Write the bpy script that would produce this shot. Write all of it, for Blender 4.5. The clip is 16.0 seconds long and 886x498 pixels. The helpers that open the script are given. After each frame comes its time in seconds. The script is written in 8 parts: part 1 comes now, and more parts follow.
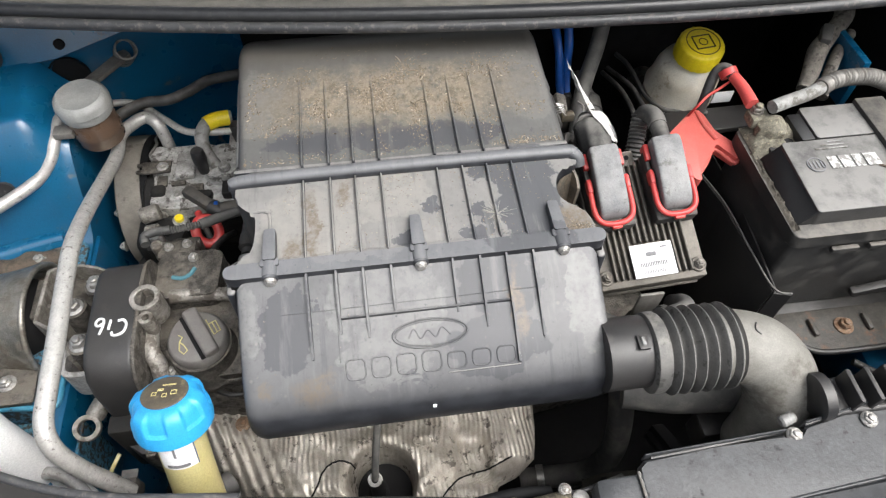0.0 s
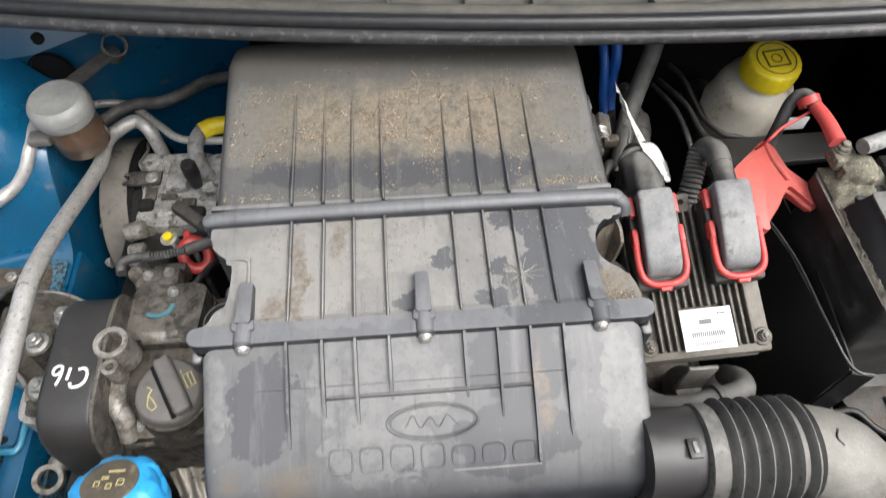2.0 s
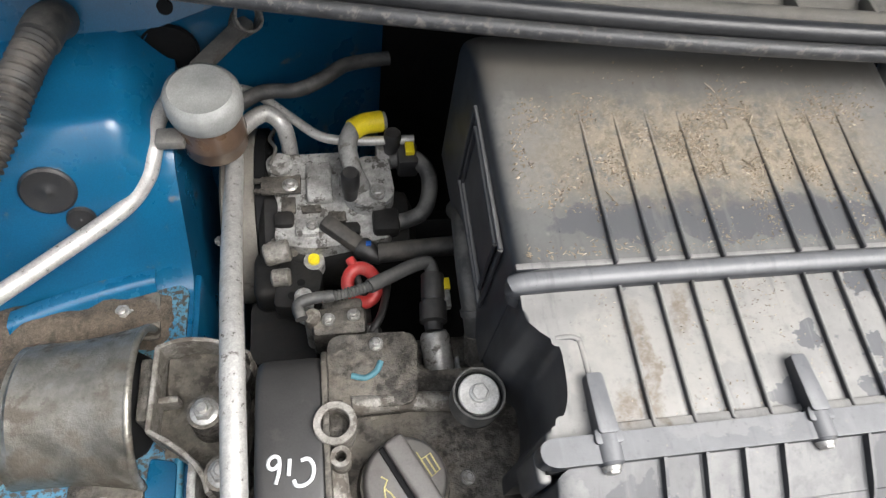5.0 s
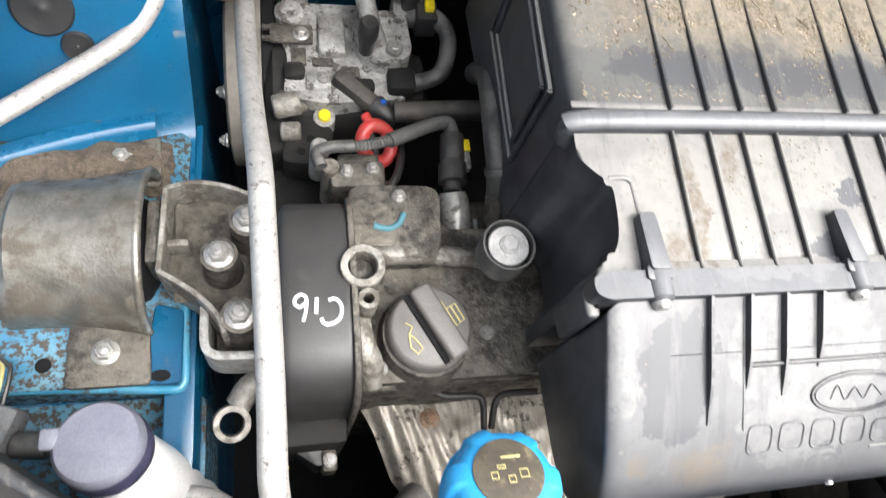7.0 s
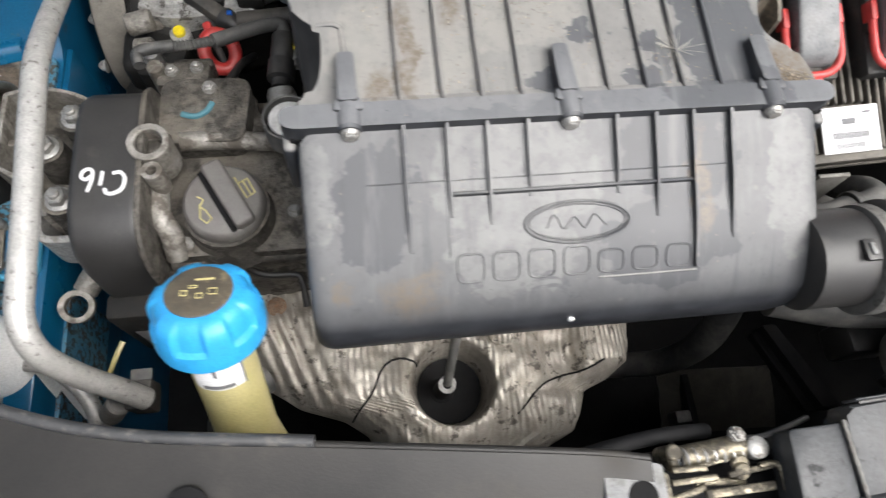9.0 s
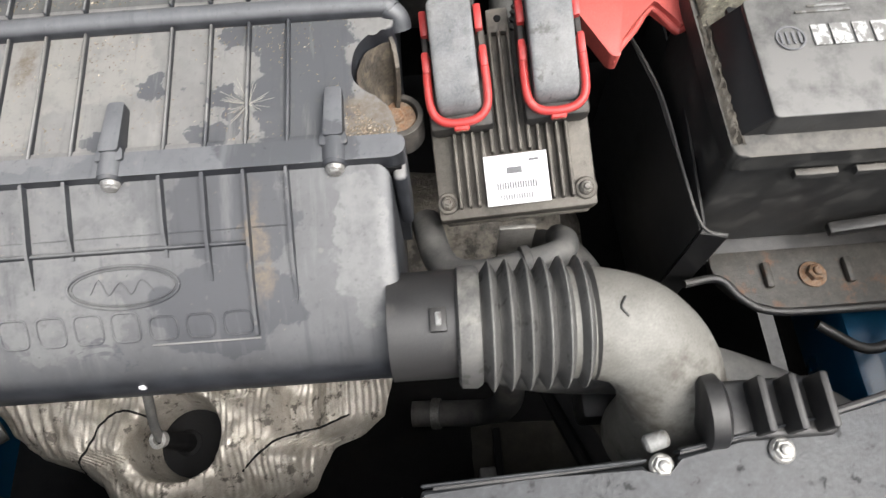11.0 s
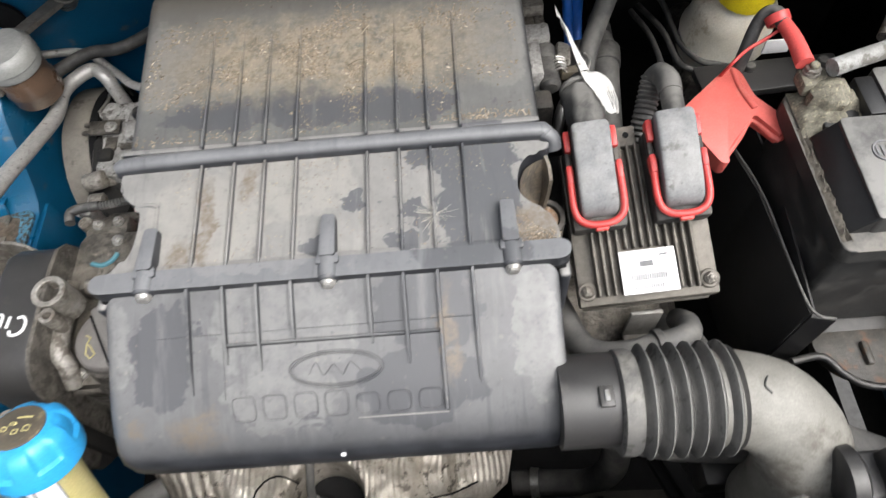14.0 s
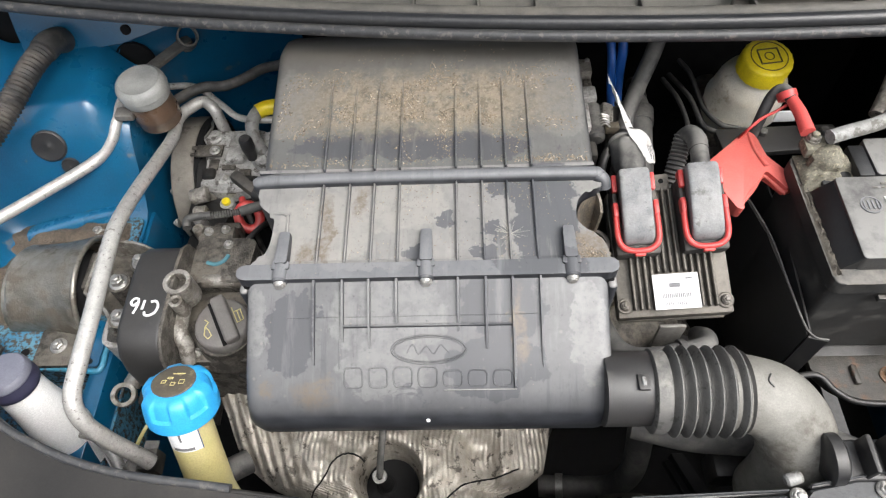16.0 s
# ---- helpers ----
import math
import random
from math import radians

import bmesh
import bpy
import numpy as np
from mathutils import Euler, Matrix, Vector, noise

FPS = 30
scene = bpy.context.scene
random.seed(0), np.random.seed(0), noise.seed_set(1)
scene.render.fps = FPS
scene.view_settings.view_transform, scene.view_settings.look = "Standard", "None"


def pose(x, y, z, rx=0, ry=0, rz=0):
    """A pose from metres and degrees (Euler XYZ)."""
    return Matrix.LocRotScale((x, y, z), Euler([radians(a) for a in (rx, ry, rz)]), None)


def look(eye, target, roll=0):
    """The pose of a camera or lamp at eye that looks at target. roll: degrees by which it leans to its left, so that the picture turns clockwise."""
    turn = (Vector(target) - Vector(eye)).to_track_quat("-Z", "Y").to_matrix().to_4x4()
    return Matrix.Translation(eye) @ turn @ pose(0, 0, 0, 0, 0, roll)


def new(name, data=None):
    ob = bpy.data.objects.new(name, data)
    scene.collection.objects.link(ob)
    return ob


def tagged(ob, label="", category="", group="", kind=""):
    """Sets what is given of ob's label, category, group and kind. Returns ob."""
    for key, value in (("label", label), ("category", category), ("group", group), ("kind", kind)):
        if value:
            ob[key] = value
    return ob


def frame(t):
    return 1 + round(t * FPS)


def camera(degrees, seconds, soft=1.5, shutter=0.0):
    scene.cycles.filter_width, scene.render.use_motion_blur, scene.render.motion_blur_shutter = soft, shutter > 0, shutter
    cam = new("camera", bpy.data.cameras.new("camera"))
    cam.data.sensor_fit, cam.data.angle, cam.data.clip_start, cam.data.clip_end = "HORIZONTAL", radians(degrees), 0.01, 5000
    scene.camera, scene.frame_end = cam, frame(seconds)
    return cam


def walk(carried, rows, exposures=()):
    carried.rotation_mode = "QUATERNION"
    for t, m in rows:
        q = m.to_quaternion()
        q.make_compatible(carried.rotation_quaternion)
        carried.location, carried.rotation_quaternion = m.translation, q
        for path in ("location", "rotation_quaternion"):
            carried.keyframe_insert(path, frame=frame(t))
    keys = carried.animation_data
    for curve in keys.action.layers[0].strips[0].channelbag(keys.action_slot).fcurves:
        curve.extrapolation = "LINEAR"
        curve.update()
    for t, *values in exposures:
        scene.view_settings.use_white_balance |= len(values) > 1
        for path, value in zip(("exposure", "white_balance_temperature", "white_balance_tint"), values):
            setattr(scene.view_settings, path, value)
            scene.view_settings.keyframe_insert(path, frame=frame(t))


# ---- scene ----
cam = camera(68.5, 16.0, soft=1.2, shutter=0.4)
METRES, EYE, TILT, LEAN, TURN = 1.8, 1.4, -80.0, -5.7, -1.0
ROWS = [
    (0.0, 0.0, 0.0, 0.0, 3.65, 25.45, 7.7),
    (0.5, -0.0089, 0.0101, 0.0142, 2.25, 24.56, 8.25),
    (1.0, 0.0222, 0.0325, 0.0324, 4.67, 21.85, 0.82),
    (1.5, 0.0194, 0.0394, 0.0448, 4.92, 20.82, 1.72),
    (2.0, 0.0127, 0.043, 0.064, 4.86, 23.83, 4.36),
    (2.5, 0.0057, 0.0498, 0.0816, 2.64, 26.07, 5.02),
    (3.0, -0.0217, 0.0553, 0.0927, 1.94, 26.14, 4.65),
    (3.5, -0.0689, 0.0547, 0.1016, 1.63, 26.45, 6.86),
    (6.0, -0.1971, 0.1112, 0.1685, -5.89, 13.84, 4.47),
    (6.5, -0.2086, 0.112, 0.1501, -7.6, 12.98, 3.76),
    (7.0, -0.1988, 0.1082, 0.125, -6.63, 11.98, 4.22),
    (7.5, -0.1807, 0.1012, 0.1014, -5.03, 11.05, 5.28),
    (8.0, -0.1624, 0.0964, 0.0851, -4.04, 10.36, 7.13),
    (8.5, -0.1283, 0.1029, 0.0713, -3.3, 9.49, 9.32),
    (9.0, -0.069, 0.0991, 0.0574, 0.4, 11.37, 5.49),
    (9.5, -0.0009, 0.1063, 0.0422, 2.99, 12.01, 7.13),
    (12.0, 0.1478, 0.1254, 0.0883, 7.16, 16.49, 0.45),
    (12.5, 0.141, 0.1137, 0.1006, 5.9, 18.8, -0.65),
    (13.0, 0.133, 0.1024, 0.1019, 5.55, 21.12, -0.43),
    (13.5, 0.1053, 0.0849, 0.0866, 6.05, 21.69, 0.74),
    (14.0, 0.0747, 0.0665, 0.0623, 9.12, 19.63, 3.73),
    (14.5, 0.0547, 0.0346, 0.0407, 8.54, 19.05, 2.17),
    (15.0, 0.0476, 0.006, 0.0264, 7.99, 21.56, 1.01),
    (15.5, 0.0468, -0.003, 0.0213, 8.11, 22.96, 0.81),
    (16.0, 0.0444, -0.006, 0.0207, 8.29, 23.24, 0.39),
]
walk(cam, [(t, pose(0, 0, EYE, TILT, LEAN, TURN) @ pose(METRES * x, METRES * y, METRES * z, 90 + pitch, roll, yaw)) for t, x, y, z, yaw, pitch, roll in ROWS],
     exposures=[(0.0, 1.28), (1.5, 1.26), (3.5, 1.10), (6.0, 1.68), (6.5, 1.78), (7.0, 1.94), (7.5, 1.72), (8.5, 1.36), (9.5, 1.16), (12.0, 1.30), (13.0, 1.36), (14.0, 1.30), (14.5, 1.26), (16.0, 1.32)])

# ---- daylight: thin overcast sky over a car park ----
world = bpy.data.worlds.new("world")
scene.world = world
world.use_nodes = True
wn = world.node_tree.nodes
wl = world.node_tree.links
SUN_EL, SUN_AZ = 57.0, 123.0
sky = wn.new("ShaderNodeTexSky")
sky.sky_type = "NISHITA"
sky.sun_disc = False
sky.sun_elevation = radians(SUN_EL)
sky.sun_rotation = radians(SUN_AZ)
sky.dust_density = 4.0
grey = wn.new("ShaderNodeHueSaturation")
grey.inputs["Saturation"].default_value = 0.22
wl.new(sky.outputs[0], grey.inputs["Color"])
# cloud cover: brighter towards the zenith than at the horizon
way = wn.new("ShaderNodeTexCoord")
split = wn.new("ShaderNodeSeparateXYZ")
cloud = wn.new("ShaderNodeMapRange")
cloud.inputs["From Min"].default_value, cloud.inputs["From Max"].default_value = 0.15, 1.0
cloud.inputs["To Min"].default_value, cloud.inputs["To Max"].default_value = 0.40, 1.60
veil = wn.new("ShaderNodeMix")
veil.data_type, veil.blend_type = "RGBA", "MULTIPLY"
veil.inputs["Factor"].default_value = 1.0
wl.new(way.outputs["Generated"], split.inputs[0])
wl.new(split.outputs[2], cloud.inputs[0])
wl.new(grey.outputs[0], veil.inputs["A"])
wl.new(cloud.outputs[0], veil.inputs["B"])
wl.new(veil.outputs["Result"], wn["Background"].inputs["Color"])
wn["Background"].inputs["Strength"].default_value = 0.145

sun_data = bpy.data.lights.new("sun", "SUN")
sun_data.energy, sun_data.angle, sun_data.color = 1.25, radians(58), (1.0, 0.97, 0.93)
sun = new("sun", sun_data)
sun.matrix_world = look((0.46, -0.30, 1.56), (0, 0, 0.7))


# ---- building helpers ----
ROOT = {}


def thing(name, label, category, at, group="", kind=""):
    """An empty at the base of a thing made of parts."""
    ob = new(name)
    ob.empty_display_size = 0.02
    ob.location = at
    ROOT[ob] = Vector(at)
    return tagged(ob, label, category, group, kind)


def finish(bm, material, name, origin, sharp=38):
    bm.transform(Matrix.Translation(-Vector(origin)))
    bmesh.ops.recalc_face_normals(bm, faces=bm.faces)
    me = bpy.data.meshes.new(name)
    bm.to_mesh(me)
    bm.free()
    me.polygons.foreach_set("use_smooth", [True] * len(me.polygons))
    me.set_sharp_from_angle(angle=radians(sharp))
    me.materials.append(material)
    return me


def part(name, bm, material, parent, label="", sharp=38):
    """One mesh, built in world coordinates, under a thing or a part."""
    origin = ROOT[parent]
    ob = new(name, finish(bm, material, name, origin, sharp))
    ob.parent = parent
    ROOT[ob] = origin
    return tagged(ob, label)


def solid(name, bm, material, label, category, at, group="", kind="", sharp=38):
    """A thing of one mesh, built in world coordinates."""
    ob = new(name, finish(bm, material, name, at, sharp))
    ob.location = at
    ROOT[ob] = Vector(at)
    return tagged(ob, label, category, group, kind)


def B():
    return bmesh.new()


def join(dst, src, m=None):
    if m is not None:
        src.transform(m)
    tmp = bpy.data.meshes.new("tmp")
    src.to_mesh(tmp)
    src.free()
    dst.from_mesh(tmp)
    bpy.data.meshes.remove(tmp)
    return dst


def box(c, s, bev=0.002, seg=2, m=None, into=None):
    bm = B()
    bmesh.ops.create_cube(bm, size=1.0, matrix=Matrix.Translation(c) @ Matrix.Diagonal((*s, 1)))
    if bev:
        bmesh.ops.bevel(bm, geom=bm.edges[:], offset=min(bev, 0.45 * min(s)), segments=seg, profile=0.5, affect="EDGES")
    if m is not None:
        bm.transform(m)
    return join(into, bm) if into is not None else bm


def axis_frame(p0, p1):
    d = Vector(p1) - Vector(p0)
    return Matrix.Translation(p0) @ d.to_track_quat("Z", "Y").to_matrix().to_4x4(), d.length


def lathe(p0, p1, profile, n=28, into=None, lumps=None, squash=1.0, loop=False):
    """A body turned round the line from p0 to p1; profile: (radius, height from p0). lumps(angle, i) scales the radius."""
    m, _ = axis_frame(p0, p1)
    bm = B()
    rings = []
    for i, (r, h) in enumerate(profile):
        if r < 1e-6:
            rings.append([bm.verts.new((0, 0, h))])
            continue
        ring = []
        for k in range(n):
            a = 2 * math.pi * k / n
            f = lumps(a, i) if lumps else 1.0
            ring.append(bm.verts.new((r * f * math.cos(a), r * f * squash * math.sin(a), h)))
        rings.append(ring)
    if loop:
        rings.append(rings[0])
    for a, b in zip(rings[:-1], rings[1:]):
        for k in range(n):
            q = [a[k % len(a)], a[(k + 1) % len(a)], b[(k + 1) % len(b)], b[k % len(b)]]
            q = list(dict.fromkeys(q))
            if len(q) > 2:
                bm.faces.new(q)
    for ring in () if loop else (rings[0], rings[-1]):
        if len(ring) > 2:
            bm.faces.new(ring)
    bm.transform(m)
    return join(into, bm) if into is not None else bm


def cyl(p0, p1, r, bev=0.001, n=24, into=None):
    h = (Vector(p1) - Vector(p0)).length
    b = min(bev, 0.4 * h, 0.4 * r)
    return lathe(p0, p1, [(r - b, 0), (r, b), (r, h - b), (r - b, h)], n, into)


def pipe_ring(p0, p1, r_out, r_in, n=32, into=None):
    h = (Vector(p1) - Vector(p0)).length
    b = 0.12 * (r_out - r_in)
    prof = [(r_in, 0), (r_out - b, 0), (r_out, b), (r_out, h - b), (r_out - b, h), (r_in + b, h), (r_in, h - b)]
    return lathe(p0, p1, prof, n, into, loop=True)


def spline(pts, per=8):
    pts = [Vector(p) for p in pts]
    if len(pts) < 3:
        return [pts[0].lerp(pts[-1], i / per) for i in range(per + 1)]
    out = []
    ext = [2 * pts[0] - pts[1]] + pts + [2 * pts[-1] - pts[-2]]
    for a, b, c, d in zip(ext, ext[1:], ext[2:], ext[3:]):
        for i in range(per):
            t = i / per
            out.append(0.5 * (2 * b + (c - a) * t + (2 * a - 5 * b + 4 * c - d) * t * t + (3 * b - a - 3 * c + d) * t ** 3))
    out.append(pts[-1])
    return out


def tube(pts, r, n=12, per=8, into=None, wave=0.0, pitch=0.006, squash=1.0):
    """A bent pipe through the points; wave and pitch make it corrugated."""
    line = spline(pts, per)
    if wave:
        fine, total = [line[0]], 0.0
        for a, b in zip(line[:-1], line[1:]):
            k = max(1, int((b - a).length / (pitch / 4)))
            fine += [a.lerp(b, (i + 1) / k) for i in range(k)]
        line = fine
    radii = r if isinstance(r, (list, tuple)) else [r, r]
    bm = B()
    rings = []
    up = None
    dist = 0.0
    for i, p in enumerate(line):
        d = (line[min(i + 1, len(line) - 1)] - line[max(i - 1, 0)]).normalized()
        if up is None:
            up = d.orthogonal().normalized()
        up = (up - d * up.dot(d)).normalized()
        side = d.cross(up)
        if i:
            dist += (p - line[i - 1]).length
        f = i / (len(line) - 1) * (len(radii) - 1)
        k = min(int(f), len(radii) - 2)
        rr = radii[k] + (radii[k + 1] - radii[k]) * (f - k)
        if wave:
            rr += wave * math.sin(2 * math.pi * dist / pitch)
        rings.append([bm.verts.new(p + rr * (math.cos(2 * math.pi * j / n) * up + squash * math.sin(2 * math.pi * j / n) * side)) for j in range(n)])
    for a, b in zip(rings[:-1], rings[1:]):
        for j in range(n):
            bm.faces.new((a[j], a[(j + 1) % n], b[(j + 1) % n], b[j]))
    bm.faces.new(rings[0])
    bm.faces.new(rings[-1])
    return join(into, bm) if into is not None else bm


def prism(poly, z0, z1, bev=0.003, seg=2, m=None, into=None, top_only=False):
    """A plate of an outline in x and y; z0 and z1 are numbers or functions of x and y."""
    f0 = z0 if callable(z0) else (lambda x, y: z0)
    f1 = z1 if callable(z1) else (lambda x, y: z1)
    bm = B()
    lo = [bm.verts.new((x, y, f0(x, y))) for x, y in poly]
    hi = [bm.verts.new((x, y, f1(x, y))) for x, y in poly]
    bm.faces.new(lo)
    top = bm.faces.new(hi)
    k = len(poly)
    for i in range(k):
        bm.faces.new((lo[i], lo[(i + 1) % k], hi[(i + 1) % k], hi[i]))
    if bev:
        es = list(top.edges) if top_only else bm.edges[:]
        bmesh.ops.bevel(bm, geom=es, offset=bev, segments=seg, profile=0.5, affect="EDGES", clamp_overlap=True)
    if m is not None:
        bm.transform(m)
    return join(into, bm) if into is not None else bm


def loft_x(profile, x0, x1, r=0.012, steps=4, into=None):
    """A body of one y,z outline along x, with rounded ends."""
    cy = sum(p[0] for p in profile) / len(profile)
    cz = sum(p[1] for p in profile) / len(profile)
    half = min(max(abs(p[0] - cy) for p in profile), max(abs(p[1] - cz) for p in profile))
    st = [(x0 + r * (1 - math.sin(math.pi / 2 * i / steps)), r * (1 - math.cos(math.pi / 2 * i / steps))) for i in range(steps, -1, -1)]
    st += [(x1 - (x - x0), ins) for x, ins in st[::-1]]
    bm = B()
    rings = []
    for x, ins in st:
        ring = []
        for y, z in profile:
            v = Vector((y - cy, z - cz))
            v = v * (1 - ins / max(v.length, half))
            ring.append(bm.verts.new((x, cy + v.x, cz + v.y)))
        rings.append(ring)
    k = len(profile)
    for a, b in zip(rings[:-1], rings[1:]):
        for j in range(k):
            bm.faces.new((a[j], a[(j + 1) % k], b[(j + 1) % k], b[j]))
    bm.faces.new(rings[0])
    bm.faces.new(rings[-1])
    return join(into, bm) if into is not None else bm


def round_poly(poly, r, seg=4):
    """The outline with its corners rounded."""
    out = []
    k = len(poly)
    for i in range(k):
        a, b, c = (Vector(poly[j % k]) for j in (i - 1, i, i + 1))
        u, v = a - b, c - b
        rr = min(r, 0.45 * u.length, 0.45 * v.length)
        p, q = b + u.normalized() * rr, b + v.normalized() * rr
        for s in range(seg + 1):
            t = s / seg
            out.append(tuple((1 - t) ** 2 * p + 2 * t * (1 - t) * b + t * t * q))
    return out


def grid(nx, ny, f, into=None):
    """A sheet; f(u, v) gives its points."""
    bm = B()
    vs = [[bm.verts.new(f(i / nx, j / ny)) for i in range(nx + 1)] for j in range(ny + 1)]
    for j in range(ny):
        for i in range(nx):
            bm.faces.new((vs[j][i], vs[j][i + 1], vs[j + 1][i + 1], vs[j + 1][i]))
    return join(into, bm) if into is not None else bm


def thicken(bm, t):
    bmesh.ops.recalc_face_normals(bm, faces=bm.faces)
    bmesh.ops.solidify(bm, geom=bm.faces[:], thickness=t)
    return bm


def hexbolt(p, axis, r=0.006, h=0.007, washer=1.5, cap=True):
    """A flanged hexagon bolt head standing on p."""
    p, axis = Vector(p), Vector(axis).normalized()
    bm = lathe(p, p + axis, [(r * washer, 0), (r * washer, 0.0015), (r * 1.15, 0.003)], 24)
    m, _ = axis_frame(p, p + axis)
    hx = B()
    lo = [hx.verts.new((r * 1.1 * math.cos(math.pi / 3 * k), r * 1.1 * math.sin(math.pi / 3 * k), 0.001)) for k in range(6)]
    hi = [hx.verts.new((v.co.x, v.co.y, h)) for v in lo]
    for k in range(6):
        hx.faces.new((lo[k], lo[(k + 1) % 6], hi[(k + 1) % 6], hi[k]))
    top = hx.faces.new(hi)
    bmesh.ops.bevel(hx, geom=list(top.edges), offset=r * 0.15, segments=1, affect="EDGES")
    join(bm, hx, m)
    if cap:
        lathe(p + axis * h, p + axis * (h + 1), [(r * 0.62, -0.0005), (r * 0.6, h * 0.3), (r * 0.45, h * 0.4)], 16, bm)
    return bm


# ---- materials ----
def node(nt, kind, **values):
    n = nt.nodes.new(kind)
    for key, v in values.items():
        n.inputs[key].default_value = v
    return n


def lit_dust_mask(nt, tc, share, lo=0.55, hi=0.95, patch=(0.30, 0.62), scale=28.0):
    """Patchy mask of upward faces: settled dust, with the light from above painted in."""
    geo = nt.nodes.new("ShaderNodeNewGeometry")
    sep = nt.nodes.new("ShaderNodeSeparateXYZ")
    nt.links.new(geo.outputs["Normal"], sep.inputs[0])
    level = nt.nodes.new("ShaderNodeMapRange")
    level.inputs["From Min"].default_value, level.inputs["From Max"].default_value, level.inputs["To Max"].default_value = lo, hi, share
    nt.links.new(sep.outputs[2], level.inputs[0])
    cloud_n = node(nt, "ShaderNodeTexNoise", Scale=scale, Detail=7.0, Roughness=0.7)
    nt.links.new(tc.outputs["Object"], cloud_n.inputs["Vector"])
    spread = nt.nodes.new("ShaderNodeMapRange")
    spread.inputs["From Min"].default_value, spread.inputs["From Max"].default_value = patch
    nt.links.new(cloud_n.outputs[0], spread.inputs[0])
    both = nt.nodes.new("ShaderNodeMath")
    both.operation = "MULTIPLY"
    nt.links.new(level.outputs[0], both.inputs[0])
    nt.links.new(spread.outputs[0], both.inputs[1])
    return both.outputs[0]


def material(name, base, rough=0.5, metal=0.0, second=None, scale=40.0, dirt=None, dirt_scale=14.0, dirt_at=0.55, dirt_soft=0.12,
             bump=0.15, grain=600.0, lump=0.0, lump_scale=90.0, coat=0.0, spec=0.5, rough_var=0.15, transmit=0.0, sss=0.0, amount=0.85, lit_dust=None):
    """Base colour with two scales of variation, a dirt layer with its own edges, and fine relief."""
    mt = bpy.data.materials.new(name)
    mt.use_nodes = True
    nt = mt.node_tree
    bs = nt.nodes["Principled BSDF"]
    tc = nt.nodes.new("ShaderNodeTexCoord")
    big = node(nt, "ShaderNodeTexNoise", Scale=scale, Detail=5.0, Roughness=0.6)
    fine = node(nt, "ShaderNodeTexNoise", Scale=grain, Detail=3.0, Roughness=0.6)
    for n in (big, fine):
        nt.links.new(tc.outputs["Object"], n.inputs["Vector"])
    second = second or tuple(min(1, c * 0.72) for c in base)
    mix = nt.nodes.new("ShaderNodeMix")
    mix.data_type = "RGBA"
    mix.inputs["A"].default_value, mix.inputs["B"].default_value = (*base, 1), (*second, 1)
    ramp = nt.nodes.new("ShaderNodeMapRange")
    ramp.inputs["From Min"].default_value, ramp.inputs["From Max"].default_value = 0.35, 0.68
    nt.links.new(big.outputs[0], ramp.inputs[0])
    nt.links.new(ramp.outputs[0], mix.inputs["Factor"])
    speck = nt.nodes.new("ShaderNodeMix")
    speck.data_type, speck.blend_type = "RGBA", "MULTIPLY"
    speck.inputs["Factor"].default_value = 0.6
    fr = nt.nodes.new("ShaderNodeMapRange")
    fr.inputs["From Min"].default_value, fr.inputs["From Max"].default_value = 0.3, 0.7
    fr.inputs["To Min"].default_value, fr.inputs["To Max"].default_value = 0.72, 1.15
    nt.links.new(fine.outputs[0], fr.inputs[0])
    nt.links.new(mix.outputs["Result"], speck.inputs["A"])
    nt.links.new(fr.outputs[0], speck.inputs["B"])
    col = speck.outputs["Result"]
    if bump:
        # blotchy handling marks between the two scales
        mid = node(nt, "ShaderNodeTexNoise", Scale=3.1 * scale, Detail=8.0, Roughness=0.75)
        nt.links.new(tc.outputs["Object"], mid.inputs["Vector"])
        mr = nt.nodes.new("ShaderNodeMapRange")
        mr.inputs["From Min"].default_value, mr.inputs["From Max"].default_value = 0.38, 0.66
        mr.inputs["To Min"].default_value, mr.inputs["To Max"].default_value = 1.22, 0.68
        nt.links.new(mid.outputs[0], mr.inputs[0])
        blot = nt.nodes.new("ShaderNodeMix")
        blot.data_type, blot.blend_type = "RGBA", "MULTIPLY"
        blot.inputs["Factor"].default_value = min(1.0, 2.2 * bump)
        nt.links.new(col, blot.inputs["A"])
        nt.links.new(mr.outputs[0], blot.inputs["B"])
        col = blot.outputs["Result"]
    rgh = nt.nodes.new("ShaderNodeMapRange")
    rgh.inputs["To Min"].default_value, rgh.inputs["To Max"].default_value = max(0.03, rough - rough_var), min(1, rough + rough_var)
    nt.links.new(big.outputs[0], rgh.inputs[0])
    r_out = rgh.outputs[0]
    if dirt:
        dn = node(nt, "ShaderNodeTexNoise", Scale=dirt_scale, Detail=7.0, Roughness=0.68)
        nt.links.new(tc.outputs["Object"], dn.inputs["Vector"])
        dr = nt.nodes.new("ShaderNodeMapRange")
        dr.inputs["From Min"].default_value, dr.inputs["From Max"].default_value = dirt_at, dirt_at + dirt_soft
        dr.inputs["To Max"].default_value = amount
        nt.links.new(dn.outputs[0], dr.inputs[0])
        dm = nt.nodes.new("ShaderNodeMix")
        dm.data_type = "RGBA"
        dm.inputs["B"].default_value = (*dirt, 1)
        nt.links.new(dr.outputs[0], dm.inputs["Factor"])
        nt.links.new(col, dm.inputs["A"])
        col = dm.outputs["Result"]
        rm = nt.nodes.new("ShaderNodeMix")
        rm.inputs["B"].default_value = 0.85
        nt.links.new(dr.outputs[0], rm.inputs["Factor"])
        nt.links.new(r_out, rm.inputs["A"])
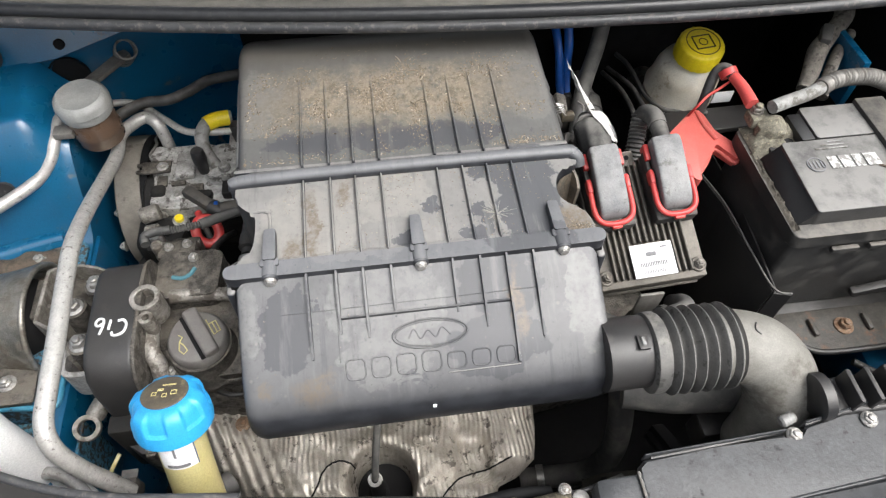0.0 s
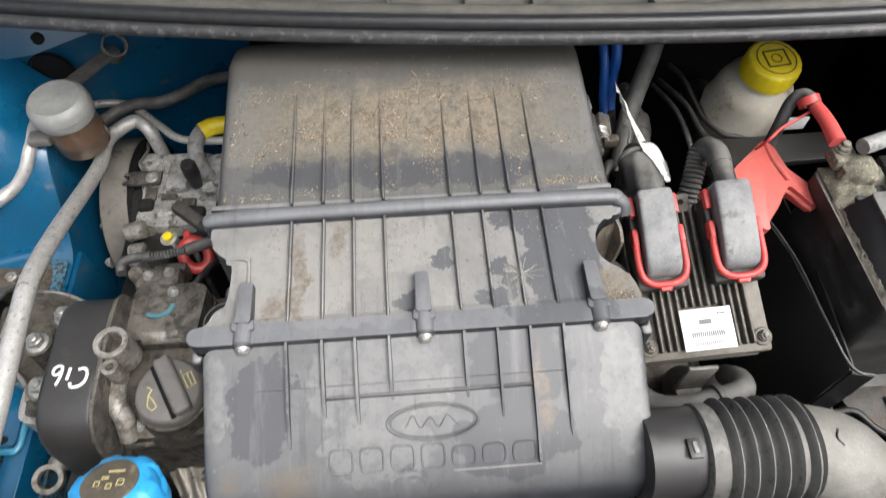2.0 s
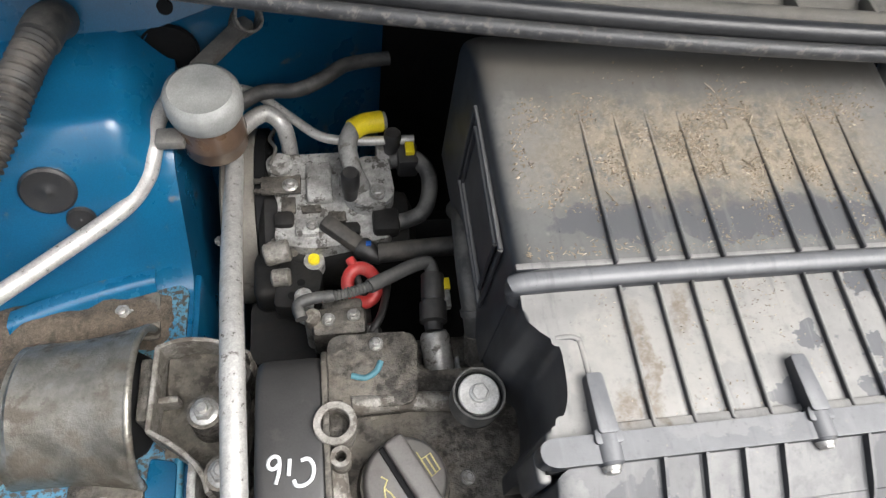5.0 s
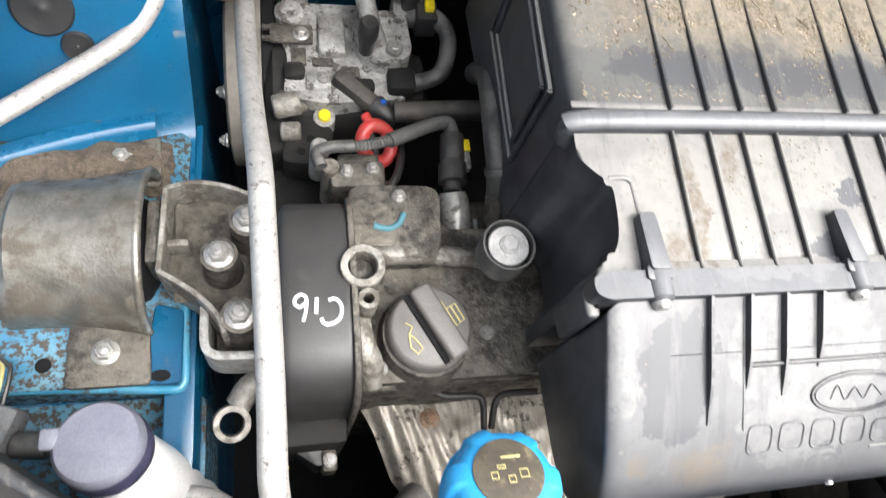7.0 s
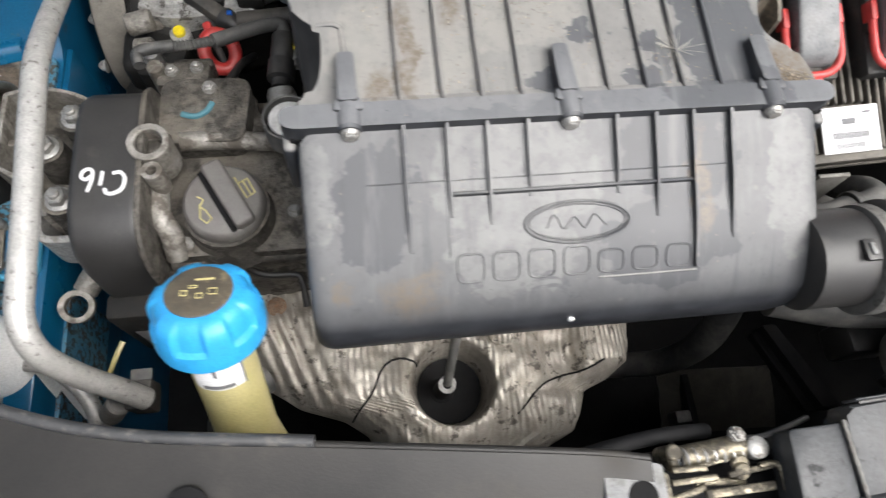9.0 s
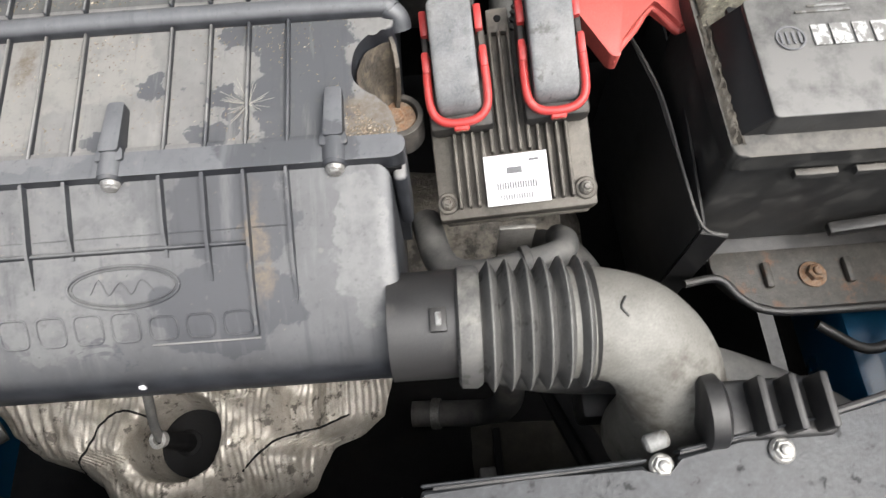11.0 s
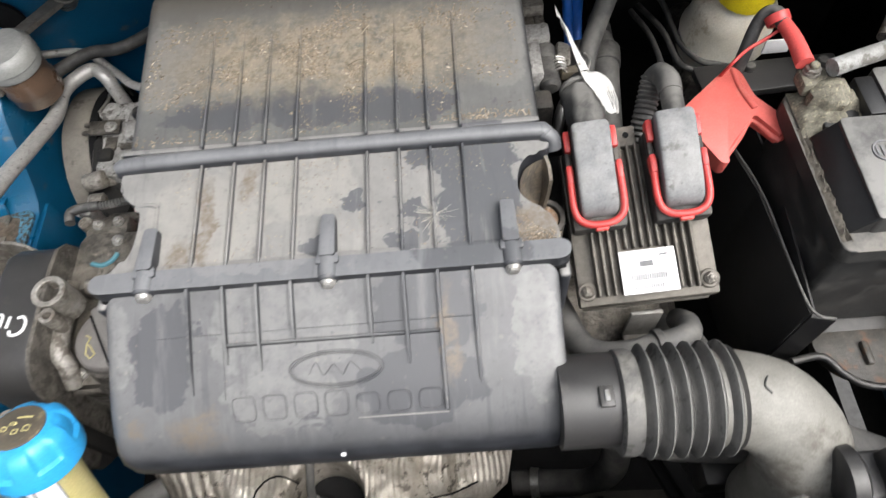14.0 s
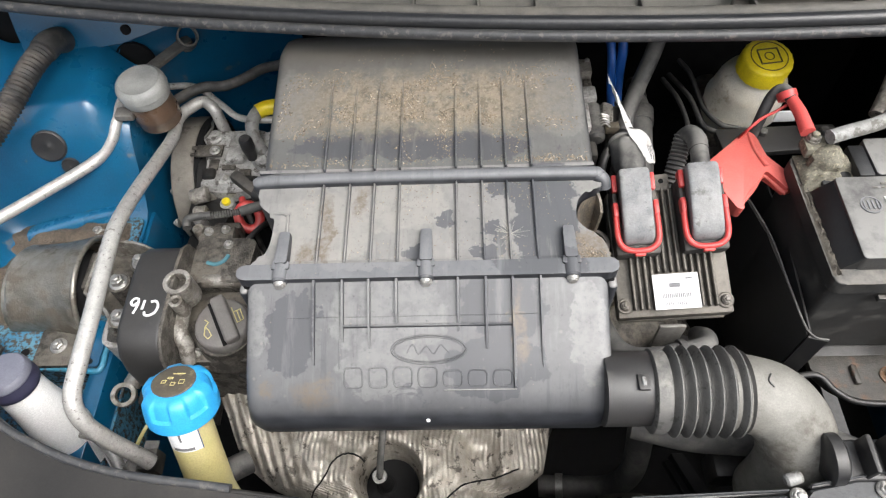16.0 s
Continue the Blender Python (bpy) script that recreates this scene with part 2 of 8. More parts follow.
        r_out = rm.outputs["Result"]
        if metal:
            mm = nt.nodes.new("ShaderNodeMix")
            mm.inputs["A"].default_value, mm.inputs["B"].default_value = metal, 0.0
            nt.links.new(dr.outputs[0], mm.inputs["Factor"])
            nt.links.new(mm.outputs["Result"], bs.inputs["Metallic"])
    if lit_dust:
        # dry dust on faces that look up, also painting tops lighter than sides
        tone, share = lit_dust[:2]
        up = lit_dust_mask(nt, tc, share, patch=lit_dust[2] if len(lit_dust) > 2 else (0.30, 0.62))
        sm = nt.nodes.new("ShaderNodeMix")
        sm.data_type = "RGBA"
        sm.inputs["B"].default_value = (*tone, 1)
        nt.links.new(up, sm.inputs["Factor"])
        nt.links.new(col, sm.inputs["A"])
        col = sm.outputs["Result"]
    nt.links.new(col, bs.inputs["Base Color"])
    nt.links.new(r_out, bs.inputs["Roughness"])
    if not (dirt and metal):
        bs.inputs["Metallic"].default_value = metal
    bs.inputs["Specular IOR Level"].default_value = spec
    bs.inputs["Coat Weight"].default_value = coat
    bs.inputs["Transmission Weight"].default_value = transmit
    bs.inputs["Subsurface Weight"].default_value = sss
    bs.inputs["Subsurface Radius"].default_value = (0.02, 0.015, 0.01)
    bs.inputs["Subsurface Scale"].default_value = 0.5
    if bump:
        bp = node(nt, "ShaderNodeBump", Strength=bump, Distance=0.001)
        nt.links.new(fine.outputs[0], bp.inputs["Height"])
        nt.links.new(bp.outputs[0], bs.inputs["Normal"])
        if lump:
            ln = node(nt, "ShaderNodeTexNoise", Scale=lump_scale, Detail=5.0, Roughness=0.65)
            nt.links.new(tc.outputs["Object"], ln.inputs["Vector"])
            lb = node(nt, "ShaderNodeBump", Strength=lump, Distance=0.006)
            nt.links.new(ln.outputs[0], lb.inputs["Height"])
            nt.links.new(lb.outputs[0], bp.inputs["Normal"])
    return mt


def ramp_mask(nt, socket, lo, hi, top=1.0):
    r = nt.nodes.new("ShaderNodeMapRange")
    r.inputs["From Min"].default_value, r.inputs["From Max"].default_value, r.inputs["To Max"].default_value = lo, hi, top
    nt.links.new(socket, r.inputs[0])
    return r.outputs[0]


def airbox_material(name, soil, tones, pale_at, dark_at, gloss=0.7, earth_at=()):
    """Moulded dark plastic under dust; tones are dusty, pale and washed; pale_at and dark_at list the patches as (x, y, rx, ry)."""
    mt = bpy.data.materials.new(name)
    mt.use_nodes = True
    nt = mt.node_tree
    bs = nt.nodes["Principled BSDF"]
    geo = nt.nodes.new("ShaderNodeNewGeometry")
    place = geo.outputs["Position"]

    def math_node(op, a, b):
        m = nt.nodes.new("ShaderNodeMath")
        m.operation = op
        for k, v in enumerate((a, b)):
            if isinstance(v, (int, float)):
                m.inputs[k].default_value = v
            else:
                nt.links.new(v, m.inputs[k])
        return m.outputs[0]

    def vec(op, a, b):
        m = nt.nodes.new("ShaderNodeVectorMath")
        m.operation = op
        for k, v in enumerate((a, b)):
            if isinstance(v, tuple):
                m.inputs[k].default_value = v
            elif v is not None:
                nt.links.new(v, m.inputs[k])
        return m.outputs["Value"] if op == "LENGTH" else m.outputs[0]

    def nz(scale, detail=6.0, rough=0.62, warp=0.0, w=0.0, out=0, at=None):
        n = nt.nodes.new("ShaderNodeTexNoise")
        n.noise_dimensions = "4D"
        for key, v in (("Scale", scale), ("Detail", detail), ("Roughness", rough), ("Distortion", warp), ("W", w)):
            n.inputs[key].default_value = v
        nt.links.new(at or place, n.inputs["Vector"])
        return n.outputs[out]

    def mix(a, b, f):
        m = nt.nodes.new("ShaderNodeMix")
        m.data_type = "RGBA"
        for key, v in (("A", a), ("B", b)):
            if isinstance(v, tuple):
                m.inputs[key].default_value = (*v, 1)
            else:
                nt.links.new(v, m.inputs[key])
        nt.links.new(f, m.inputs["Factor"])
        return m.outputs["Result"]

    def both(a, b):
        return math_node("MULTIPLY", a, b)

    wander = vec("SUBTRACT", nz(42, 6, 0.62, 0.0, 2.0, 1), (0.5, 0.5, 0.5))
    warped = vec("ADD", place, vec("MULTIPLY", wander, (0.055, 0.055, 0.0)))

    def patches(spots, soft):
        out = None
        for x, y, rx, ry in spots:
            d = vec("LENGTH", vec("MULTIPLY", vec("SUBTRACT", warped, (x, y, 0.0)), (1 / rx, 1 / ry, 0.0)), None)
            m = ramp_mask(nt, d, 1.0 + soft, 1.0 - soft)
            out = m if out is None else math_node("MAXIMUM", out, m)
        return out

    gsep = nt.nodes.new("ShaderNodeSeparateXYZ")
    nt.links.new(geo.outputs["Normal"], gsep.inputs[0])
    # dust follows the facing, so lit tops and dark walls are painted in too
    level = ramp_mask(nt, gsep.outputs[2], 0.35, 0.88)
    dusty, pale, washed = tones
    plain = mix((0.019, 0.020, 0.0235), (0.034, 0.036, 0.041), ramp_mask(nt, nz(40, 5), 0.4, 0.6))
    dust = mix(dusty, tuple(1.22 * c for c in dusty), ramp_mask(nt, nz(30, 7, 0.7), 0.40, 0.62))
    dust = mix(dust, pale, both(patches(pale_at, 0.05), ramp_mask(nt, nz(75, 6, 0.7, 0.0, 5.0), 0.30, 0.55)) if pale_at else ramp_mask(nt, nz(9, 4), 0.55, 0.6))
    dark = patches(dark_at, 0.03)
    specks = ramp_mask(nt, nz(24, 6, 0.65, 0.6, 9.0), 0.63, 0.655, 0.8)
    dust = mix(dust, washed, math_node("MAXIMUM", dark, specks) if dark_at else specks)
    dust = mix(dust, tuple(0.62 * c for c in dusty), ramp_mask(nt, nz(170, 5, 0.7), 0.56, 0.68, 0.5))
    # run-off streaks and small round splashes
    stretch = nt.nodes.new("ShaderNodeMapping")
    stretch.inputs["Scale"].default_value = (80.0, 9.0, 9.0)
    nt.links.new(place, stretch.inputs["Vector"])
    runs = nz(1.0, 6, 0.65, at=stretch.outputs[0])
    dust = mix(dust, tuple(1.3 * c for c in pale), ramp_mask(nt, runs, 0.55, 0.68, 0.35))
    dust = mix(dust, tuple(0.7 * c for c in washed), ramp_mask(nt, runs, 0.42, 0.34, 0.4))
    dots = node(nt, "ShaderNodeTexVoronoi", Scale=130.0)
    nt.links.new(place, dots.inputs["Vector"])
    hue = nt.nodes.new("ShaderNodeSeparateColor")
    nt.links.new(dots.outputs["Color"], hue.inputs[0])
    dust = mix(dust, (0.27, 0.25, 0.22), both(ramp_mask(nt, dots.outputs["Distance"], 0.32, 0.16), ramp_mask(nt, hue.outputs[0], 0.95, 0.99, 0.3)))
    if earth_at:
        dust = mix(dust, (0.135, 0.110, 0.084), both(patches(earth_at, 0.25), ramp_mask(nt, nz(110, 8, 0.8), 0.36, 0.58)))
    col = mix(plain, dust, level)
    col = mix(col, (0.30, 0.25, 0.19), both(level, ramp_mask(nt, nz(200, 4, 0.75), 0.66, 0.70, 0.55)))
    col = mix(col, (0.015, 0.015, 0.016), ramp_mask(nt, nz(230, 3, 0.7), 0.68, 0.72, 0.7))
    rough = nt.nodes.new("ShaderNodeMapRange")
    rough.inputs["To Min"].default_value, rough.inputs["To Max"].default_value = 0.34, 0.52
    nt.links.new(nz(18, 5), rough.inputs[0])
    if soil:
        sep = nt.nodes.new("ShaderNodeSeparateXYZ")
        nt.links.new(warped, sep.inputs[0])

        def bell(socket, centre, width, core=0.45):
            off = math_node("ABSOLUTE", math_node("SUBTRACT", socket, centre), 0.0)
            return ramp_mask(nt, off, width, width * core)

        zone = both(bell(sep.outputs[1], 0.598, 0.056), bell(sep.outputs[0], 0.030, 0.185))
        thick = both(zone, ramp_mask(nt, nz(46, 10, 0.8, 0.0, 1.0), 0.38, 0.52))
        col = mix(col, (0.220, 0.188, 0.142), both(thick, level))
        clods = both(zone, ramp_mask(nt, nz(85, 8, 0.8, 0.4, 6.0), 0.50, 0.56, 0.75))
        col = mix(col, (0.105, 0.086, 0.063), both(clods, level))
        crumbs = both(zone, ramp_mask(nt, nz(330, 6, 0.85, 0.0, 3.0), 0.56, 0.64, 0.8))
        col = mix(col, (0.060, 0.050, 0.038), both(crumbs, level))
        grains = both(zone, ramp_mask(nt, nz(240, 9, 0.88), 0.52, 0.60))
        col = mix(col, (0.31, 0.260, 0.192), both(grains, level))
        # darker towards the back: shade below the scuttle painted into the colour
        col = mix(col, (0.085, 0.076, 0.064), both(ramp_mask(nt, sep.outputs[1], 0.635, 0.675, 0.8), level))
    fine = nz(900, 3, 0.6)
    nt.links.new(col, bs.inputs["Base Color"])
    nt.links.new(rough.outputs[0], bs.inputs["Roughness"])
    bs.inputs["Specular IOR Level"].default_value = gloss
    bp = node(nt, "ShaderNodeBump", Strength=0.12, Distance=0.0008)
    nt.links.new(fine, bp.inputs["Height"])
    nt.links.new(bp.outputs[0], bs.inputs["Normal"])
    return mt


M = {}
M["airbox"] = airbox_material("airbox_plastic", False, ((0.178, 0.173, 0.166), (0.235, 0.225, 0.210), (0.088, 0.090, 0.096)),
                              [(-0.075, 0.43, 0.05, 0.05), (0.0, 0.46, 0.06, 0.035)],
                              [(0.162, 0.440, 0.034, 0.075), (0.056, 0.441, 0.013, 0.0095), (0.097, 0.395, 0.013, 0.012), (0.104, 0.433, 0.007, 0.011), (0.109, 0.412, 0.007, 0.020), (0.122, 0.476, 0.020, 0.010), (0.024, 0.398, 0.010, 0.009)], 0.38,
                              [(0.206, 0.403, 0.019, 0.022), (-0.072, 0.425, 0.006, 0.045), (-0.090, 0.400, 0.012, 0.012), (-0.035, 0.465, 0.008, 0.02)])
M["airbox_front"] = airbox_material("airbox_plastic_washed", False, ((0.093, 0.093, 0.095), (0.150, 0.149, 0.147), (0.064, 0.065, 0.070)),
                                    [(-0.005, 0.335, 0.060, 0.036), (-0.006, 0.288, 0.048, 0.024), (0.199, 0.318, 0.020, 0.044), (-0.138, 0.33, 0.010, 0.03)],
                                    [(-0.104, 0.318, 0.022, 0.037), (-0.084, 0.338, 0.011, 0.022), (0.112, 0.342, 0.044, 0.030), (0.105, 0.288, 0.050, 0.026)], 0.42,
                                    [(-0.080, 0.266, 0.020, 0.014), (-0.125, 0.275, 0.008, 0.007), (0.128, 0.325, 0.006, 0.030)])
M["airbox_flange"] = airbox_material("airbox_plastic_flange", False, ((0.125, 0.127, 0.132), (0.17, 0.17, 0.172), (0.085, 0.087, 0.093)), [(-0.03, 0.385, 0.05, 0.012)], [(0.15, 0.38, 0.05, 0.02)], 0.5)
M["airbox_soil"] = airbox_material("airbox_plastic_soiled", True, ((0.100, 0.099, 0.095), (0.150, 0.147, 0.138), (0.070, 0.071, 0.075)), [(0.19, 0.60, 0.03, 0.06), (-0.13, 0.60, 0.025, 0.05)], [(0.0, 0.535, 0.12, 0.018), (0.09, 0.53, 0.06, 0.016)], 0.5)
M["black"] = material("black_plastic", (0.0143, 0.0143, 0.0156), 0.45, second=(0.02275, 0.0221, 0.02145), scale=60, dirt=(0.065, 0.0585, 0.052), dirt_at=0.58, amount=0.5, lit_dust=((0.0845, 0.0793, 0.0728), 0.55))
M["black_dirty"] = material("black_plastic_dusty", (0.02275, 0.0221, 0.02145), 0.6, dirt=(0.104, 0.091, 0.078), dirt_at=0.46, dirt_soft=0.2, dirt_scale=30, lit_dust=((0.1105, 0.1008, 0.08775), 0.7))
# near-black for black parts, depths and holes: shade is put into the colour
M["gloom"] = material("deep_shade_black", (0.006, 0.006, 0.0065), 0.75, dirt=(0.013, 0.012, 0.0105), dirt_at=0.5, dirt_soft=0.25, spec=0.2)
M["rubber"] = material("grey_rubber", (0.030, 0.030, 0.0305), 0.55, second=(0.050, 0.049, 0.047), scale=70, dirt=(0.119, 0.112, 0.1015), dirt_at=0.5, dirt_soft=0.2, dirt_scale=50, lit_dust=((0.165, 0.158, 0.146), 0.8, (0.36, 0.58)))
# dark steel for deep parts: the lack of light is put into the colour
M["beam"] = material("shade_dark_steel", (0.014, 0.0138, 0.0135), 0.6, second=(0.022, 0.021, 0.020), scale=40, dirt=(0.026, 0.023, 0.020), dirt_at=0.5, dirt_soft=0.2, dirt_scale=40, bump=0.3, spec=0.2)
M["hose"] = material("dusty_hose", (0.05625, 0.0555, 0.054), 0.65, second=(0.0825, 0.081, 0.078), scale=40, dirt=(0.15, 0.1425, 0.1312), dirt_at=0.48, dirt_soft=0.15, dirt_scale=24, lit_dust=((0.18, 0.1725, 0.159), 0.6))
M["bellows"] = material("dusty_bellows_rubber", (0.058, 0.057, 0.055), 0.55, second=(0.092, 0.089, 0.084), scale=36, dirt=(0.035, 0.034, 0.031), dirt_at=0.57, dirt_soft=0.05, dirt_scale=60, bump=0.25, lit_dust=((0.20, 0.192, 0.175), 0.8, (0.40, 0.56)))
M["crest"] = material("worn_bellows_crest", (0.14, 0.137, 0.128), 0.65, second=(0.10, 0.097, 0.09), scale=60, bump=0.2)
M["elbow"] = material("elbow_plastic", (0.140, 0.134, 0.118), 0.6, second=(0.215, 0.208, 0.187), scale=26, dirt=(0.085, 0.077, 0.064), dirt_at=0.53, dirt_soft=0.10, dirt_scale=18)
M["blue"] = material("blue_body_paint", (0.0032, 0.088, 0.186), 0.3, second=(0.0038, 0.066, 0.146), scale=9, dirt=(0.128, 0.12, 0.104), dirt_at=0.62, dirt_soft=0.08, dirt_scale=30, coat=0.3, bump=0.03, amount=0.7)
M["blue_dirty"] = material("soiled_blue_paint", (0.012, 0.14, 0.26), 0.4, second=(0.10, 0.23, 0.29), scale=26, dirt=(0.050, 0.040, 0.031), dirt_at=0.475, dirt_soft=0.07, dirt_scale=150, coat=0.2, bump=0.1, amount=1.0)
# paler blue for the folded lip along the rail's front
M["blue_edge"] = material("pale_blue_edge", (0.03, 0.20, 0.33), 0.4, second=(0.08, 0.27, 0.38), scale=60, dirt=(0.09, 0.075, 0.06), dirt_at=0.58, dirt_soft=0.06, dirt_scale=80, coat=0.2, bump=0.05)
M["alu"] = material("aluminium_tube", (0.47, 0.46, 0.44), 0.42, 0.40, second=(0.38, 0.37, 0.35), scale=80, dirt=(0.07, 0.06, 0.05), dirt_at=0.60, dirt_soft=0.06, dirt_scale=160, bump=0.2)
M["alu_dull"] = material("weathered_pipe", (0.216, 0.208, 0.192), 0.6, 0.5, second=(0.16, 0.152, 0.14), scale=50, dirt=(0.112, 0.096, 0.08), dirt_at=0.5, dirt_soft=0.2, dirt_scale=60)
M["cast"] = material("cast_aluminium", (0.304, 0.288, 0.264), 0.5, 0.4, second=(0.176, 0.16, 0.136), scale=60, dirt=(0.07, 0.058, 0.046), dirt_at=0.50, dirt_soft=0.08, dirt_scale=45, bump=0.5, grain=420, lump=0.35)
M["cast_dark"] = material("oily_cast_metal", (0.060, 0.055, 0.049), 0.48, 0.45, second=(0.155, 0.142, 0.122), scale=50, dirt=(0.026, 0.022, 0.018), dirt_at=0.49, dirt_soft=0.09, dirt_scale=60, bump=0.6, grain=420, lump=0.6, lit_dust=((0.18, 0.16, 0.132), 0.75, (0.46, 0.58)))
M["cast_bright"] = material("bare_cast_aluminium", (0.4675, 0.459, 0.442), 0.5, 0.4, second=(0.306, 0.2975, 0.2805), scale=70, dirt=(0.17, 0.153, 0.136), dirt_at=0.55, dirt_soft=0.12, dirt_scale=60, bump=0.5, grain=420)
M["steel"] = material("zinc_steel", (0.44, 0.432, 0.415), 0.38, 0.6, second=(0.28, 0.266, 0.24), scale=200, dirt=(0.225, 0.18, 0.135), dirt_at=0.62, bump=0.1)
M["zinc"] = material("pale_zinc_plating", (0.66, 0.65, 0.63), 0.5, 0.25, second=(0.50, 0.49, 0.47), scale=160, dirt=(0.20, 0.18, 0.15), dirt_at=0.62, dirt_soft=0.06, dirt_scale=120, bump=0.1)
M["can"] = material("spotted_steel_can", (0.42, 0.41, 0.39), 0.42, 0.5, second=(0.27, 0.26, 0.24), scale=60, dirt=(0.075, 0.063, 0.05), dirt_at=0.54, dirt_soft=0.06, dirt_scale=70, bump=0.2)
M["rust"] = material("rusty_steel", (0.235, 0.125, 0.065), 0.75, 0.3, second=(0.26, 0.205, 0.155), scale=220, dirt=(0.085, 0.051, 0.034), dirt_at=0.55, dirt_scale=160, bump=0.5)
M["disc"] = material("worn_brown_disc", (0.062, 0.053, 0.042), 0.5, second=(0.10, 0.083, 0.058), scale=60, dirt=(0.2, 0.165, 0.10), dirt_at=0.55, dirt_soft=0.12, dirt_scale=90, bump=0.1)
M["mount"] = material("worn_mount_casting", (0.31, 0.295, 0.262), 0.34, 0.72, second=(0.14, 0.128, 0.105), scale=38, dirt=(0.060, 0.048, 0.036), dirt_at=0.50, dirt_soft=0.10, dirt_scale=34, bump=0.25, grain=300, lump=0.10, lump_scale=150)
M["pocket"] = material("grimy_casting_pocket", (0.065, 0.058, 0.046), 0.75, second=(0.10, 0.088, 0.07), scale=60, dirt=(0.035, 0.029, 0.023), dirt_at=0.5, dirt_soft=0.08, dirt_scale=70, bump=0.7, grain=300, lump=0.3)
M["red"] = material("red_plastic", (0.527, 0.04675, 0.0425), 0.4, second=(0.425, 0.051, 0.04675), scale=60, dirt=(0.357, 0.17, 0.1445), dirt_at=0.58, dirt_scale=50, bump=0.08, amount=0.5)
M["red_soft"] = material("red_rubber_cover", (0.54, 0.105, 0.088), 0.5, second=(0.46, 0.085, 0.068), scale=24, dirt=(0.425, 0.187, 0.153), dirt_at=0.56, dirt_scale=26, bump=0.1, amount=0.5)
M["yellow"] = material("yellow_plastic", (0.80, 0.64, 0.018), 0.4, second=(0.72, 0.55, 0.018), scale=40, dirt=(0.34, 0.289, 0.119), dirt_at=0.64, bump=0.05, amount=0.6)
M["ink"] = material("dark_print", (0.10, 0.085, 0.03), 0.6, bump=0)
M["cap_blue"] = material("sky_blue_plastic", (0.02975, 0.306, 0.612), 0.38, second=(0.0255, 0.2635, 0.561), scale=30, dirt=(0.255, 0.3825, 0.4675), dirt_at=0.66, bump=0.05, amount=0.5, sss=0.05)
M["bottle_white"] = material("translucent_white_bottle", (0.93, 0.93, 0.93), 0.4, second=(0.88, 0.88, 0.87), scale=20, bump=0.03)
M["bottle_white"].node_tree.nodes["Principled BSDF"].inputs["Subsurface Radius"].default_value = (0.08, 0.08, 0.08)
M["bottle_white"].node_tree.nodes["Principled BSDF"].inputs["Subsurface Scale"].default_value = 1.0
M["neck"] = material("yellowed_plastic", (0.496, 0.44, 0.208), 0.42, second=(0.416, 0.36, 0.152), scale=16, dirt=(0.32, 0.288, 0.16), dirt_at=0.62, bump=0.05, sss=0.25)
M["white"] = material("white_plastic", (0.88, 0.88, 0.87), 0.5, second=(0.78, 0.78, 0.77), scale=26, dirt=(0.38, 0.361, 0.323), dirt_at=0.66, bump=0.05, sss=0.5)
M["cream"] = material("cream_reservoir", (0.60, 0.57, 0.49), 0.45, second=(0.48, 0.44, 0.36), scale=24, dirt=(0.20, 0.15, 0.09), dirt_at=0.57, dirt_soft=0.12, dirt_scale=22, bump=0.05, sss=0.25)
M["purple"] = material("lilac_grey_cap", (0.115, 0.118, 0.150), 0.45, second=(0.165, 0.168, 0.20), scale=20, dirt=(0.2975, 0.289, 0.306), dirt_at=0.6, dirt_scale=20, bump=0.05, amount=0.5)
M["violet_dark"] = material("dark_violet_plastic", (0.036, 0.036, 0.068), 0.4, bump=0.05)
M["cap_grey"] = material("dusty_grey_cap", (0.225, 0.228, 0.218), 0.5, second=(0.30, 0.298, 0.285), scale=30, dirt=(0.187, 0.17, 0.153), dirt_at=0.55, bump=0.15)
M["amber"] = material("amber_reservoir", (0.115, 0.070, 0.045), 0.3, second=(0.065, 0.046, 0.034), scale=20, dirt=(0.17, 0.136, 0.102), dirt_at=0.56, bump=0.03, coat=0.3)
M["tag_paper"] = material("grubby_paper", (0.60, 0.59, 0.57), 0.7, second=(0.48, 0.47, 0.45), scale=60, dirt=(0.2, 0.18, 0.15), dirt_at=0.56, dirt_soft=0.1, dirt_scale=70, bump=0.2)
M["paper"] = material("paper_label", (0.74, 0.74, 0.75), 0.6, second=(0.66, 0.66, 0.66), scale=40, dirt=(0.35, 0.32, 0.28), dirt_at=0.66, dirt_scale=60, bump=0.05, amount=0.7)
M["print_grey"] = material("grey_print", (0.16, 0.16, 0.165), 0.7, bump=0)
M["print_navy"] = material("navy_print", (0.03, 0.07, 0.22), 0.6, bump=0)
M["print_gold"] = material("yellow_print", (0.55, 0.49, 0.22), 0.6, bump=0)
M["print_white"] = material("chalky_white_paint", (0.72, 0.73, 0.74), 0.7, second=(0.6, 0.6, 0.6), scale=200, bump=0.2)
M["print_worn"] = material("worn_white_print", (0.50, 0.50, 0.485), 0.7, second=(0.40, 0.40, 0.385), scale=200, dirt=(0.20, 0.196, 0.186), dirt_at=0.50, dirt_soft=0.04, dirt_scale=130, amount=1.0, bump=0.1)
M["print_teal"] = material("teal_paint_mark", (0.075, 0.22, 0.27), 0.6, bump=0.1)
M["cover_black"] = material("satin_black_cover", (0.022, 0.021, 0.021), 0.45, second=(0.032, 0.031, 0.030), scale=24, dirt=(0.07, 0.064, 0.058), dirt_at=0.60, dirt_soft=0.15, dirt_scale=40, bump=0.12, lit_dust=((0.052, 0.050, 0.048), 0.25))
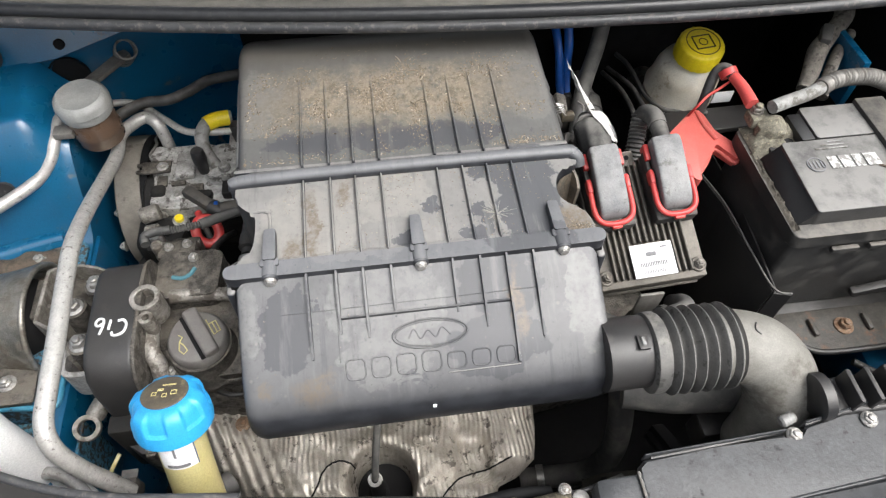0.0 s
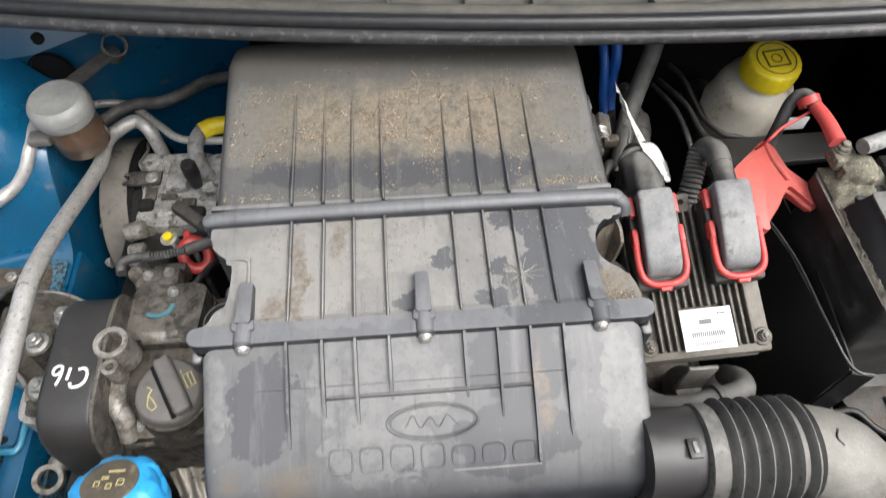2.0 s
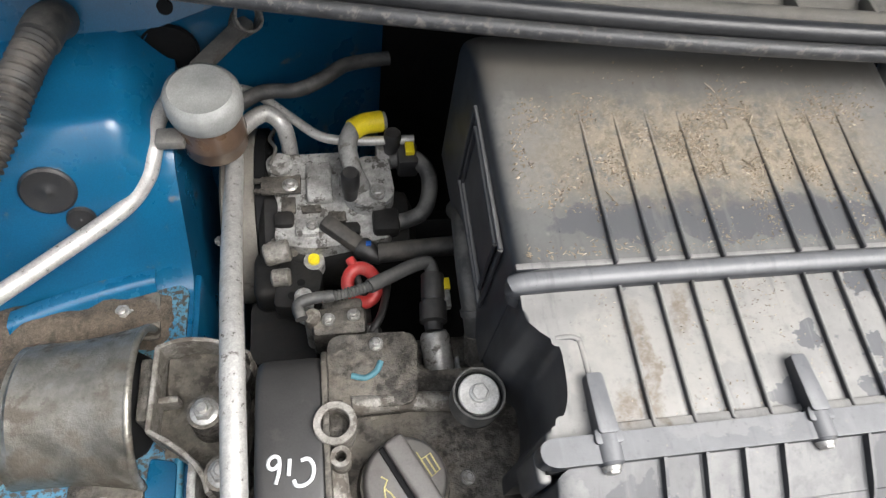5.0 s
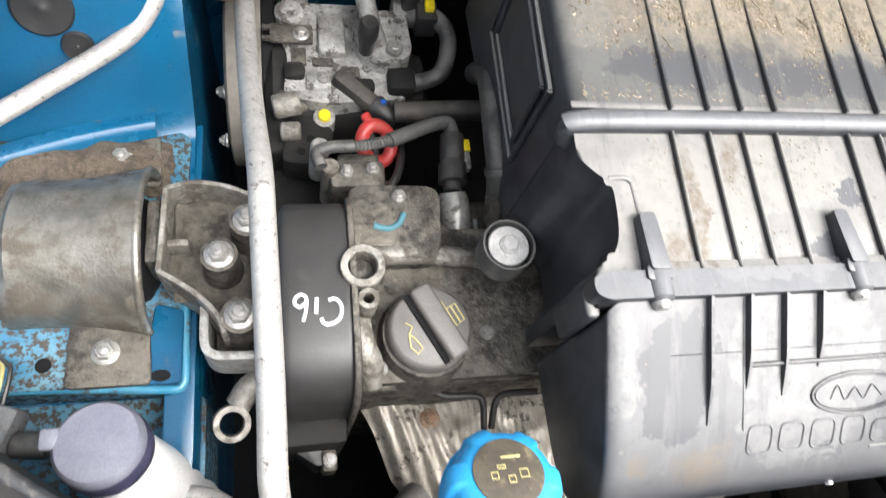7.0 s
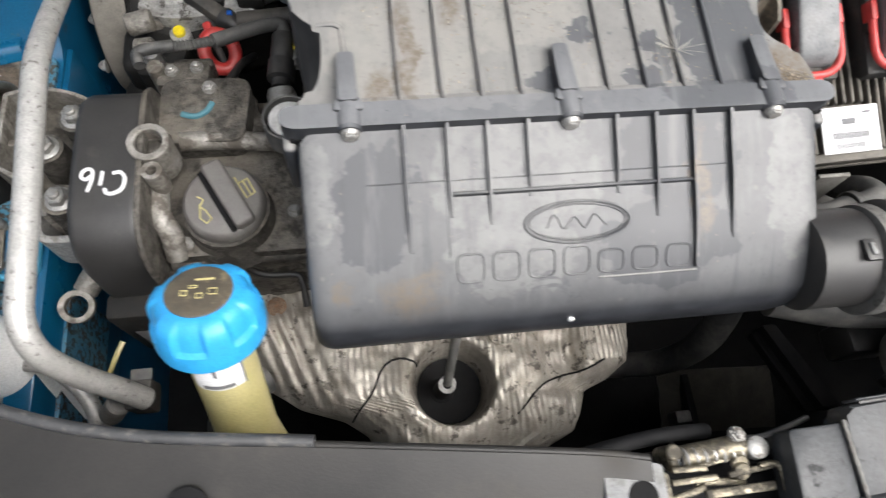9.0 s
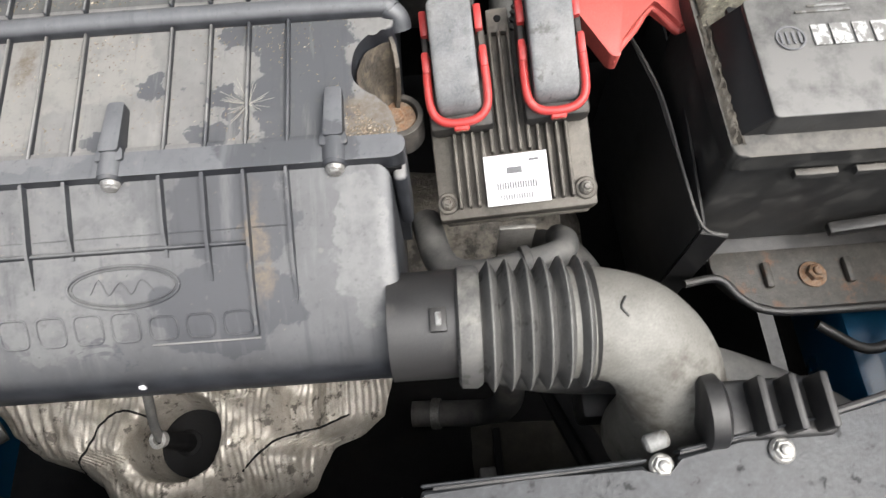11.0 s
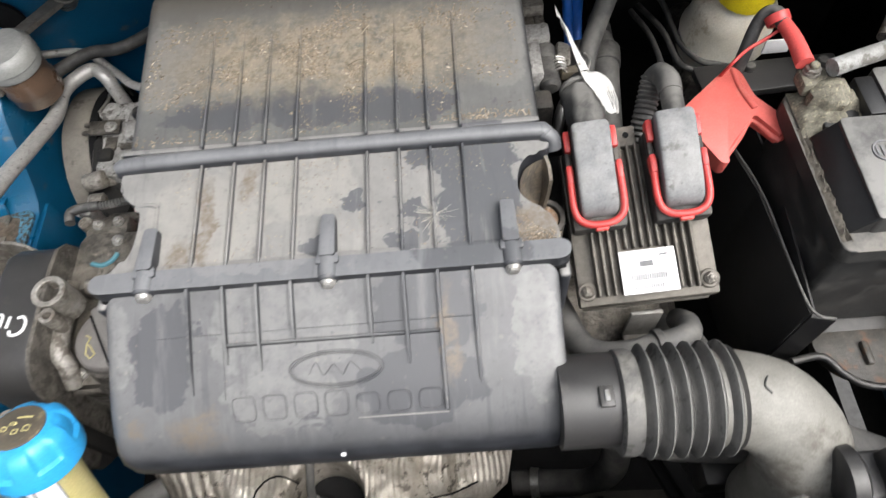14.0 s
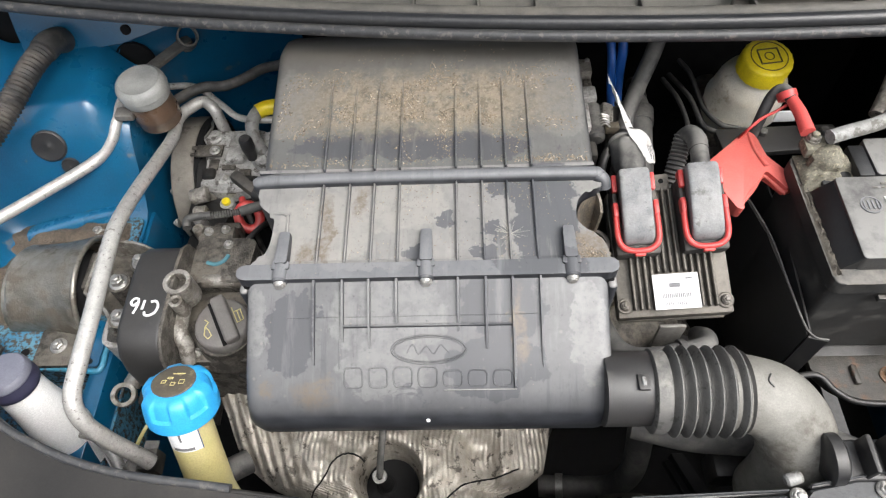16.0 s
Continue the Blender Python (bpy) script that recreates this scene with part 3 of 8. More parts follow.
M["cap_oil"] = material("grey_oil_cap", (0.125, 0.113, 0.108), 0.5, second=(0.15, 0.145, 0.136), scale=30, dirt=(0.198, 0.1845, 0.1665), dirt_at=0.55, dirt_scale=40, bump=0.15, lit_dust=((0.175, 0.165, 0.148), 0.5))
M["ecu"] = material("dusty_ecu_casting", (0.065, 0.060, 0.052), 0.6, 0.3, second=(0.14, 0.128, 0.11), scale=40, dirt=(0.18, 0.1575, 0.135), dirt_at=0.5, dirt_soft=0.2, dirt_scale=60, bump=0.4, lit_dust=((0.1875, 0.1688, 0.1425), 0.5))
M["plug"] = material("grey_connector_cover", (0.140, 0.143, 0.147), 0.6, second=(0.20, 0.20, 0.20), scale=30, dirt=(0.085, 0.083, 0.078), dirt_at=0.57, dirt_soft=0.06, dirt_scale=70, bump=0.3, lit_dust=((0.27, 0.266, 0.255), 0.5, (0.42, 0.58)))
M["battery"] = material("dusty_battery_case", (0.020, 0.020, 0.0205), 0.5, second=(0.034, 0.0335, 0.032), scale=30, dirt=(0.075, 0.072, 0.066), dirt_at=0.52, dirt_soft=0.15, dirt_scale=40, bump=0.25, lit_dust=((0.125, 0.115, 0.10), 0.9, (0.32, 0.56)))
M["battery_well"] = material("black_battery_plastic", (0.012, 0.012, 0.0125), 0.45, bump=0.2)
M["battery_top"] = material("dusty_battery_lid", (0.028, 0.028, 0.0285), 0.5, second=(0.045, 0.044, 0.043), scale=30, dirt=(0.07, 0.066, 0.06), dirt_at=0.56, dirt_soft=0.15, dirt_scale=40, bump=0.2, lit_dust=((0.165, 0.161, 0.152), 0.95, (0.24, 0.54)))
M["shelf"] = material("grimy_clamp_shelf", (0.045, 0.042, 0.037), 0.55, second=(0.08, 0.073, 0.063), scale=40, dirt=(0.16, 0.085, 0.05), dirt_at=0.53, dirt_soft=0.1, dirt_scale=36, bump=0.4, grain=350)
M["hollow"] = material("brown_dusted_plastic", (0.055, 0.049, 0.042), 0.55, second=(0.13, 0.108, 0.082), scale=70, dirt=(0.19, 0.155, 0.115), dirt_at=0.54, dirt_soft=0.08, dirt_scale=60, bump=0.5, grain=350)
M["latch"] = material("greasy_latch_steel", (0.22, 0.195, 0.145), 0.36, 0.8, second=(0.10, 0.088, 0.064), scale=90, dirt=(0.03, 0.025, 0.018), dirt_at=0.47, dirt_soft=0.1, dirt_scale=70, bump=0.4)
M["cable_grey"] = material("light_grey_sleeve", (0.25, 0.25, 0.243), 0.6, second=(0.17, 0.167, 0.158), scale=40, dirt=(0.10, 0.092, 0.080), dirt_at=0.52, dirt_soft=0.08, dirt_scale=60, bump=0.3)
M["corrosion"] = material("furred_terminal", (0.19, 0.178, 0.138), 0.8, 0.2, second=(0.105, 0.094, 0.072), scale=160, dirt=(0.357, 0.323, 0.221), dirt_at=0.55, dirt_scale=200, bump=0.8, grain=300)
M["cowl"] = material("faded_scuttle_plastic", (0.06375, 0.06, 0.0525), 0.65, second=(0.09, 0.084, 0.0735), scale=14, dirt=(0.1275, 0.1162, 0.0975), dirt_at=0.54, dirt_soft=0.18, dirt_scale=20, bump=0.3, lit_dust=((0.1275, 0.1162, 0.0975), 0.5))
M["seal"] = material("rubber_seal", (0.0225, 0.02325, 0.0255), 0.42, second=(0.045, 0.045, 0.048), scale=50, dirt=(0.12, 0.1125, 0.1013), dirt_at=0.55, dirt_soft=0.06, dirt_scale=120, bump=0.35, lit_dust=((0.075, 0.0735, 0.07125), 0.5))
M["seal_bulb"] = material("rubber_bulb", (0.016, 0.0165, 0.018), 0.38, second=(0.026, 0.026, 0.027), scale=120, dirt=(0.06, 0.057, 0.052), dirt_at=0.60, dirt_soft=0.08, dirt_scale=160, bump=0.2)
M["alu_bare"] = material("corroded_bare_aluminium", (0.42, 0.415, 0.40), 0.5, 0.25, second=(0.22, 0.214, 0.20), scale=40, dirt=(0.06, 0.053, 0.045), dirt_at=0.545, dirt_soft=0.04, dirt_scale=75, bump=0.5, grain=350, lump=0.4, lump_scale=140)
M["drum"] = material("dusty_taupe_drum", (0.14, 0.128, 0.108), 0.7, second=(0.185, 0.17, 0.145), scale=24, dirt=(0.075, 0.066, 0.054), dirt_at=0.56, dirt_soft=0.06, dirt_scale=22, bump=0.2)
M["slam"] = material("black_slam_panel", (0.015, 0.0146, 0.0142), 0.36, second=(0.030, 0.028, 0.026), scale=8, dirt=(0.055, 0.049, 0.042), dirt_at=0.58, dirt_soft=0.2, dirt_scale=14, bump=0.14, lit_dust=((0.036, 0.034, 0.031), 0.2), spec=0.26)
M["slam_wet"] = material("wet_grey_panel", (0.028, 0.030, 0.032), 0.42, second=(0.044, 0.046, 0.049), scale=30, dirt=(0.020, 0.020, 0.020), dirt_at=0.60, dirt_soft=0.05, dirt_scale=90, bump=0.35, grain=260, lump=0.06, lump_scale=300, spec=0.4)
M["mud"] = material("dried_mud", (0.026, 0.023, 0.016), 0.8, second=(0.018, 0.016, 0.012), scale=30, dirt=(0.02, 0.018, 0.015), dirt_at=0.54, dirt_soft=0.1, dirt_scale=50, bump=0.4, lump=0.2)
M["wire_orange"] = material("orange_wire", (0.55, 0.25, 0.10), 0.5, bump=0.05)
M["sleeve_red"] = material("red_sleeve", (0.595, 0.085, 0.0765), 0.45, second=(0.51, 0.0765, 0.068), scale=50, bump=0.05)
M["blue_wire"] = material("blue_hose", (0.01, 0.10, 0.42), 0.4, bump=0.05)
M["loam"] = material("dirt_caked_conduit", (0.11, 0.10, 0.088), 0.85, second=(0.20, 0.185, 0.16), scale=60, dirt=(0.035, 0.031, 0.027), dirt_at=0.53, dirt_soft=0.08, dirt_scale=90, bump=0.9, grain=300, lump=0.4)
M["soil"] = material("dry_soil", (0.080, 0.062, 0.046), 0.95, second=(0.135, 0.108, 0.080), scale=200, dirt=(0.040, 0.031, 0.023), dirt_at=0.5, dirt_scale=90, bump=1.0, grain=420, lump=0.45, lump_scale=320)


def litter_material():
    mt = bpy.data.materials.new("plant_litter")
    mt.use_nodes = True
    nt = mt.node_tree
    geo = nt.nodes.new("ShaderNodeNewGeometry")
    ramp = nt.nodes.new("ShaderNodeValToRGB")
    stops = ((0.0, (0.07, 0.055, 0.04)), (0.25, (0.16, 0.13, 0.096)), (0.6, (0.21, 0.172, 0.124)), (0.9, (0.34, 0.275, 0.195)), (1.0, (0.55, 0.48, 0.38)))
    while len(ramp.color_ramp.elements) < len(stops):
        ramp.color_ramp.elements.new(0.5)
    for e, (p, c) in zip(ramp.color_ramp.elements, stops):
        e.position, e.color = p, (*c, 1)
    nt.links.new(geo.outputs["Random Per Island"], ramp.inputs[0])
    bs = nt.nodes["Principled BSDF"]
    nt.links.new(ramp.outputs[0], bs.inputs["Base Color"])
    bs.inputs["Roughness"].default_value = 0.9
    return mt


M["litter"] = litter_material()
M["seed"] = material("pale_seed_hair", (0.42, 0.40, 0.35), 0.8, bump=0)
M["leafy"] = material("dead_leaves", (0.085, 0.058, 0.038), 0.9, second=(0.02, 0.016, 0.013), scale=60, dirt=(0.20, 0.15, 0.09), dirt_at=0.62, dirt_soft=0.05, dirt_scale=120, bump=0.8, lump=0.6)
M["asphalt"] = material("asphalt", (0.05, 0.05, 0.05), 0.85, second=(0.065, 0.063, 0.06), scale=3, bump=0.8, grain=90)


def shield_material():
    """Embossed aluminium foil, sooty in the hollows."""
    mt = material("embossed_heat_shield", (0.50, 0.465, 0.41), 0.46, 0.45, second=(0.33, 0.298, 0.252), scale=40, dirt=(0.05, 0.042, 0.034), dirt_at=0.57, dirt_soft=0.06, dirt_scale=55, bump=0.0)
    nt = mt.node_tree
    tc = nt.nodes.new("ShaderNodeTexCoord")
    stretch = nt.nodes.new("ShaderNodeMapping")
    stretch.inputs["Scale"].default_value = (1.0, 0.45, 0.45)
    nt.links.new(tc.outputs["Object"], stretch.inputs["Vector"])
    cells = node(nt, "ShaderNodeTexVoronoi", Scale=190.0, Randomness=0.55)
    nt.links.new(stretch.outputs[0], cells.inputs["Vector"])
    crumple = node(nt, "ShaderNodeTexNoise", Scale=22.0, Detail=4.0)
    nt.links.new(tc.outputs["Object"], crumple.inputs["Vector"])
    b1 = node(nt, "ShaderNodeBump", Strength=0.6, Distance=0.0016)
    b2 = node(nt, "ShaderNodeBump", Strength=0.6, Distance=0.01)
    nt.links.new(cells.outputs["Distance"], b1.inputs["Height"])
    nt.links.new(crumple.outputs[0], b2.inputs["Height"])
    nt.links.new(b2.outputs[0], b1.inputs["Normal"])
    nt.links.new(b1.outputs[0], nt.nodes["Principled BSDF"].inputs["Normal"])
    return mt


M["shield"] = shield_material()

# ======== the setting ========
def smooth(a, b, x):
    t = min(1, max(0, (x - a) / (b - a)))
    return t * t * (3 - 2 * t)


solid("ground", grid(8, 8, lambda u, v: ((u - 0.5) * 400, (v - 0.5) * 400, 0)), M["asphalt"], "dark worn asphalt ground under the car", "ground", (0, 0, 0), kind="structure")

# engine bay shell, near-black: its deep shade is put into the colour
solid("bay_floor", box((0.02, 0.45, 0.16), (1.5, 1.1, 0.02), 0.004), M["gloom"], "near-black undertray below the engine, coloured as deep shade", "undertray", (0.02, 0.45, 0.15), kind="structure")
solid("wall_rear", box((0.02, 0.99, 0.56), (1.6, 0.03, 0.76), 0.006), M["gloom"], "firewall behind the engine, deep shade put into its near-black colour", "firewall", (0.02, 0.99, 0.18), kind="structure")
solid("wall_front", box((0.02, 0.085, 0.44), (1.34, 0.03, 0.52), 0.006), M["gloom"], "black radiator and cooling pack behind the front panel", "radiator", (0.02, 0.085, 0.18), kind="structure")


def wing_left():
    """Blue inner wing with the strut tower swelling out of it."""
    def f(u, v):
        y = 0.05 + 0.785 * v
        x = -0.80 + 0.37 * u
        rise = smooth(0.635, 0.745, y + 0.10 * (1 - u) * 0.6)
        z = 0.602 + 0.175 * rise + 0.05 * smooth(0.74, 0.95, y)
        z -= 0.055 * smooth(0.398, 0.392, y)
        z += 0.16 * smooth(-0.60, -0.74, x)
        edge = smooth(-0.475, -0.43, x)
        z -= 0.05 * edge * rise
        return (x, y, z)
    return grid(60, 120, f)


bm = wing_left()
grid(2, 60, lambda u, v: (-0.43 + 0.004 * u, 0.05 + 0.785 * v, (0.602 + 0.125 * smooth(0.635, 0.745, 0.05 + 0.785 * v) + 0.05 * smooth(0.74, 0.95, 0.05 + 0.785 * v) - 0.055 * smooth(0.398, 0.392, 0.05 + 0.785 * v)) * (1 - u) + 0.2 * u), bm)
wing = solid("wall_left", bm, M["blue"], "bright blue painted inner wing and strut tower", "inner wing", (-0.6, 0.5, 0.6), kind="structure", sharp=50)


def plug_disc(p, normal, r):
    p, nrm = Vector(p), Vector(normal).normalized()
    return lathe(p - nrm * 0.002, p + nrm, [(r, 0.0), (r, 0.003), (r * 0.9, 0.0055), (r * 0.5, 0.0045), (r * 0.12, 0.005), (0, 0.007)], 28)


def wing_z(x, y):
    u = (x + 0.80) / 0.37
    rise = smooth(0.635, 0.745, y + 0.06 * (1 - u))
    return 0.602 + 0.175 * rise + 0.05 * smooth(0.74, 0.95, y)


for (gx, gy), r in (((-0.537, 0.688), 0.0245), ((-0.5175, 0.677), 0.0135)):
    p = (gx, gy, wing_z(gx, gy) + 0.003)
    slope = Vector((wing_z(gx - 0.01, gy) - wing_z(gx + 0.01, gy), wing_z(gx, gy - 0.01) - wing_z(gx, gy + 0.01), 0.02))
    solid("grommet", plug_disc(p, slope, r), M["black"], "round black rubber grommet plugging the blue strut tower", "grommet", p, group="tower grommets")

# right inner wing: the shade over it is put into the near-black colour
solid("wall_right", box((0.80, 0.52, 0.55), (0.03, 0.96, 0.74), 0.006), M["gloom"], "inner wing with deep shade put into its near-black colour", "inner wing", (0.80, 0.52, 0.18), kind="structure")

# outer wings standing above the bay on both sides
for sx, nm in ((-1, "left"), (1, "right")):
    bm = grid(10, 20, lambda u, v: (sx * (0.80 + 0.10 * u - 0.16 * (1 - v) ** 2 * (1 - u) * 0), -0.15 + 1.15 * v, 0.90 + 0.07 * v - 0.45 * u ** 3))
    solid("wing_" + nm, thicken(bm, 0.004), M["blue"], "blue painted front wing beside the engine bay", "front wing", (sx * 0.85, 0.4, 0.5), kind="structure", sharp=60)
# the raised bonnet over the scuttle
bm = grid(24, 16, lambda u, v: (-0.68 + 1.36 * u, 0.80 - 0.36 * v - 0.03 * math.sin(math.pi * v), 0.99 + 0.78 * v + 0.03 * math.sin(math.pi * u)))
solid("bonnet", thicken(bm, 0.012), M["blue"], "raised blue bonnet standing open over the engine bay", "bonnet", (0, 0.8, 0.99), kind="structure", sharp=60)
# longitudinal rail under the battery, blue where it shows
solid("rail", box((0.715, 0.27, 0.53), (0.13, 0.36, 0.10), 0.008), M["blue"], "soiled blue chassis rail below the battery tray", "chassis rail", (0.62, 0.27, 0.48), kind="structure")

# rail top and mount platform on the other side
bm = prism(round_poly([(-0.68, 0.392), (-0.438, 0.388), (-0.434, 0.64), (-0.47, 0.655), (-0.68, 0.63)], 0.008), 0.5, 0.6065, 0.004)
solid("rail", bm, M["blue_dirty"], "grimy blue chassis rail carrying the engine mount", "chassis rail", (-0.55, 0.52, 0.5), kind="structure")
bm = prism([(-0.45, 0.25), (-0.424, 0.25), (-0.424, 0.66), (-0.434, 0.66), (-0.434, 0.39), (-0.45, 0.39)], 0.40, 0.598, 0.002)
solid("rail_flange", bm, M["blue"], "blue folded flange along the chassis rail", "rail flange", (-0.43, 0.45, 0.4), kind="structure")
bm = prism(round_poly([(-0.64, 0.20), (-0.42, 0.20), (-0.42, 0.387), (-0.64, 0.387)], 0.01), 0.45, 0.552, 0.004)
solid("rail_end", bm, M["blue_dirty"], "soiled pale blue rail end plate", "rail end", (-0.53, 0.3, 0.45), kind="structure")
# folded ledge at the foot of the strut tower
bm = grid(30, 6, lambda u, v: (-0.60 + 0.135 * u, 0.592 + 0.042 * u + 0.024 * v + 0.004 * math.sin(3 * u), 0.613 + 0.0015 * math.sin(math.pi * v) + 0.012 * smooth(0.0, 0.35, v)))
solid("tower_ledge", thicken(bm, 0.003), M["blue"], "blue folded ledge at the foot of the strut tower", "ledge", (-0.53, 0.62, 0.61), kind="structure", sharp=60)
# holes are near-black discs and blocks; the dark inside them is painted
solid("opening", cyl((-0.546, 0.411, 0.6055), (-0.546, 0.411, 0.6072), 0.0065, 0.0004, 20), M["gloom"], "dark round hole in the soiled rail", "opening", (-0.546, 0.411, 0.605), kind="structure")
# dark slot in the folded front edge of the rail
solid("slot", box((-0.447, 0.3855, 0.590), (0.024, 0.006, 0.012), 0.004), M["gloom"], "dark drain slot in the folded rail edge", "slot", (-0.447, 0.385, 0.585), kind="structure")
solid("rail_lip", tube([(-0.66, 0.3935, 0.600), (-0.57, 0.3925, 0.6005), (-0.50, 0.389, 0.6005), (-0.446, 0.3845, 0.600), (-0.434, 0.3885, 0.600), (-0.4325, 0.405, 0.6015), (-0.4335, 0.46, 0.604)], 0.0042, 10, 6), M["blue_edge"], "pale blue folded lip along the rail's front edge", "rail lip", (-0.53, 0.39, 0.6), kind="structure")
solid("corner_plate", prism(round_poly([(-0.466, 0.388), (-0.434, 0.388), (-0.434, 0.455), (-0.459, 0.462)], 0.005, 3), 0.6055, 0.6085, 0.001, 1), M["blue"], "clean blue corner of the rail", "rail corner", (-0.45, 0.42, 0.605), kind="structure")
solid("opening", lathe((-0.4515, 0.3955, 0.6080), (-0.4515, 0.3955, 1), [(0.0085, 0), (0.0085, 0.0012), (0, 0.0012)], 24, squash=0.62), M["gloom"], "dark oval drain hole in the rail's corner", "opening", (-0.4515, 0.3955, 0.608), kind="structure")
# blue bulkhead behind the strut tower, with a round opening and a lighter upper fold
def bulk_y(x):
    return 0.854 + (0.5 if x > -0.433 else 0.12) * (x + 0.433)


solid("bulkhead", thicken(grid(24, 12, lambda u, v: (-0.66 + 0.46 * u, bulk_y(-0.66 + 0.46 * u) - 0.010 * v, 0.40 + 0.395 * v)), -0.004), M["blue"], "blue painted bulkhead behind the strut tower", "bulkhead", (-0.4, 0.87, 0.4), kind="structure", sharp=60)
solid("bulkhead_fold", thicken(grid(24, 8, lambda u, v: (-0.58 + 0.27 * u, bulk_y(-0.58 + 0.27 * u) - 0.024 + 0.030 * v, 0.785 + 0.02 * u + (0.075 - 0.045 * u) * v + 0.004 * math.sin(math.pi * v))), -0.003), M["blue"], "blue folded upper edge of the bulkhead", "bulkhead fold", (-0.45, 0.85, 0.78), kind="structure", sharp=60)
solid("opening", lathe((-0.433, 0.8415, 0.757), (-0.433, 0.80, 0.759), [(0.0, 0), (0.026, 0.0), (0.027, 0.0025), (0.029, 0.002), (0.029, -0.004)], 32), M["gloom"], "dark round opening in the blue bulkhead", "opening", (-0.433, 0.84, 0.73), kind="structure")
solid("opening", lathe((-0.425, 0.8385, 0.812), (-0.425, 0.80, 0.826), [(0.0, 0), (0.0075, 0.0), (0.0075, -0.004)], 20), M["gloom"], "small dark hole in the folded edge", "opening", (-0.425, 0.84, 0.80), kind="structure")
hinge = thing("hinge_stay", "dusty steel stay with a hollow stub on the bulkhead", "stay", (-0.385, 0.85, 0.74))
part("arm", prism(round_poly([(-0.412, 0.812), (-0.396, 0.802), (-0.348, 0.872), (-0.362, 0.886)], 0.004, 3), 0.758, 0.765, 0.002, 2), M["alu_dull"], hinge)
part("stub", pipe_ring((-0.372, 0.893, 0.742), (-0.352, 0.872, 0.772), 0.0165, 0.0135), M["cast"], hinge)
part("stub_floor", lathe((-0.366, 0.887, 0.750), (-0.346, 0.866, 0.78), [(0, 0), (0.0138, 0.0), (0.0138, 0.002)], 24), M["cast_dark"], hinge)
# near-black box filling the inner corner above the loom
solid("corner_box", box((-0.60, 0.885, 0.80), (0.09, 0.08, 0.10), 0.01, 2), M["gloom"], "near-black box in the inner corner above the loom", "fuse box", (-0.60, 0.885, 0.75))

# scuttle panel and bonnet seal
def seal_y(x):
    return 0.6735 - 0.105 * x + 0.105 * x * x


def cowl_pt(u, v):
    x = -0.9 + 1.8 * u
    y = seal_y(x) + 0.018 + 0.40 * v
    return (x, y, 0.934 + 0.10 * v ** 0.8)


cowl = thing("scuttle_panel", "faded dusty grey plastic scuttle panel below the windscreen", "scuttle panel", (0, 0.7, 0.93), kind="structure")
part("panel", thicken(grid(90, 24, cowl_pt), 0.003), M["cowl"], cowl)
for x in (0.022, 0.098, 0.165, 0.285, 0.41, 0.53):
    y = seal_y(x) + 0.018
    part("rib", box((x, y + 0.006, 0.9425), (0.004, 0.022, 0.014), 0.001), M["cowl"], cowl)
# intake grille: a sunken tray with slats
gx0, gx1 = 0.140, 0.70


def grille_y(x):
    return 0.709 + 0.10 * max(0, x - 0.35) ** 2


def cowl_z(x, y):
    return 0.934 + 0.10 * max(0, (y - seal_y(x) - 0.018) / 0.40) ** 0.8


GN = 46
for k in range(GN):
    x = gx0 + (gx1 - gx0) * k / (GN - 1)
    y = grille_y(x) + 0.014
    part("slat", box((0, 0, 0), (0.0036, 0.030, 0.006), 0.001, 1, pose(x, y, cowl_z(x, y) + 0.005, 10, 0, -14)), M["cowl"], cowl)
bm = grid(40, 3, lambda u, v: (gx0 - 0.004 + (gx1 - gx0 + 0.008) * u, grille_y(gx0 + (gx1 - gx0) * u) + 0.030 * v, cowl_z(gx0 + (gx1 - gx0) * u, grille_y(gx0 + (gx1 - gx0) * u) + 0.030 * v) + 0.0012))
part("grille_slot", bm, M["leafy"], cowl, "intake opening behind the slats, full of dead leaves")
for off in (-0.001, 0.031):
    part("grille_rim", tube([(x, grille_y(x) + off, cowl_z(x, grille_y(x) + off) + 0.003) for x in (gx0 - 0.004, 0.25, 0.35, 0.45, 0.55, gx1)], 0.0030, 8, 5), M["cowl"], cowl)
# open pocket at the far end, with end webs
bm = grid(12, 3, lambda u, v: (0.395 + 0.13 * u, seal_y(0.395 + 0.13 * u) + 0.024 + 0.036 * v, 0.9515 + 0.008 * v))
part("pocket", thicken(bm, 0.002), M["gloom"], cowl, "dark open pocket in the panel")
for x in (0.392, 0.527):
    part("pocket_web", box((0, 0, 0), (0.004, 0.044, 0.016), 0.001, 1, pose(x, seal_y(x) + 0.040, 0.954, 8, 0, -20)), M["cowl"], cowl)

seal = thing("bonnet_seal", "black rubber bonnet seal along the scuttle edge", "bonnet seal", (0, 0.67, 0.92), kind="structure")
xs = [-0.9 + 0.1 * k for k in range(19)]
part("bulb", tube([(x, seal_y(x) - 0.002, 0.940) for x in xs], 0.0082, 14, 6), M["seal_bulb"], seal)
part("lip", tube([(x, seal_y(x) - 0.0125, 0.930) for x in xs], 0.0068, 12, 6), M["seal"], seal)
part("carrier", tube([(x, seal_y(x) + 0.0115, 0.9415) for x in xs], 0.0085, 12, 6, squash=0.9), M["cowl"], seal)

# ======== air filter housing ========
AX0, AX1 = -0.148, 0.219
airbox = thing("air_filter_housing", "dusty dark grey plastic air filter housing with moulded ribs", "air filter housing", (0.036, 0.367, 0.70))


def top_front(y):
    return 0.859 - 0.46 * (0.368 - y)


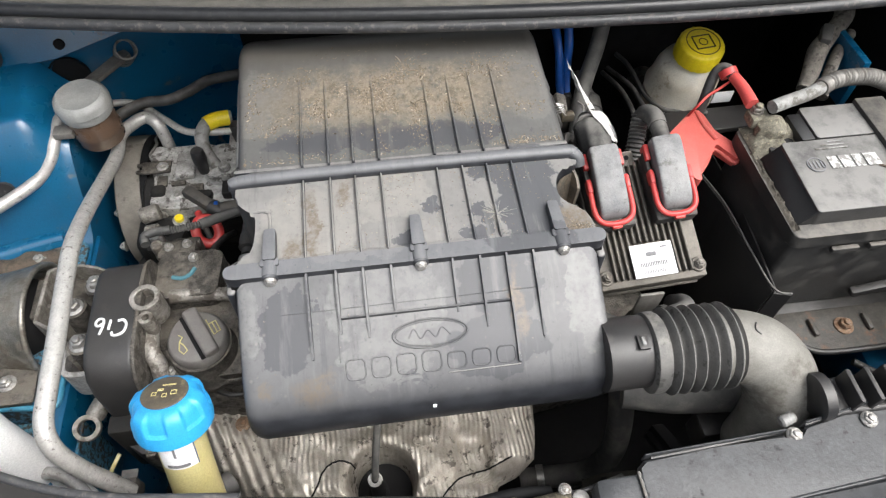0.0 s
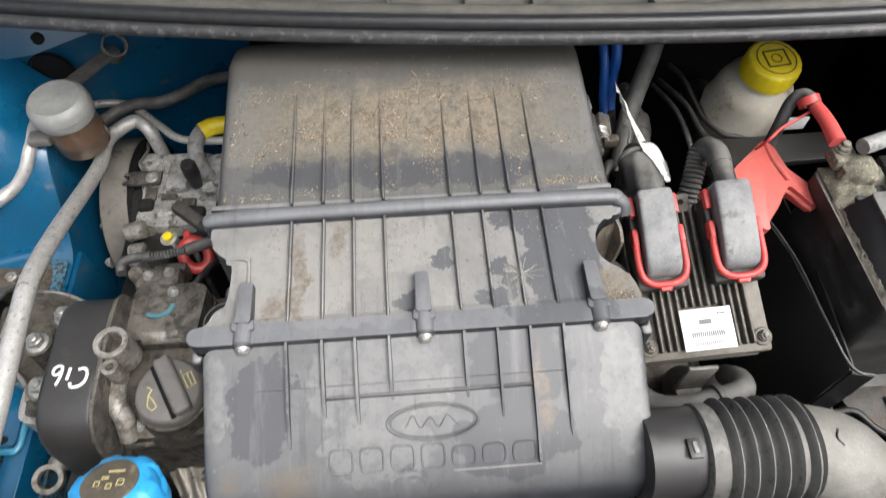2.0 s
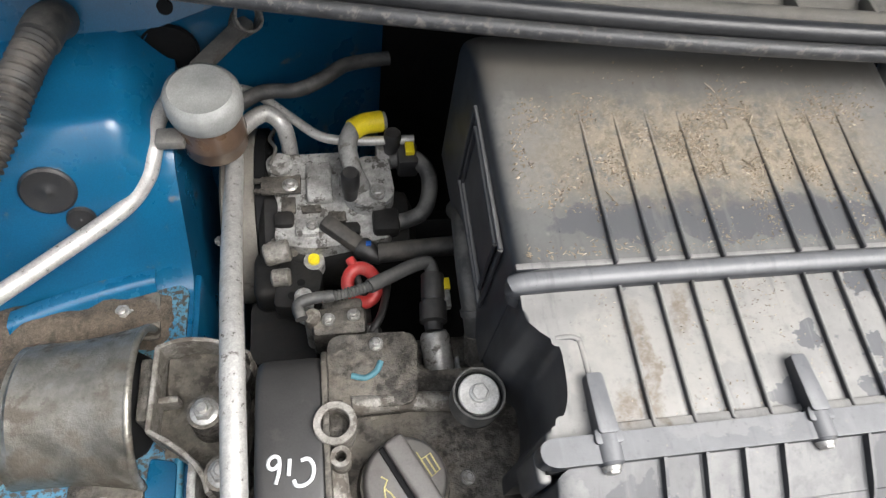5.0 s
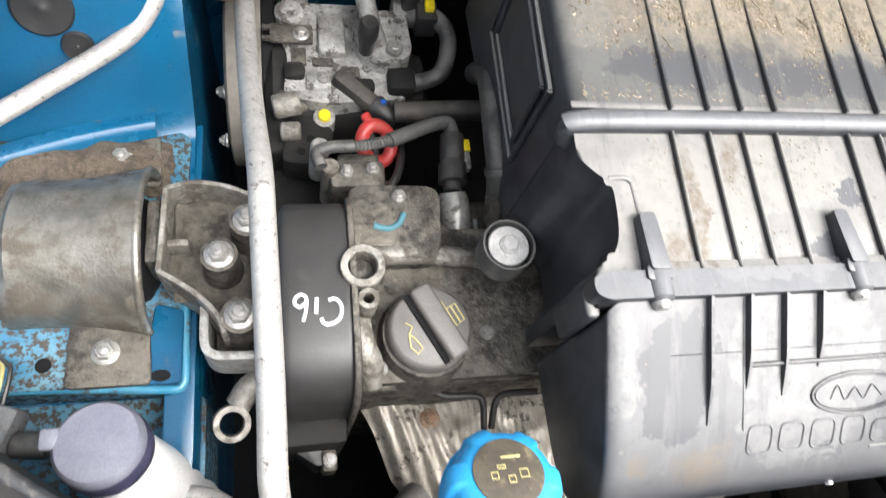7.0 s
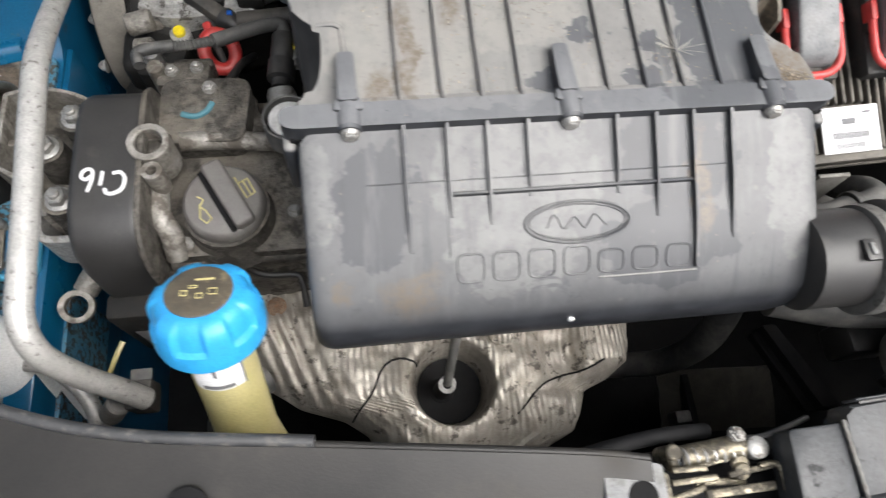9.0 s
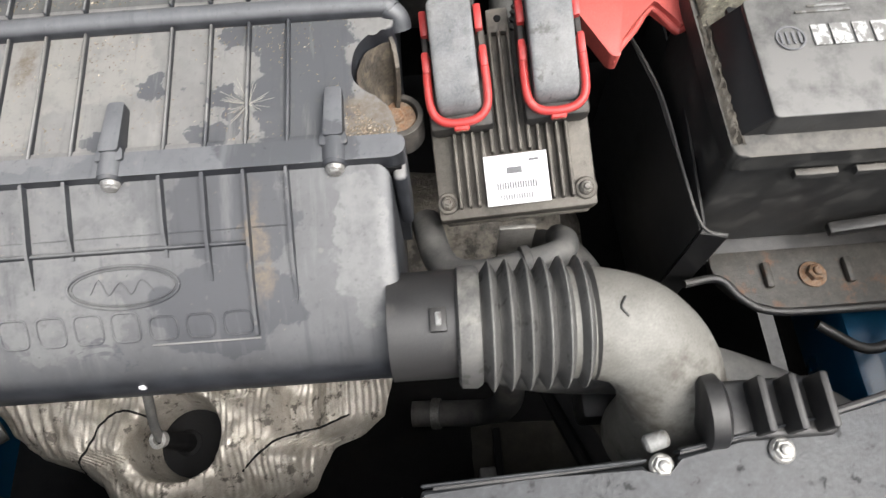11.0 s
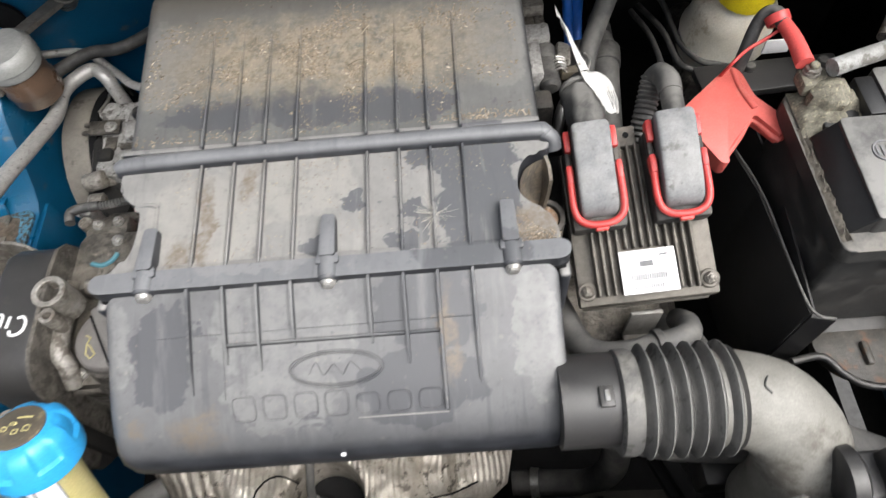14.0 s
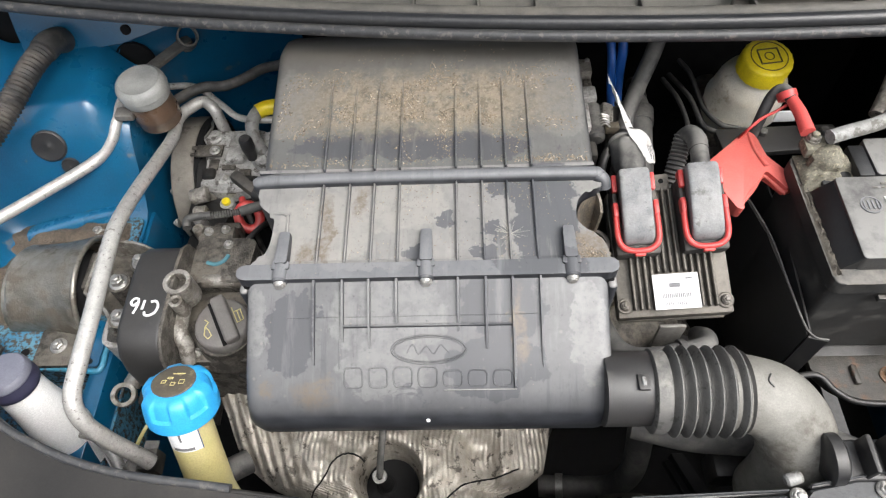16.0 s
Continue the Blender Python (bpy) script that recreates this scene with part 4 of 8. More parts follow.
prof = [(0.368, 0.859), (0.300, top_front(0.300)), (0.285, top_front(0.285) - 0.001), (0.268, 0.8075), (0.256, 0.797), (0.249, 0.783), (0.2475, 0.765),
        (0.251, 0.742), (0.257, 0.728), (0.268, 0.719), (0.30, 0.714), (0.368, 0.714)]
part("front_box", loft_x(prof, AX0, AX1, 0.014, 6), M["airbox_front"], airbox)


def top_mid(x, y):
    return 0.857 + 0.075 * (y - 0.372)


outline = [(-0.150, 0.494), (-0.150, 0.470), (-0.142, 0.458), (-0.131, 0.448), (-0.129, 0.436), (-0.131, 0.412), (-0.138, 0.398), (-0.150, 0.390), (-0.152, 0.376),
           (0.224, 0.376), (0.2235, 0.398), (0.216, 0.416), (0.204, 0.424), (0.196, 0.434), (0.195, 0.446), (0.199, 0.461), (0.210, 0.472), (0.225, 0.4765), (0.226, 0.494)]
def eased(pts):
    """The outline drawn as one smooth curve between its long straight runs."""
    return [tuple(p)[:2] for p in spline([(x, y, 0) for x, y in pts], 5)]


left_side = eased(outline[:9])
right_side = eased(outline[9:])
part("middle_cover", prism(left_side + right_side, 0.715, top_mid, 0.0065, 4, top_only=True), M["airbox"], airbox)


def top_rear(y):
    return 0.872 + 0.09 * (y - 0.505) - 0.35 * max(0, y - 0.685) - 6.0 * max(0, y - 0.70) ** 2


NY = 24
bm = B()
rows = []
for j in range(NY + 1):
    y = 0.495 + 0.243 * j / NY
    zt = top_rear(y)
    xl = -0.150 - 0.004 * (y - 0.495) / 0.2
    xr = 0.222
    ring = [(xl, 0.70), (xl, zt - 0.016), (xl + 0.0015, zt - 0.009), (xl + 0.005, zt - 0.004), (xl + 0.011, zt - 0.001), (xl + 0.018, zt),
            (xl + 0.12, zt + 0.0005), (xr - 0.12, zt + 0.0005), (xr - 0.018, zt), (xr - 0.011, zt - 0.001), (xr - 0.005, zt - 0.004), (xr - 0.0015, zt - 0.009), (xr, zt - 0.016), (xr, 0.70)]
    rows.append([bm.verts.new((x, y, z)) for x, z in ring])
for a, b in zip(rows[:-1], rows[1:]):
    for i in range(len(a) - 1):
        bm.faces.new((a[i], a[i + 1], b[i + 1], b[i]))
bm.faces.new(rows[0])
bm.faces.new(rows[-1])
part("rear_box", bm, M["airbox_soil"], airbox)

# raised rectangular frames on the side wall of the rear box
for inset in (0.0, 0.012):
    pts = [(-0.1535, 0.53 + inset, 0.85 - inset), (-0.154, 0.66 - inset, 0.862 - inset), (-0.154, 0.66 - inset, 0.76 + inset), (-0.1535, 0.53 + inset, 0.75 + inset)]
    bm = B()
    for a, b in zip(pts, pts[1:] + pts[:1]):
        tube([a, b], 0.0022, 8, 2, bm)
    part("wall_frame", bm, M["airbox"], airbox)

# dusty recess beside the right-hand bolt
rec = [(0.188, 0.420), (0.222, 0.412), (0.2275, 0.484), (0.204, 0.484), (0.188, 0.462)]
part("recess_floor", prism(round_poly(rec, 0.006, 3), 0.755, 0.771, 0.002, 1), M["hollow"], airbox, "brown dusty hollow beside the bolt")
bend = spline([(0.216, 0.417, 0), (0.205, 0.4245, 0), (0.197, 0.434, 0), (0.1955, 0.446, 0), (0.1995, 0.4605, 0), (0.210, 0.4715, 0), (0.225, 0.476, 0)], 6)


wall_strip = thicken(grid(6, 8, lambda u, v: (0.2225 + 0.005 * math.sin(math.pi * 0.5 * u) - 0.006 * v ** 2, 0.480 - 0.024 * u, 0.856 - 0.060 * v - 0.012 * u * u)), 0.003)


def recess_pt(u, v):
    p = bend[round(u * (len(bend) - 1))]
    c = Vector((0.226, 0.450, 0))
    q = p.lerp(c, 0.06 + 0.46 * v ** 1.2)
    return (q.x, q.y, 0.852 - 0.066 * v + 0.002 * noise.noise((u * 9, v * 6, 4)))


part("recess_side", wall_strip, M["hollow"], airbox)
part("recess_wall", grid(len(bend) - 1, 8, recess_pt), M["hollow"], airbox, "brown stained curved wall of the hollow")

# joint flange with its bosses and bolts
fl = [(-0.150, 0.367), (0.222, 0.367), (0.229, 0.371), (0.230, 0.381), (0.224, 0.385), (-0.150, 0.385), (-0.158, 0.382), (-0.158, 0.371)]
part("flange", prism(round_poly(fl, 0.004, 3), 0.848, lambda x, y: 0.8660, 0.0035, 3), M["airbox_flange"], airbox)
part("flange_step", prism(round_poly([(-0.118, 0.385), (0.206, 0.385), (0.206, 0.392), (-0.118, 0.392)], 0.002, 2), 0.852, 0.8610, 0.0015, 2), M["airbox"], airbox)
# near-black strip: the shaded gap under the flange is painted
bm = prism(round_poly([(-0.153, 0.3665), (0.226, 0.3665), (0.226, 0.372), (-0.153, 0.372)], 0.001, 2), 0.842, 0.8530, 0.001, 1)
part("gap_strip", bm, M["gloom"], airbox, "near-black strip painting the dark gap under the flange")
for x in (-0.113, 0.036, 0.183):
    bm = cyl((x, 0.3655, 0.861), (x, 0.388, 0.8615), 0.0088, 0.002, 20)
    prism(round_poly([(x - 0.0098, 0.378), (x + 0.0098, 0.378), (x + 0.0085, 0.388), (x - 0.0085, 0.388)], 0.003, 3), 0.852, 0.8685, 0.002, 2, None, bm)
    prism(round_poly([(x - 0.0068, 0.384), (x + 0.0068, 0.384), (x + 0.0058, 0.424), (x - 0.0058, 0.424)], 0.003, 3), 0.852, lambda a, b: 0.8710 - 0.05 * (b - 0.386), 0.002, 2, None, bm)
    part("boss", bm, M["airbox_flange"], airbox)
    part("bolt", hexbolt((x, 0.3655, 0.8605), (0, -1, -0.05), 0.0046, 0.005, 1.35, False), M["steel"], airbox, "bright zinc bolt")
# cheek where the flange turns down at each end
part("flange_end", box((-0.1535, 0.372, 0.822), (0.010, 0.022, 0.055), 0.004, 3), M["airbox"], airbox)
part("flange_end", box((0.2245, 0.372, 0.815), (0.010, 0.026, 0.07), 0.004, 3), M["airbox"], airbox)

# the rolled ridge between the covers
part("ridge", tube([(-0.1490, 0.489, 0.850), (-0.1485, 0.4915, 0.859), (-0.139, 0.493, 0.8660), (0.0, 0.4935, 0.868), (0.12, 0.4935, 0.868), (0.212, 0.4930, 0.867), (0.2225, 0.4910, 0.8648), (0.2285, 0.4880, 0.8600), (0.2300, 0.4835, 0.853)], 0.0086, 20, 8), M["airbox_flange"], airbox)
part("ridge_lip", box((0.034, 0.5035, 0.8695), (0.372, 0.006, 0.006), 0.002), M["airbox"], airbox)

RIBS = (-0.078, -0.049, -0.022, 0.006, 0.068, 0.096, 0.123, 0.151)
ENDS = (0.292, 0.312, 0.306, 0.322, 0.320, 0.304, 0.270, 0.290)
for x, e in zip(RIBS, ENDS):
    n = 8
    bm = B()
    vs = []
    for i in range(n + 1):
        y = 0.3675 + (e - 0.3675) * i / n
        h = 0.0056 * min(1, (n - i) / 3.0 + 0.12)
        vs.append([bm.verts.new((x + dx, y, top_front(y) + dz)) for dx, dz in ((-0.0016, -0.002), (-0.0011, h), (0.0011, h), (0.0016, -0.002))])
    for a, b in zip(vs[:-1], vs[1:]):
        for i in range(3):
            bm.faces.new((a[i], a[i + 1], b[i + 1], b[i]))
    bm.faces.new(vs[0])
    bm.faces.new(vs[-1])
    part("rib", bm, M["airbox_front"], airbox)
    bm = box((x, 0.4385, top_mid(0, 0.4385) + 0.0008), (0.0026, 0.104, 0.0074), 0.001, 1, m=None)
    for v in bm.verts:
        v.co.z += 0.075 * (v.co.y - 0.4385)
    part("rib", bm, M["airbox"], airbox)
    bm = box((x, 0.570, top_rear(0.570) + 0.0016), (0.0028, 0.140, 0.0084), 0.001, 1)
    for v in bm.verts:
        v.co.z += 0.09 * (v.co.y - 0.570) - (0.0055 if v.co.y > 0.62 else 0.0)
    part("rib", bm, M["airbox_soil"], airbox)
bm = box((0.037, 0.3255, top_front(0.3255) + 0.0008), (0.174, 0.0024, 0.0042), 0.0006, 1)
part("cross_rib", bm, M["airbox_front"], airbox)
# faint parting lines of the moulded front panel
for pts in ([(-0.105, 0.3345), (0.02, 0.3345), (0.152, 0.3345)], [(-0.052, 0.3665), (-0.052, 0.32), (-0.052, 0.287)], [(0.151, 0.30), (0.151, 0.295), (0.151, 0.287)]):
    part("mould_line", tube([(x, y, top_front(y)) for x, y in pts], 0.0005, 6, 3), M["airbox_front"], airbox)
# step along the mid cover where the notch frame stands
part("notch_frame", tube([(-0.131, 0.452, 0.8615), (-0.121, 0.452, 0.8625), (-0.1165, 0.450, 0.8625), (-0.1145, 0.445, 0.8615), (-0.1125, 0.40, 0.8585)], 0.0022, 10, 5), M["airbox"], airbox)

# raised emblem and row of plain raised outlines


def on_front(x, y, up=0.0):
    return Vector((x, y, top_front(y) + up))


bm = B()
for a, b, r in ((0.037, 0.0128, 0.0011), (0.0342, 0.0108, 0.0005)):
    ring = [on_front(0.0375 + a * math.cos(2 * math.pi * k / 48), 0.3040 + b * math.sin(2 * math.pi * k / 48), 0.0006) for k in range(49)]
    tube(ring, r, 8, 2, bm)
part("emblem", bm, M["airbox_front"], airbox, "raised oval emblem")
bm = tube([on_front(0.0375 + dx, 0.3040 + dy, 0.0004) for dx, dy in ((-0.022, -0.003), (-0.016, 0.005), (-0.010, -0.004), (-0.002, 0.003), (0.005, -0.004), (0.012, 0.004), (0.020, -0.003))], 0.0006, 8, 6)
part("emblem_stroke", bm, M["airbox_front"], airbox)


def front_z(y):
    """Height of the front box where its top rolls over."""
    for (ya, za), (yb, zb) in zip(prof[:-1], prof[1:]):
        if yb <= y <= ya:
            return za + (zb - za) * (ya - y) / (ya - yb)
    return top_front(y)


for k in range(7):
    x0 = -0.0475 + 0.0248 * k
    w, h = 0.0185, 0.0165 if k < 4 else 0.0130
    yb = 0.2725
    ring = round_poly([(x0, yb), (x0 + w, yb), (x0 + w, yb + h), (x0, yb + h)], 0.005, 4)
    fine_ring = []
    for p, q in zip(ring, ring[1:] + ring[:1]):
        n = max(1, int(math.hypot(q[0] - p[0], q[1] - p[1]) / 0.002))
        fine_ring += [(p[0] + (q[0] - p[0]) * i / n, p[1] + (q[1] - p[1]) * i / n) for i in range(n)]
    part("raised_outline", tube([(x, y, front_z(y)) for x, y in fine_ring + fine_ring[:1]], 0.0009, 8, 1), M["airbox_front"], airbox)
part("underline", tube([(0.052, 0.2695, front_z(0.2695)), (0.124, 0.2695, front_z(0.2695))], 0.0009, 8, 3), M["airbox"], airbox)

# side lugs holding the housing down
lug = thing("housing_bolt", "zinc hexagon bolt in a black rubber bush beside the filter housing", "bolt", (-0.166, 0.452, 0.735))
part("bush", pipe_ring((-0.166, 0.452, 0.725), (-0.166, 0.452, 0.752), 0.0222, 0.0203), M["hose"], lug)
part("bush_core", cyl((-0.166, 0.452, 0.722), (-0.166, 0.452, 0.744), 0.0203, 0.001, 28), M["battery_well"], lug)
part("washer", cyl((-0.166, 0.452, 0.735), (-0.166, 0.452, 0.7505), 0.0172, 0.001, 28), M["zinc"], lug)
part("head", hexbolt((-0.166, 0.452, 0.7505), (0, 0, 1), 0.0068, 0.006, 1.2, False), M["zinc"], lug)
lug = thing("housing_bolt", "rusty hexagon bolt in a black rubber bush beside the filter housing", "bolt", (0.2205, 0.448, 0.779))
part("bush", pipe_ring((0.2215, 0.448, 0.769), (0.2215, 0.448, 0.797), 0.0205, 0.0155), M["black_dirty"], lug)
part("washer", cyl((0.2205, 0.448, 0.776), (0.2205, 0.448, 0.7945), 0.0152, 0.001, 28), M["rust"], lug)
part("head", hexbolt((0.2205, 0.448, 0.7945), (0, 0, 1), 0.0055, 0.005, 1.2, False), M["rust"], lug)

# ======== intake hose ========
hose = thing("intake_hose", "black corrugated intake hose with a dusty grey elbow", "intake hose", (0.30, 0.27, 0.75))
HY, HZ = 0.272, 0.792
part("collar", lathe((0.21, HY + 0.003, HZ), (1, HY + 0.003, HZ), [(0.0375, 0), (0.0375, 0.036), (0.037, 0.05), (0.035, 0.05)], 40), M["cover_black"], hose)
part("clip", box((0.243, HY - 0.006, HZ + 0.0385), (0.011, 0.016, 0.004), 0.001), M["black"], hose)
part("clip", box((0.243, HY - 0.006, HZ + 0.0405), (0.004, 0.009, 0.004), 0.001), M["cable_grey"], hose)
pr = [(0.039, 0.0), (0.0420, 0.002), (0.0426, 0.012), (0.0400, 0.016)]
for k in range(6):
    b = 0.0165 + 0.0122 * k
    pr += [(0.0362, b), (0.0376, b + 0.0016), (0.0410, b + 0.0036), (0.0442, b + 0.0054), (0.0452, b + 0.0066), (0.0442, b + 0.0078), (0.0410, b + 0.0096), (0.0376, b + 0.0112)]
pr += [(0.041, pr[-1][1] + 0.003)]
part("bellows", lathe((0.255, HY, HZ), (1, HY - 0.02, HZ + 0.01), pr, 48), M["bellows"], hose)
bx = (Vector((1, HY - 0.02, HZ + 0.01)) - Vector((0.255, HY, HZ))).normalized()
for k in range(6):
    c0 = Vector((0.255, HY, HZ)) + bx * (0.0165 + 0.0122 * k + 0.0061)
    part("crest", pipe_ring(c0, c0 + bx * 0.0012, 0.0455, 0.0438, 48), M["crest"], hose, "pale worn crest of the fold")
part("elbow", tube([(0.325, 0.270, 0.793), (0.350, 0.268, 0.792), (0.378, 0.260, 0.786), (0.399, 0.242, 0.768), (0.410, 0.223, 0.735), (0.413, 0.213, 0.69), (0.413, 0.209, 0.64)], 0.0385, 32, 8), M["elbow"], hose)
part("mould_mark", tube([(0.364, 0.260, 0.8285), (0.360, 0.266, 0.8300), (0.364, 0.273, 0.8293)], 0.0008, 8, 4), M["black"], hose)

# wide grey pipe running on behind the elbow
solid("coolant_hose", tube([(0.27, 0.29, 0.665), (0.33, 0.272, 0.672), (0.42, 0.262, 0.672), (0.50, 0.238, 0.66), (0.58, 0.20, 0.64), (0.64, 0.15, 0.62)], 0.027, 24, 8), M["hose"], "thick dusty grey hose crossing below the elbow", "hose", (0.48, 0.22, 0.64))

# ======== engine control unit ========
EC = pose(0.312, 0.375, 0.760, 20, -5.5, 0)


def eloc(x, y, z):
    return EC @ Vector((x, y, z))


ecu = thing("engine_control_unit", "dusty finned engine control unit with two latched plugs", "control unit", tuple(eloc(0, 0.07, -0.03)))
part("body", box((0, 0.072, -0.012), (0.127, 0.150, 0.024), 0.003, 2, EC), M["ecu"], ecu)
part("base_plate", box((0, 0.072, -0.027), (0.120, 0.154, 0.006), 0.002, 1, EC), M["ecu"], ecu)
for k in range(15):
    x = -0.052 + 0.0074 * k
    if abs(x) < 0.02:
        part("fin", box((x, 0.099, 0.0040), (0.0032, 0.105, 0.0105), 0.001, 1, EC), M["ecu"], ecu)
    if abs(x) < 0.046 and abs(x) > 0.02:
        part("fin", box((x, 0.036, 0.0040), (0.0032, 0.062, 0.0105), 0.001, 1, EC), M["ecu"], ecu)
for x in (-0.055, 0.055):
    part("corner_pad", cyl(eloc(x, 0.011, -0.004), eloc(x, 0.011, 0.003), 0.009, 0.001, 20), M["ecu"], ecu)
    part("bolt", hexbolt(eloc(x, 0.011, 0.003), EC.to_3x3() @ Vector((0, 0, 1)), 0.0045, 0.007, 1.3), M["cast"], ecu, "dull steel bolt")
part("tab", box((0.0, 0.153, 0.004), (0.018, 0.02, 0.010), 0.002, 2, EC), M["ecu"], ecu)
part("tab_hole", cyl(eloc(0, 0.154, 0.0085), eloc(0, 0.154, 0.0095), 0.003, 0.0002, 16), M["gloom"], ecu)
sticker = part("sticker", box((0.0015, 0.0235, 0.0098), (0.050, 0.040, 0.0006), 0.0002, 1, EC), M["paper"], ecu, "white printed label")
for k in range(16):
    part("print_bar", box((-0.014 + 0.002 * k, 0.0185, 0.0103), (0.0011, 0.0055, 0.0003), 0, 1, EC), M["print_grey"], sticker)
for k in range(13):
    part("print_bar", box((-0.012 + 0.002 * k, 0.0095, 0.0103), (0.0009, 0.0042, 0.0003), 0, 1, EC), M["print_grey"], sticker)
part("print_patch", box((0.0, 0.0305, 0.0103), (0.012, 0.005, 0.0003), 0, 1, EC), M["print_grey"], sticker)
part("print_patch", box((0.016, 0.0375, 0.0103), (0.008, 0.0018, 0.0003), 0, 1, EC), M["print_grey"], sticker)


def connector(cx):
    base = part("connector", box((cx, 0.105, 0.012), (0.050, 0.080, 0.024), 0.004, 2, EC), M["black_dirty"], ecu, "dark connector shell")
    prof = [(0.076, 0.028), (0.078, 0.036), (0.084, 0.041), (0.095, 0.044), (0.128, 0.050), (0.153, 0.052), (0.159, 0.050), (0.161, 0.044), (0.161, 0.022), (0.076, 0.022)]
    part("cover", join(B(), loft_x(prof, cx - 0.0168, cx + 0.0168, 0.005, 4), EC), M["plug"], base, "dusty grey connector cover")
    lever = [(cx + s * dx, y, z) for s, dx, y, z in ((-1, 0.0215, 0.120, 0.034), (-1, 0.0225, 0.100, 0.033), (-1, 0.0215, 0.080, 0.032), (-1, 0.014, 0.0705, 0.031), (1, 0, 0.068, 0.031), (1, 0.014, 0.0705, 0.031), (1, 0.0215, 0.080, 0.032), (1, 0.0225, 0.100, 0.033), (1, 0.0215, 0.120, 0.034))]
    bow = part("lever", tube([eloc(*p) for p in lever], 0.0034, 12, 6), M["red"], base, "red locking lever")
    for s in (-1, 1):
        part("lever_pivot", box((cx + s * 0.0222, 0.116, 0.031), (0.006, 0.017, 0.014), 0.002, 2, EC), M["red"], bow)
        part("slide", box((cx + s * 0.0210, 0.147, 0.029), (0.006, 0.020, 0.016), 0.0015, 2, EC), M["red"], base, "red slide")
        part("shell_wall", box((cx + s * 0.0218, 0.125, 0.022), (0.005, 0.05, 0.018), 0.001, 1, EC), M["black_dirty"], base)
    part("lever_tab", box((cx, 0.0650, 0.029), (0.012, 0.006, 0.006), 0.001, 1, EC), M["red"], bow)
    for k in range(3):
        part("tab_slot", box((cx - 0.0036 + 0.0036 * k, 0.0619, 0.029), (0.0016, 0.0008, 0.004), 0, 1, EC), M["rust"], bow)


connector(-0.0365)
connector(0.0375)

tagt = thing("cable_tag", "crumpled white paper tag wrapped round the plug cable", "paper tag", tuple(eloc(-0.025, 0.17, 0.03)))
# strip edges: a thin tail, a neck and the round end laid over the boot's flank
TAIL = (((0.2545, 0.6235, 0.8750), (0.2560, 0.6200, 0.8745)), ((0.2590, 0.6130, 0.8690), (0.2622, 0.6170, 0.8540)), ((0.2617, 0.6040, 0.8620), (0.2680, 0.6100, 0.8470)), ((0.2655, 0.5880, 0.8560), (0.2750, 0.5950, 0.8430)), ((0.2690, 0.5730, 0.8515), (0.2799, 0.5810, 0.8420)))
ROUND = (((0.2720, 0.5630, 0.8500), (0.2900, 0.5830, 0.8380)), ((0.2765, 0.5540, 0.8490), (0.3030, 0.5870, 0.8220)), ((0.2815, 0.5450, 0.8465), (0.3110, 0.5830, 0.8080)), ((0.2850, 0.5385, 0.8430), (0.3135, 0.5720, 0.8010)), ((0.2890, 0.5350, 0.8370), (0.3110, 0.5590, 0.8040)), ((0.2960, 0.5385, 0.8270), (0.3060, 0.5500, 0.8120)))


def strip(pairs, across=6):
    left, right = (spline([Vector(p[k]) for p in pairs], 5) for k in (0, 1))
    n = len(left) - 1

    def at(u, v):
        i = min(n, round(u * n))
        p = left[i].lerp(right[i], v)
        bulge = 0.0035 * math.sin(math.pi * v) * smooth(0.0, 0.3, u)
        crease = 0.0007 * noise.noise((u * 9, v * 4, 3))
        return tuple(p + Vector((0.62, -0.10, 0.78)) * (bulge + crease))
    return thicken(grid(n, across, at), 0.0005)


part("strip", strip(TAIL), M["tag_paper"], tagt)
part("round_end", strip((TAIL[-1],) + ROUND), M["tag_paper"], tagt)
for k in range(4):
    a, b = Vector(ROUND[2][0]).lerp(Vector(ROUND[2][1]), 0.30 + 0.12 * k), Vector(ROUND[4][0]).lerp(Vector(ROUND[4][1]), 0.30 + 0.12 * k)
    up = Vector((0.62, -0.10, 0.78)) * 0.0046
    part("print_line", tube([a + up, a.lerp(b, 0.5) + up, b + up - Vector((0.002, 0, 0)) * (k % 2)], 0.0003, 6, 3), M["print_grey"], tagt)

# plug cables
cab = thing("wiring_loom", "taped dark cable leaving the control unit plug", "cable loom", tuple(eloc(-0.037, 0.16, 0.02)), group="plug looms")
part("boot", lathe((0.2715, 0.506, 0.836), (0.2665, 0.570, 0.831), [(0.0125, 0), (0.0145, 0.004), (0.0140, 0.010), (0.0165, 0.015), (0.0180, 0.024), (0.0172, 0.032), (0.0185, 0.040), (0.0165, 0.050), (0.0175, 0.055), (0.012, 0.063)], 30, lumps=lambda a, i: 1 + 0.06 * math.sin(3 * a + 1.7 * i) + 0.05 * math.sin(7 * a - i)), M["rubber"], cab)
part("cable", tube([(0.2695, 0.560, 0.836), (0.272, 0.580, 0.826), (0.279, 0.592, 0.80), (0.285, 0.595, 0.70)], 0.0115, 16, 6, wave=0.0006, pitch=0.0055), M["rubber"], cab)
part("torn_end", pipe_ring((0.2668, 0.5665, 0.8313), (0.2664, 0.5705, 0.8310), 0.0165, 0.0125), M["hose"], cab)
cab = thing("wiring_loom", "corrugated dark cable arching over from the control unit plug", "cable loom", tuple(eloc(0.037, 0.16, 0.02)), group="plug looms")
